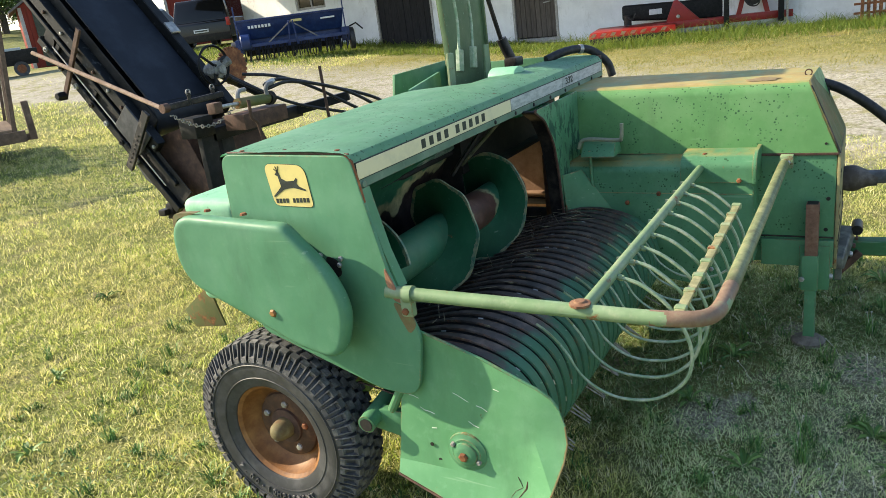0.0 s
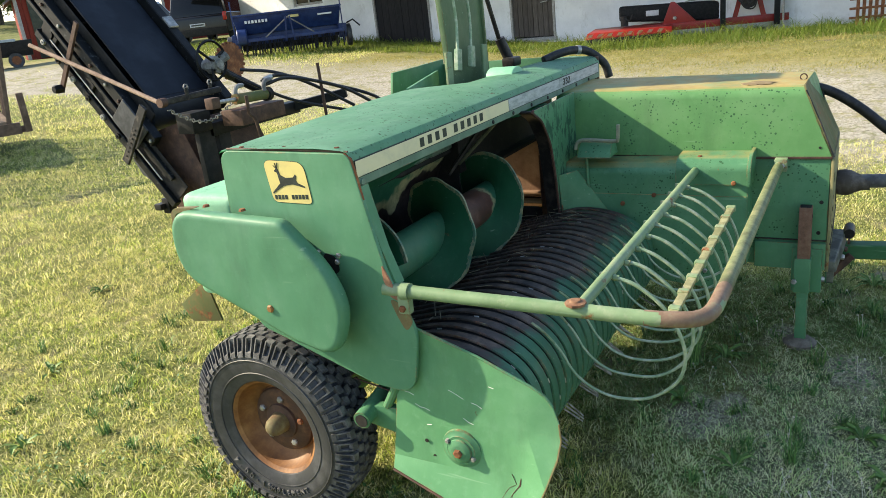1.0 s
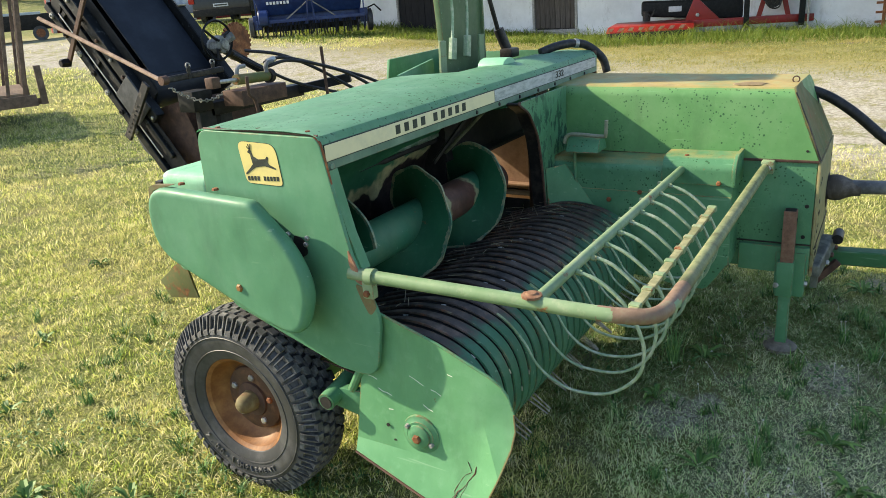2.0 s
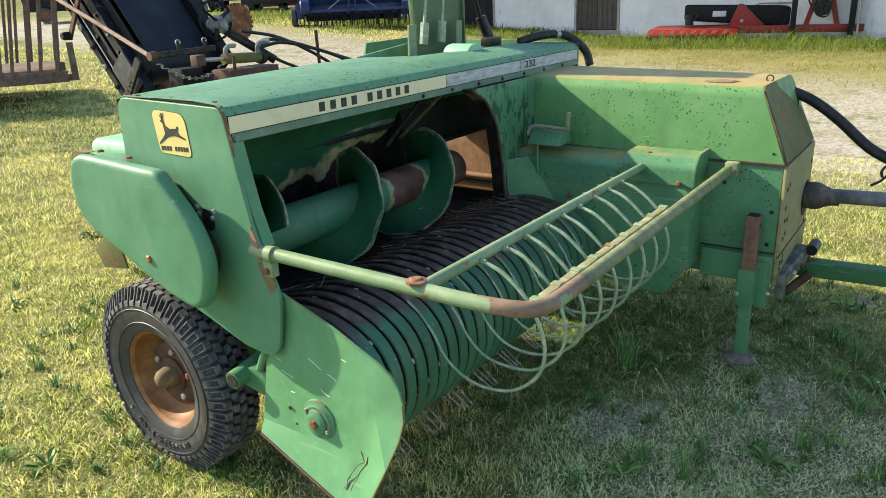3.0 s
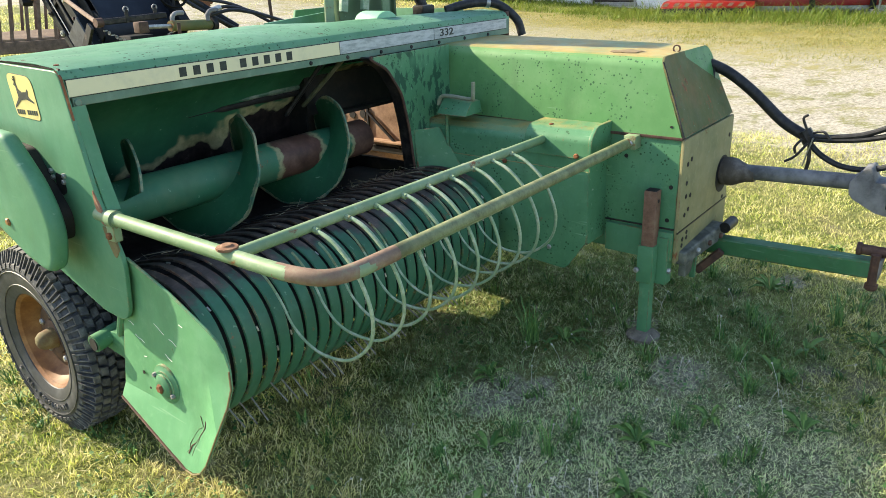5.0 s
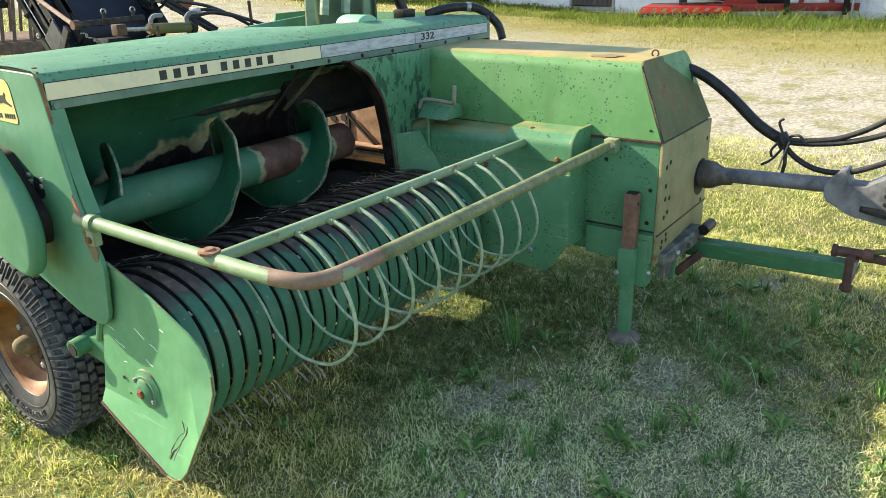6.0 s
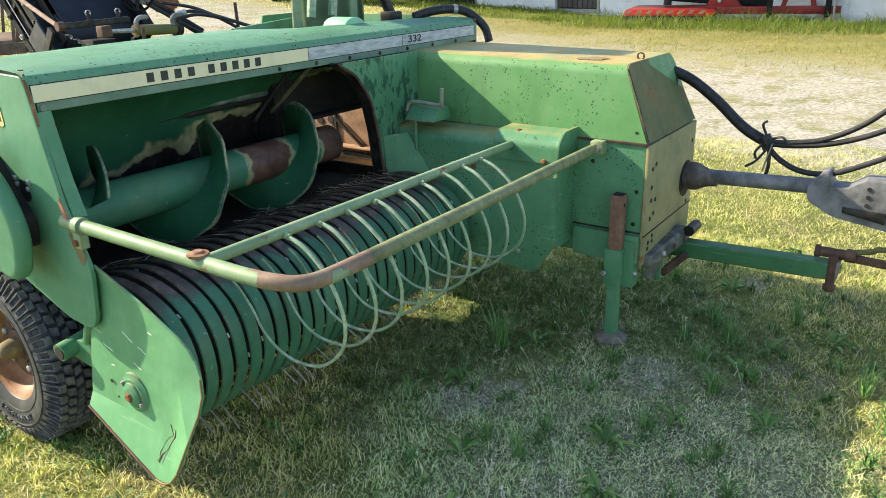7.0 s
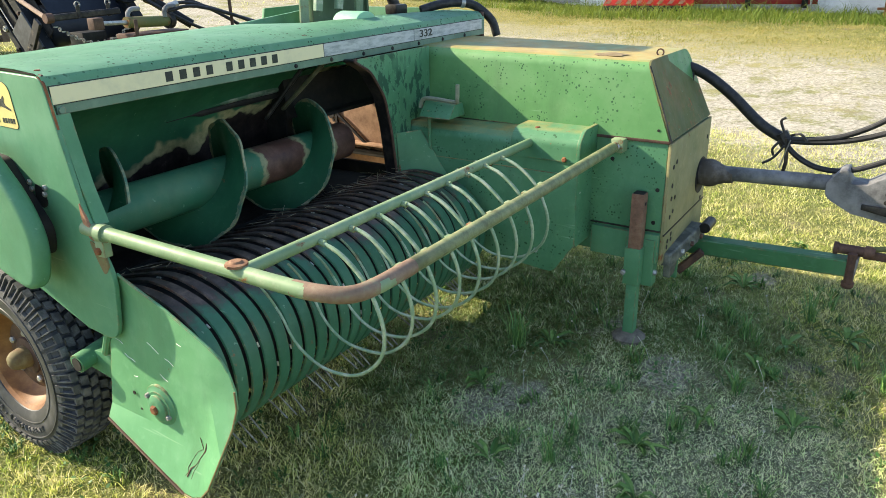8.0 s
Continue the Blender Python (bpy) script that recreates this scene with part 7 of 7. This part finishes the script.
for _i, (_x, _y, _h, _s) in enumerate(((24, 72, 9, 4.2), (30, 74, 8, 4.0), (17, 70, 10, 4.4), (36, 76, 9, 4.0), (11, 72, 8, 4.2), (43, 74, 9, 4.0), (20.5, 76, 11, 4.6), (27, 78, 11, 4.6), (33, 80, 11, 4.6), (14, 77, 11, 4.6), (6, 70, 10, 4.4), (46, 73, 9, 4.6), (50, 76, 10, 4.6), (55, 80, 9, 4.6), (48, 84, 12, 5.0), (36, 60, 7, 3.6), (32.5, 57, 7, 3.4))):
    tree((_x, _y, float(ground_z(_x, _y))), _h, _s, 20 + _i)


def cart():
    gz = float(ground_z(10.9, 19.6))
    e = thing("farm_cart", (10.9, 19.6, gz), "low dark farm cart standing by the shed", "cart", turn=-32.0, local=True)
    part("body", hexa([(-1.3, 0, 0.30), (0.85, 0, 0.30), (0.85, 1.0, 0.30), (-1.3, 1.0, 0.30)], [(-1.35, -0.05, 0.72), (0.9, -0.05, 0.72), (0.9, 1.05, 0.72), (-1.35, 1.05, 0.72)], 0.02), black_paint, e)
    part("rim", box(-1.4, 0.5, -0.09, -0.04, 0.70, 0.77, 0.01), two_tone("pale_blue_rim", (0.30, 0.36, 0.40), (0.42, 0.46, 0.48), 6, 0.6), e, "pale blue-grey rim")
    for x in (-0.8, 0.4):
        w = part("wheel", lathe([(-0.05, 0.12), (-0.06, 0.2), (0.06, 0.2), (0.05, 0.12)], (x, -0.05, 0.20), "y", 20, True), rubber, e)
        part("rim_disc", lathe([(-0.03, 0.13), (-0.02, 0.0)], (x, -0.05, 0.20), "y", 14), rust, w)


cart()
# ---- grass ----
def grass_material(name, stops, straw, trodden=0.0):
    """Blades in clumps of one shade, dry ones among them, paler where people walk and to offset the shade there."""
    m, n, l, b = material(name, 0.6, 0.0, 0.25)
    geo = n.new("ShaderNodeNewGeometry")
    clump = noise_tex(n, l, 13, 2, 0.5)
    small = noise_tex(n, l, 42, 2, 0.5)
    k = calc(n, l, "ADD", calc(n, l, "MULTIPLY", geo.outputs["Random Per Island"], 0.42), calc(n, l, "MULTIPLY", calc(n, l, "SUBTRACT", clump, 0.24), 1.10))
    k = calc(n, l, "ADD", k, calc(n, l, "MULTIPLY", calc(n, l, "SUBTRACT", small, 0.46), 1.3))
    c = ramp(n, l, k, *stops)
    c = mix(n, l, ramp(n, l, noise_tex(n, l, 1.1, 6, 0.75), (0.42, 0.0), (0.60, 0.55)), c, straw)
    if trodden:
        xyz = n.new("ShaderNodeSeparateXYZ")
        l.new(coord(n), xyz.inputs[0])
        px = calc(n, l, "MULTIPLY", calc(n, l, "SUBTRACT", xyz.outputs[0], 0.76), 1.35)
        py = calc(n, l, "MULTIPLY", calc(n, l, "SUBTRACT", xyz.outputs[1], -1.32), 1.15)
        away = calc(n, l, "ADD", calc(n, l, "ADD", calc(n, l, "MULTIPLY", px, px), calc(n, l, "MULTIPLY", py, py)), calc(n, l, "MULTIPLY", calc(n, l, "SUBTRACT", noise_tex(n, l, 5, 5, 0.7), 0.5), 1.6))
        # dry tones brightened past straw to lift the shade before the machine
        dry = ramp(n, l, k, (0.06, (0.08, 0.19, 0.05)), (0.22, (0.42, 0.62, 0.25)), (0.44, (0.72, 0.85, 0.43)), (0.70, (0.93, 0.92, 0.58)))
        # unmown, lush and blue-green close to the machine, darkened further for its shade
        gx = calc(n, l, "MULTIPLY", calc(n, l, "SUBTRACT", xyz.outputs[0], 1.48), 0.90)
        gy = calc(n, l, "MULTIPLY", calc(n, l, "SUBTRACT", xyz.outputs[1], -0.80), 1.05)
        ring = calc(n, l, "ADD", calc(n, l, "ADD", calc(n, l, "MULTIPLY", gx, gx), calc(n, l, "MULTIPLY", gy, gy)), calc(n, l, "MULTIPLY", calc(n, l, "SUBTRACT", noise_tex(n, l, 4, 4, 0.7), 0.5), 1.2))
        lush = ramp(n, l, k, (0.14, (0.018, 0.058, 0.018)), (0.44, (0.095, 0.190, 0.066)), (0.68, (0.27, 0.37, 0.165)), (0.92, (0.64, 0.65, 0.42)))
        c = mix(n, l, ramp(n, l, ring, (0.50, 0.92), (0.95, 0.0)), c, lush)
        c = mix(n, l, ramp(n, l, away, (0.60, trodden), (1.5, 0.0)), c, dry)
    l.new(c, b.inputs["Base Color"])
    tr = n.new("ShaderNodeBsdfTranslucent")
    # light that comes through a blade is yellower than what it throws back
    l.new(mix(n, l, 0.20, c, (0.62, 0.66, 0.10)), tr.inputs["Color"])
    ms = n.new("ShaderNodeMixShader")
    ms.inputs[0].default_value = 0.42
    l.new(b.outputs[0], ms.inputs[1])
    l.new(tr.outputs[0], ms.inputs[2])
    l.new(ms.outputs[0], n["Material Output"].inputs["Surface"])
    return m


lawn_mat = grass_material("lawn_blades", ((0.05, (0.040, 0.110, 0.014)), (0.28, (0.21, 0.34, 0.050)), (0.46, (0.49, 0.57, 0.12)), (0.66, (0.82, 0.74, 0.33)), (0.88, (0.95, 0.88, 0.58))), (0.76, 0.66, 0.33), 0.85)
verge_mat = grass_material("verge_blades", ((0.1, (0.035, 0.085, 0.012)), (0.6, (0.11, 0.19, 0.028)), (0.85, (0.20, 0.25, 0.06)), (1.1, (0.50, 0.46, 0.22))), (0.13, 0.18, 0.035))


def clear_of_track(x, y):
    """How densely grass grows: thin on the track and where the lawn is trodden."""
    d = x - 0.33 * y + 0.5 * np.sin(0.9 * y) + 0.35 * np.sin(2.3 * x + 1.1 * y)
    bend = 0.36 * np.clip(y - 7.0, 0, None)
    k = 1 - 0.97 * step((d + bend - 4.6) / 1.2) * (1 - step((d + bend - 8.8) / 2.0))
    patch = 0.5 + 0.5 * np.sin(2.1 * x + 1.3 * np.sin(1.7 * y)) * np.sin(1.9 * y + 1.1 * np.sin(2.3 * x))
    bare = 0
    for cx, cy, r in BARE:
        bare = bare + np.exp(-(((x - cx) / r) ** 2 + ((y - cy) * 1.5 / r) ** 2) * 1.2)
    return k * (0.55 + 0.45 * patch) * (1 - np.clip(bare, 0, 0.85))


def growth(x, y):
    """How tall it stands: rank beside and under the machine, short where trodden."""
    near = np.exp(-((np.clip(np.abs(x - 1.15) - 0.75, 0, 9) / 0.22) ** 2 + ((y + 0.45) / 0.42) ** 2))
    worn = np.exp(-(((x - 1.1) * 1.0) ** 2 + ((y + 1.45) * 1.5) ** 2) / 0.6)
    return (1 + 0.35 * near) * (1 - 0.35 * worn)


def blades(name, regions, mat, seed, label):
    rng = np.random.default_rng(seed)
    allco = []
    for x0, x1, y0, y1, per, high, wide in regions:
        k = int((x1 - x0) * (y1 - y0) * per)
        # most blades stand in small tufts, the rest between them
        tufts = max(1, k // 26)
        tx, ty, th, tb = rng.uniform(x0, x1, tufts), rng.uniform(y0, y1, tufts), rng.uniform(0.6, 1.7, tufts) ** 1.3, rng.uniform(0, 2 * np.pi, tufts)
        own = rng.integers(0, tufts, k)
        spread = 0.55 * np.sqrt(26 / per)
        x, y = tx[own] + rng.normal(size=k) * spread, ty[own] + rng.normal(size=k) * spread
        loose = rng.uniform(size=k) < 0.35
        x[loose], y[loose] = rng.uniform(x0, x1, loose.sum()), rng.uniform(y0, y1, loose.sum())
        tall = np.where(loose, 0.8, th[own])
        keep = rng.uniform(size=k) < clear_of_track(x, y)
        x, y, tall, turn = x[keep], y[keep], tall[keep], tb[own][keep]
        k = len(x)
        base = np.stack([x, y, ground_z(x, y) - 0.004], 1)
        a = rng.uniform(0, 2 * np.pi, k)
        side = np.stack([np.cos(a), np.sin(a), np.zeros(k)], 1) * (wide * rng.uniform(0.55, 1.35, k))[:, None]
        b = turn + rng.normal(size=k) * 1.1
        h = high * rng.uniform(0.45, 1.3, k) * tall * growth(x, y)
        lean = np.stack([np.cos(b), np.sin(b), np.zeros(k)], 1) * (h * rng.uniform(0.25, 1.5, k))[:, None]
        up = np.stack([np.zeros(k), np.zeros(k), h], 1)
        mid = base + up * 0.62 + lean * 0.35
        allco.append(np.stack([base - side, base + side, mid + side * 0.8, mid - side * 0.8, base + up * 0.95 + lean], 1).reshape(-1, 3))
    co = np.concatenate(allco)
    k = len(co) // 5
    i = np.arange(k)[:, None] * 5
    loops = np.concatenate([i + np.array((0, 1, 2, 3)), i + np.array((3, 2, 4))], 1).ravel()
    starts = (np.arange(k)[:, None] * 7 + np.array((0, 4))).ravel()
    return raw_mesh(name, co, loops, starts, mat, label, "grass")


def raw_mesh(name, co, loops, starts, mat, label, category):
    me = bpy.data.meshes.new(name)
    me.vertices.add(len(co))
    me.vertices.foreach_set("co", co.ravel())
    me.loops.add(len(loops))
    me.loops.foreach_set("vertex_index", loops.astype(np.int32))
    me.polygons.add(len(starts))
    me.polygons.foreach_set("loop_start", starts.astype(np.int32))
    me.update(calc_edges=True)
    me.validate()
    me.materials.append(mat)
    return tagged(new(name, me), label, category, kind="stuff")


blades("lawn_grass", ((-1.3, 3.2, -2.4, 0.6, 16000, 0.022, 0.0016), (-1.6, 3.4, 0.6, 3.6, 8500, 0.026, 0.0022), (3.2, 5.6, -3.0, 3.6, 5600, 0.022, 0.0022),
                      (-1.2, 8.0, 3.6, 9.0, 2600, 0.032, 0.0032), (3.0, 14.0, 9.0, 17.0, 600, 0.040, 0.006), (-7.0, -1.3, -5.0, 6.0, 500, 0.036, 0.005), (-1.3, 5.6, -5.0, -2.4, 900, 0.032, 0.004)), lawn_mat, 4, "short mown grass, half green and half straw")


def sward():
    """The dense short undergrowth between the longer blades: one slip of leaf each, lying every way."""
    rng = np.random.default_rng(9)
    allco = []
    for x0, x1, y0, y1, per, size in ((-1.2, 3.2, -2.3, 0.3, 20000, 0.012), (-1.2, 2.6, 0.3, 2.6, 11000, 0.015), (0.0, 4.4, 2.6, 5.2, 6000, 0.021), (2.6, 5.0, -2.4, 2.6, 6000, 0.019)):
        k = int((x1 - x0) * (y1 - y0) * per)
        x, y = rng.uniform(x0, x1, k), rng.uniform(y0, y1, k)
        keep = rng.uniform(size=k) < 0.25 + 0.75 * clear_of_track(x, y)
        x, y = x[keep], y[keep]
        k = len(x)
        a = rng.uniform(0, 2 * np.pi, k)
        half = size * rng.uniform(0.5, 1.5, k)
        rise = rng.uniform(-0.1, 0.9, k) * half
        c = np.stack([x, y, ground_z(x, y) + rng.uniform(0.001, 0.005, k)], 1)
        way = np.stack([np.cos(a) * half, np.sin(a) * half, rise], 1)
        side = np.stack([-np.sin(a), np.cos(a), rng.normal(size=k) * 0.6], 1) * (0.10 * size * rng.uniform(0.6, 1.3, k))[:, None]
        allco.append(np.stack([c - side, c + side, c + way], 1).reshape(-1, 3))
    co = np.concatenate(allco)
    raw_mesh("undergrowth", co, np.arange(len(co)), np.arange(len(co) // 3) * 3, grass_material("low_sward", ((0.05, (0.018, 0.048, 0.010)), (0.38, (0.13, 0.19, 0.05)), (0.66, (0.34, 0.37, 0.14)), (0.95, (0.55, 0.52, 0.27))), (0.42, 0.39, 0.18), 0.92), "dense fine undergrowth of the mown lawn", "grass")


sward()
yard_mat = grass_material("yard_blades", ((0.1, (0.07, 0.12, 0.022)), (0.45, (0.24, 0.25, 0.07)), (0.75, (0.42, 0.36, 0.15)), (0.95, (0.52, 0.45, 0.24))), (0.36, 0.30, 0.12))
blades("yard_grass", ((8.0, 13.2, -3.5, 9.0, 1700, 0.024, 0.004),), yard_mat, 5, "trodden half-dry grass beyond the gravel track")
blades("verge_grass", ((12.7, 14.0, -2.5, 4.8, 420, 0.17, 0.006), (13.5, 14.8, -2.5, 6.0, 900, 0.10, 0.006), (13.6, 16.0, 6.0, 12.5, 500, 0.09, 0.007), (12.9, 13.8, -2.5, 6.0, 300, 0.09, 0.007), (12.0, 17.0, 10.0, 17.0, 160, 0.12, 0.009)), verge_mat, 6, "tall unmown grass along the barn")


def thatch():
    """Cut dry stalks lying flat on the lawn, past counting."""
    rng = np.random.default_rng(71)
    k = 22000
    x, y = rng.uniform(-1.2, 3.0, k), rng.uniform(-2.3, 1.4, k)
    x[:9000], y[:9000] = rng.uniform(0.0, 1.6, 9000), rng.uniform(-1.8, -0.85, 9000)
    a, half = rng.uniform(0, 2 * np.pi, k), rng.uniform(0.003, 0.009, k)
    d = np.stack([np.cos(a) * half, np.sin(a) * half, rng.normal(size=k) * 0.003], 1)
    side = np.stack([-np.sin(a), np.cos(a), np.zeros(k)], 1) * rng.uniform(0.0005, 0.0012, k)[:, None]
    c = np.stack([x, y, ground_z(x, y) + rng.uniform(0.006, 0.018, k) * growth(x, y)], 1)
    co = np.stack([c - d - side, c - d + side, c + d + side, c + d - side], 1).reshape(-1, 3)
    raw_mesh("thatch", co, np.arange(4 * k), np.arange(k) * 4, leaves("dry_stalks", (0.22, 0.25, 0.11), (0.62, 0.58, 0.36)), "dry cut stalks scattered over the lawn", "straw")


def coarse_grass():
    """Broad dark-green blades in loose tufts, standing over the fine mown grass."""
    rng = np.random.default_rng(72)
    tufts = 420
    tx, ty = rng.uniform(-1.2, 3.0, tufts), rng.uniform(-2.2, 2.2, tufts)
    k = tufts * 24
    own = np.repeat(np.arange(tufts), 24)
    b = rng.uniform(0, 2 * np.pi, k)
    x, y = tx[own] + rng.normal(size=k) * 0.012, ty[own] + rng.normal(size=k) * 0.012
    h = rng.uniform(0.02, 0.065, k) * rng.uniform(0.6, 1.3, tufts)[own]
    base = np.stack([x, y, ground_z(x, y) - 0.003], 1)
    out = np.stack([np.cos(b), np.sin(b), np.zeros(k)], 1)
    side = np.stack([-np.sin(b), np.cos(b), np.zeros(k)], 1) * rng.uniform(0.0012, 0.0028, k)[:, None]
    up = np.stack([np.zeros(k), np.zeros(k), h], 1)
    reach = out * (h * rng.uniform(0.4, 1.3, k))[:, None]
    mid = base + up * 0.75 + reach * 0.4
    co = np.stack([base - side, base + side, mid + side, mid - side, base + up * 0.9 + reach], 1).reshape(-1, 3)
    i = np.arange(k)[:, None] * 5
    loops = np.concatenate([i + np.array((0, 1, 2, 3)), i + np.array((3, 2, 4))], 1).ravel()
    starts = (np.arange(k)[:, None] * 7 + np.array((0, 4))).ravel()
    raw_mesh("coarse_grass", co, loops, starts, leaves("coarse_blades", (0.028, 0.085, 0.018), (0.15, 0.27, 0.06)), "broad dark green grass blades in loose tufts", "grass")


thatch()
coarse_grass()


def clover():
    """Small broad leaves lying flat among the grass, in patches, past counting."""
    rng = np.random.default_rng(61)
    k = 30000
    x, y = rng.uniform(-1.2, 3.0, k), rng.uniform(-2.3, 1.6, k)
    patch = np.sin(5.1 * x + 1.9 * np.sin(3.7 * y)) * np.sin(4.3 * y + 1.7 * np.sin(4.9 * x)) + 0.5 * np.sin(11 * x + 2) * np.sin(12 * y)
    keep = rng.uniform(size=k) < np.clip(patch * 0.9 - 0.05, 0.02, 1)
    x, y = x[keep], y[keep]
    k = len(x)
    c = np.stack([x, y, ground_z(x, y) + rng.uniform(0.006, 0.030, k) * growth(x, y)], 1)
    a = rng.uniform(0, 2 * np.pi, k)
    tip = rng.normal(size=(k, 2)) * 0.35
    r = rng.uniform(0.003, 0.0065, k)
    ring = []
    for j in range(6):
        q = a + j * np.pi / 3
        f = r * (1.0 if j % 3 else 1.35)
        dx, dy = f * np.cos(q), f * np.sin(q)
        ring.append(c + np.stack([dx, dy, dx * tip[:, 0] + dy * tip[:, 1]], 1))
    co = np.stack(ring, 1).reshape(-1, 3)
    loops = np.arange(k * 6)
    raw_mesh("clover", co, loops, np.arange(k) * 6, leaves("clover_leaves", (0.035, 0.10, 0.022), (0.13, 0.23, 0.07)), "small round clover leaves among the grass", "clover")


clover()


def weeds():
    """Dandelion-like tufts with broad leaves, each a plant of its own."""
    rng = np.random.default_rng(11)
    mat = leaves("weed_leaves", (0.05, 0.12, 0.022), (0.15, 0.25, 0.06))
    spots = ((1.19, -1.36), (0.66, -0.86), (0.95, -1.22), (0.40, -0.98), (1.62, -1.45), (1.02, -0.62), (1.40, -0.72), (1.86, -1.50), (1.30, -1.62), (0.72, -1.30), (2.3, -1.25), (2.05, -1.70), (-0.45, 1.1), (-0.15, 1.75), (0.35, 2.3), (-0.3, 0.75), (1.25, 3.1), (2.5, -0.4), (3.0, -1.4))
    for x, y in spots:
        bm = bmesh.new()
        z = float(ground_z(x, y))
        for k in range(int(rng.integers(8, 15))):
            a, r, w = rng.uniform(0, 6.28), rng.uniform(0.05, 0.11), rng.uniform(0.006, 0.012)
            c, s = math.cos(a), math.sin(a)
            h = rng.uniform(0.015, 0.05)
            pts = [(0, 0.0), (0.35, h * 0.8), (0.7, h), (1.0, h * 0.6)]
            rows = []
            for j, (f, hh) in enumerate(pts):
                ww = w * (0.0, 1.0, 0.9, 0.1)[j]
                rows.append([bm.verts.new((x + c * r * f - s * ww * q, y + s * r * f + c * ww * q, z + hh + 0.004 * abs(q))) for q in ((-1, 0, 1) if j else (0, 0, 0))])
            for p, q in zip(rows, rows[1:]):
                for i in range(2):
                    bm.faces.new((p[i], p[i + 1], q[i + 1], q[i]))
        bmesh.ops.remove_doubles(bm, verts=bm.verts, dist=0.0005)
        solid("weed", bm, mat, "low broad-leaved green weed growing in the lawn", "weed", group="weeds in the lawn")


weeds()


def seed_heads():
    """Thin stalks with small pale heads, past counting."""
    rng = np.random.default_rng(15)
    bm = bmesh.new()
    for i in range(120):
        x, y = (rng.uniform(0.25, 2.1), rng.uniform(-1.75, -0.55)) if i < 60 else (0.42 + 0.13 * rng.normal(), -1.12 + 0.12 * rng.normal())
        z, h = float(ground_z(x, y)), rng.uniform(0.03, 0.10)
        dx, dy = rng.normal(size=2) * 0.03
        tube([(x, y, z), (x + dx * 0.4, y + dy * 0.4, z + h * 0.6), (x + dx, y + dy, z + h)], 0.0009, 4, 0, bm)
        if rng.uniform() < 0.75:
            lathe([(-0.004, 0.0), (-0.002, 0.004), (0.002, 0.004), (0.004, 0.0)], (x + dx, y + dy, z + h), "z", 5, False, bm)
    solid("seed_heads", bm, two_tone("pale_seed", (0.42, 0.40, 0.30), (0.58, 0.56, 0.48), 30, 0.8), "pale seed heads on thin stalks in the shaded grass", "grass", "stuff")


seed_heads()


tuft_mat = leaves("tuft_blades", (0.05, 0.15, 0.035), (0.20, 0.34, 0.10))


def tall_weed(x, y, high, seed):
    rng = np.random.default_rng(seed)
    z = float(ground_z(x, y))
    bm = bmesh.new()
    for k in range(46):
        a = rng.uniform(0, 6.28)
        h = high * rng.uniform(0.25, 1.0)
        d = h * rng.uniform(0.25, 1.1)
        w = rng.uniform(0.0010, 0.0024)
        ox, oy = rng.normal(size=2) * 0.012
        c, n = math.cos(a), math.sin(a)
        rows = []
        for f, up, out in ((0, 0, 0), (0.4, 0.55, 0.18), (0.75, 0.92, 0.55), (1.0, 0.90, 1.0)):
            q = Vector((x + ox + c * d * out, y + oy + n * d * out, z - 0.004 + h * up))
            e = Vector((-n, c, 0)) * w * (1.0, 1.0, 0.7, 0.08)[(0, 0.4, 0.75, 1.0).index(f)]
            rows.append((bm.verts.new(q - e), bm.verts.new(q + e)))
        for p, q in zip(rows, rows[1:]):
            bm.faces.new((p[0], p[1], q[1], q[0]))
    solid("grass_tuft", bm, tuft_mat, "taller green grass tuft standing in the lawn", "grass", group="grass tufts")


for _i, (_x, _y, _h) in enumerate(((1.10, -1.30, 0.10), (1.42, -1.42, 0.11), (0.92, -1.02, 0.08), (1.75, -1.20, 0.09), (0.55, -0.75, 0.07), (0.30, -0.95, 0.06), (2.0, -1.25, 0.10), (1.20, -1.05, 0.06), (-0.35, 0.95, 0.06), (0.05, 1.5, 0.07), (-0.1, 2.1, 0.07), (0.5, 2.6, 0.08), (1.33, -0.61, 0.22), (1.36, -0.59, 0.15), (1.62, -1.31, 0.10), (1.60, -1.50, 0.08), (0.77, -0.88, 0.09), (2.15, -1.55, 0.15), (1.85, -1.35, 0.13), (0.75, -1.02, 0.14), (1.72, -1.86, 0.16), (1.45, -1.95, 0.14), (2.3, -1.0, 0.12))):
    tall_weed(_x, _y, _h, 40 + _i)


def straw():
    """Loose straw lying on the pickup and in the trough."""
    rng = np.random.default_rng(33)
    bm = bmesh.new()
    for _ in range(60):
        x, y = rng.uniform(0.1, 1.38), rng.uniform(-0.22, 0.12)
        if rng.uniform() < 0.5:
            x = rng.uniform(0.95, 1.38)
        z = (0.662 if y < -0.1 else 0.662 + (y + 0.1) * -0.29) + rng.uniform(0.002, 0.010)
        a, h = rng.uniform(0, 6.28), rng.uniform(0.012, 0.045)
        d = Vector((math.cos(a) * h, math.sin(a) * h, rng.uniform(-0.2, 0.25) * h))
        p = Vector((x, y, z))
        tube([p - d, p + d], 0.0009, 4, 0, bm)
    solid("straw", bm, two_tone("old_straw", (0.20, 0.17, 0.11), (0.36, 0.32, 0.22), 30, 0.8), "loose grey straw lying on the pickup bands", "straw", "stuff")


straw()
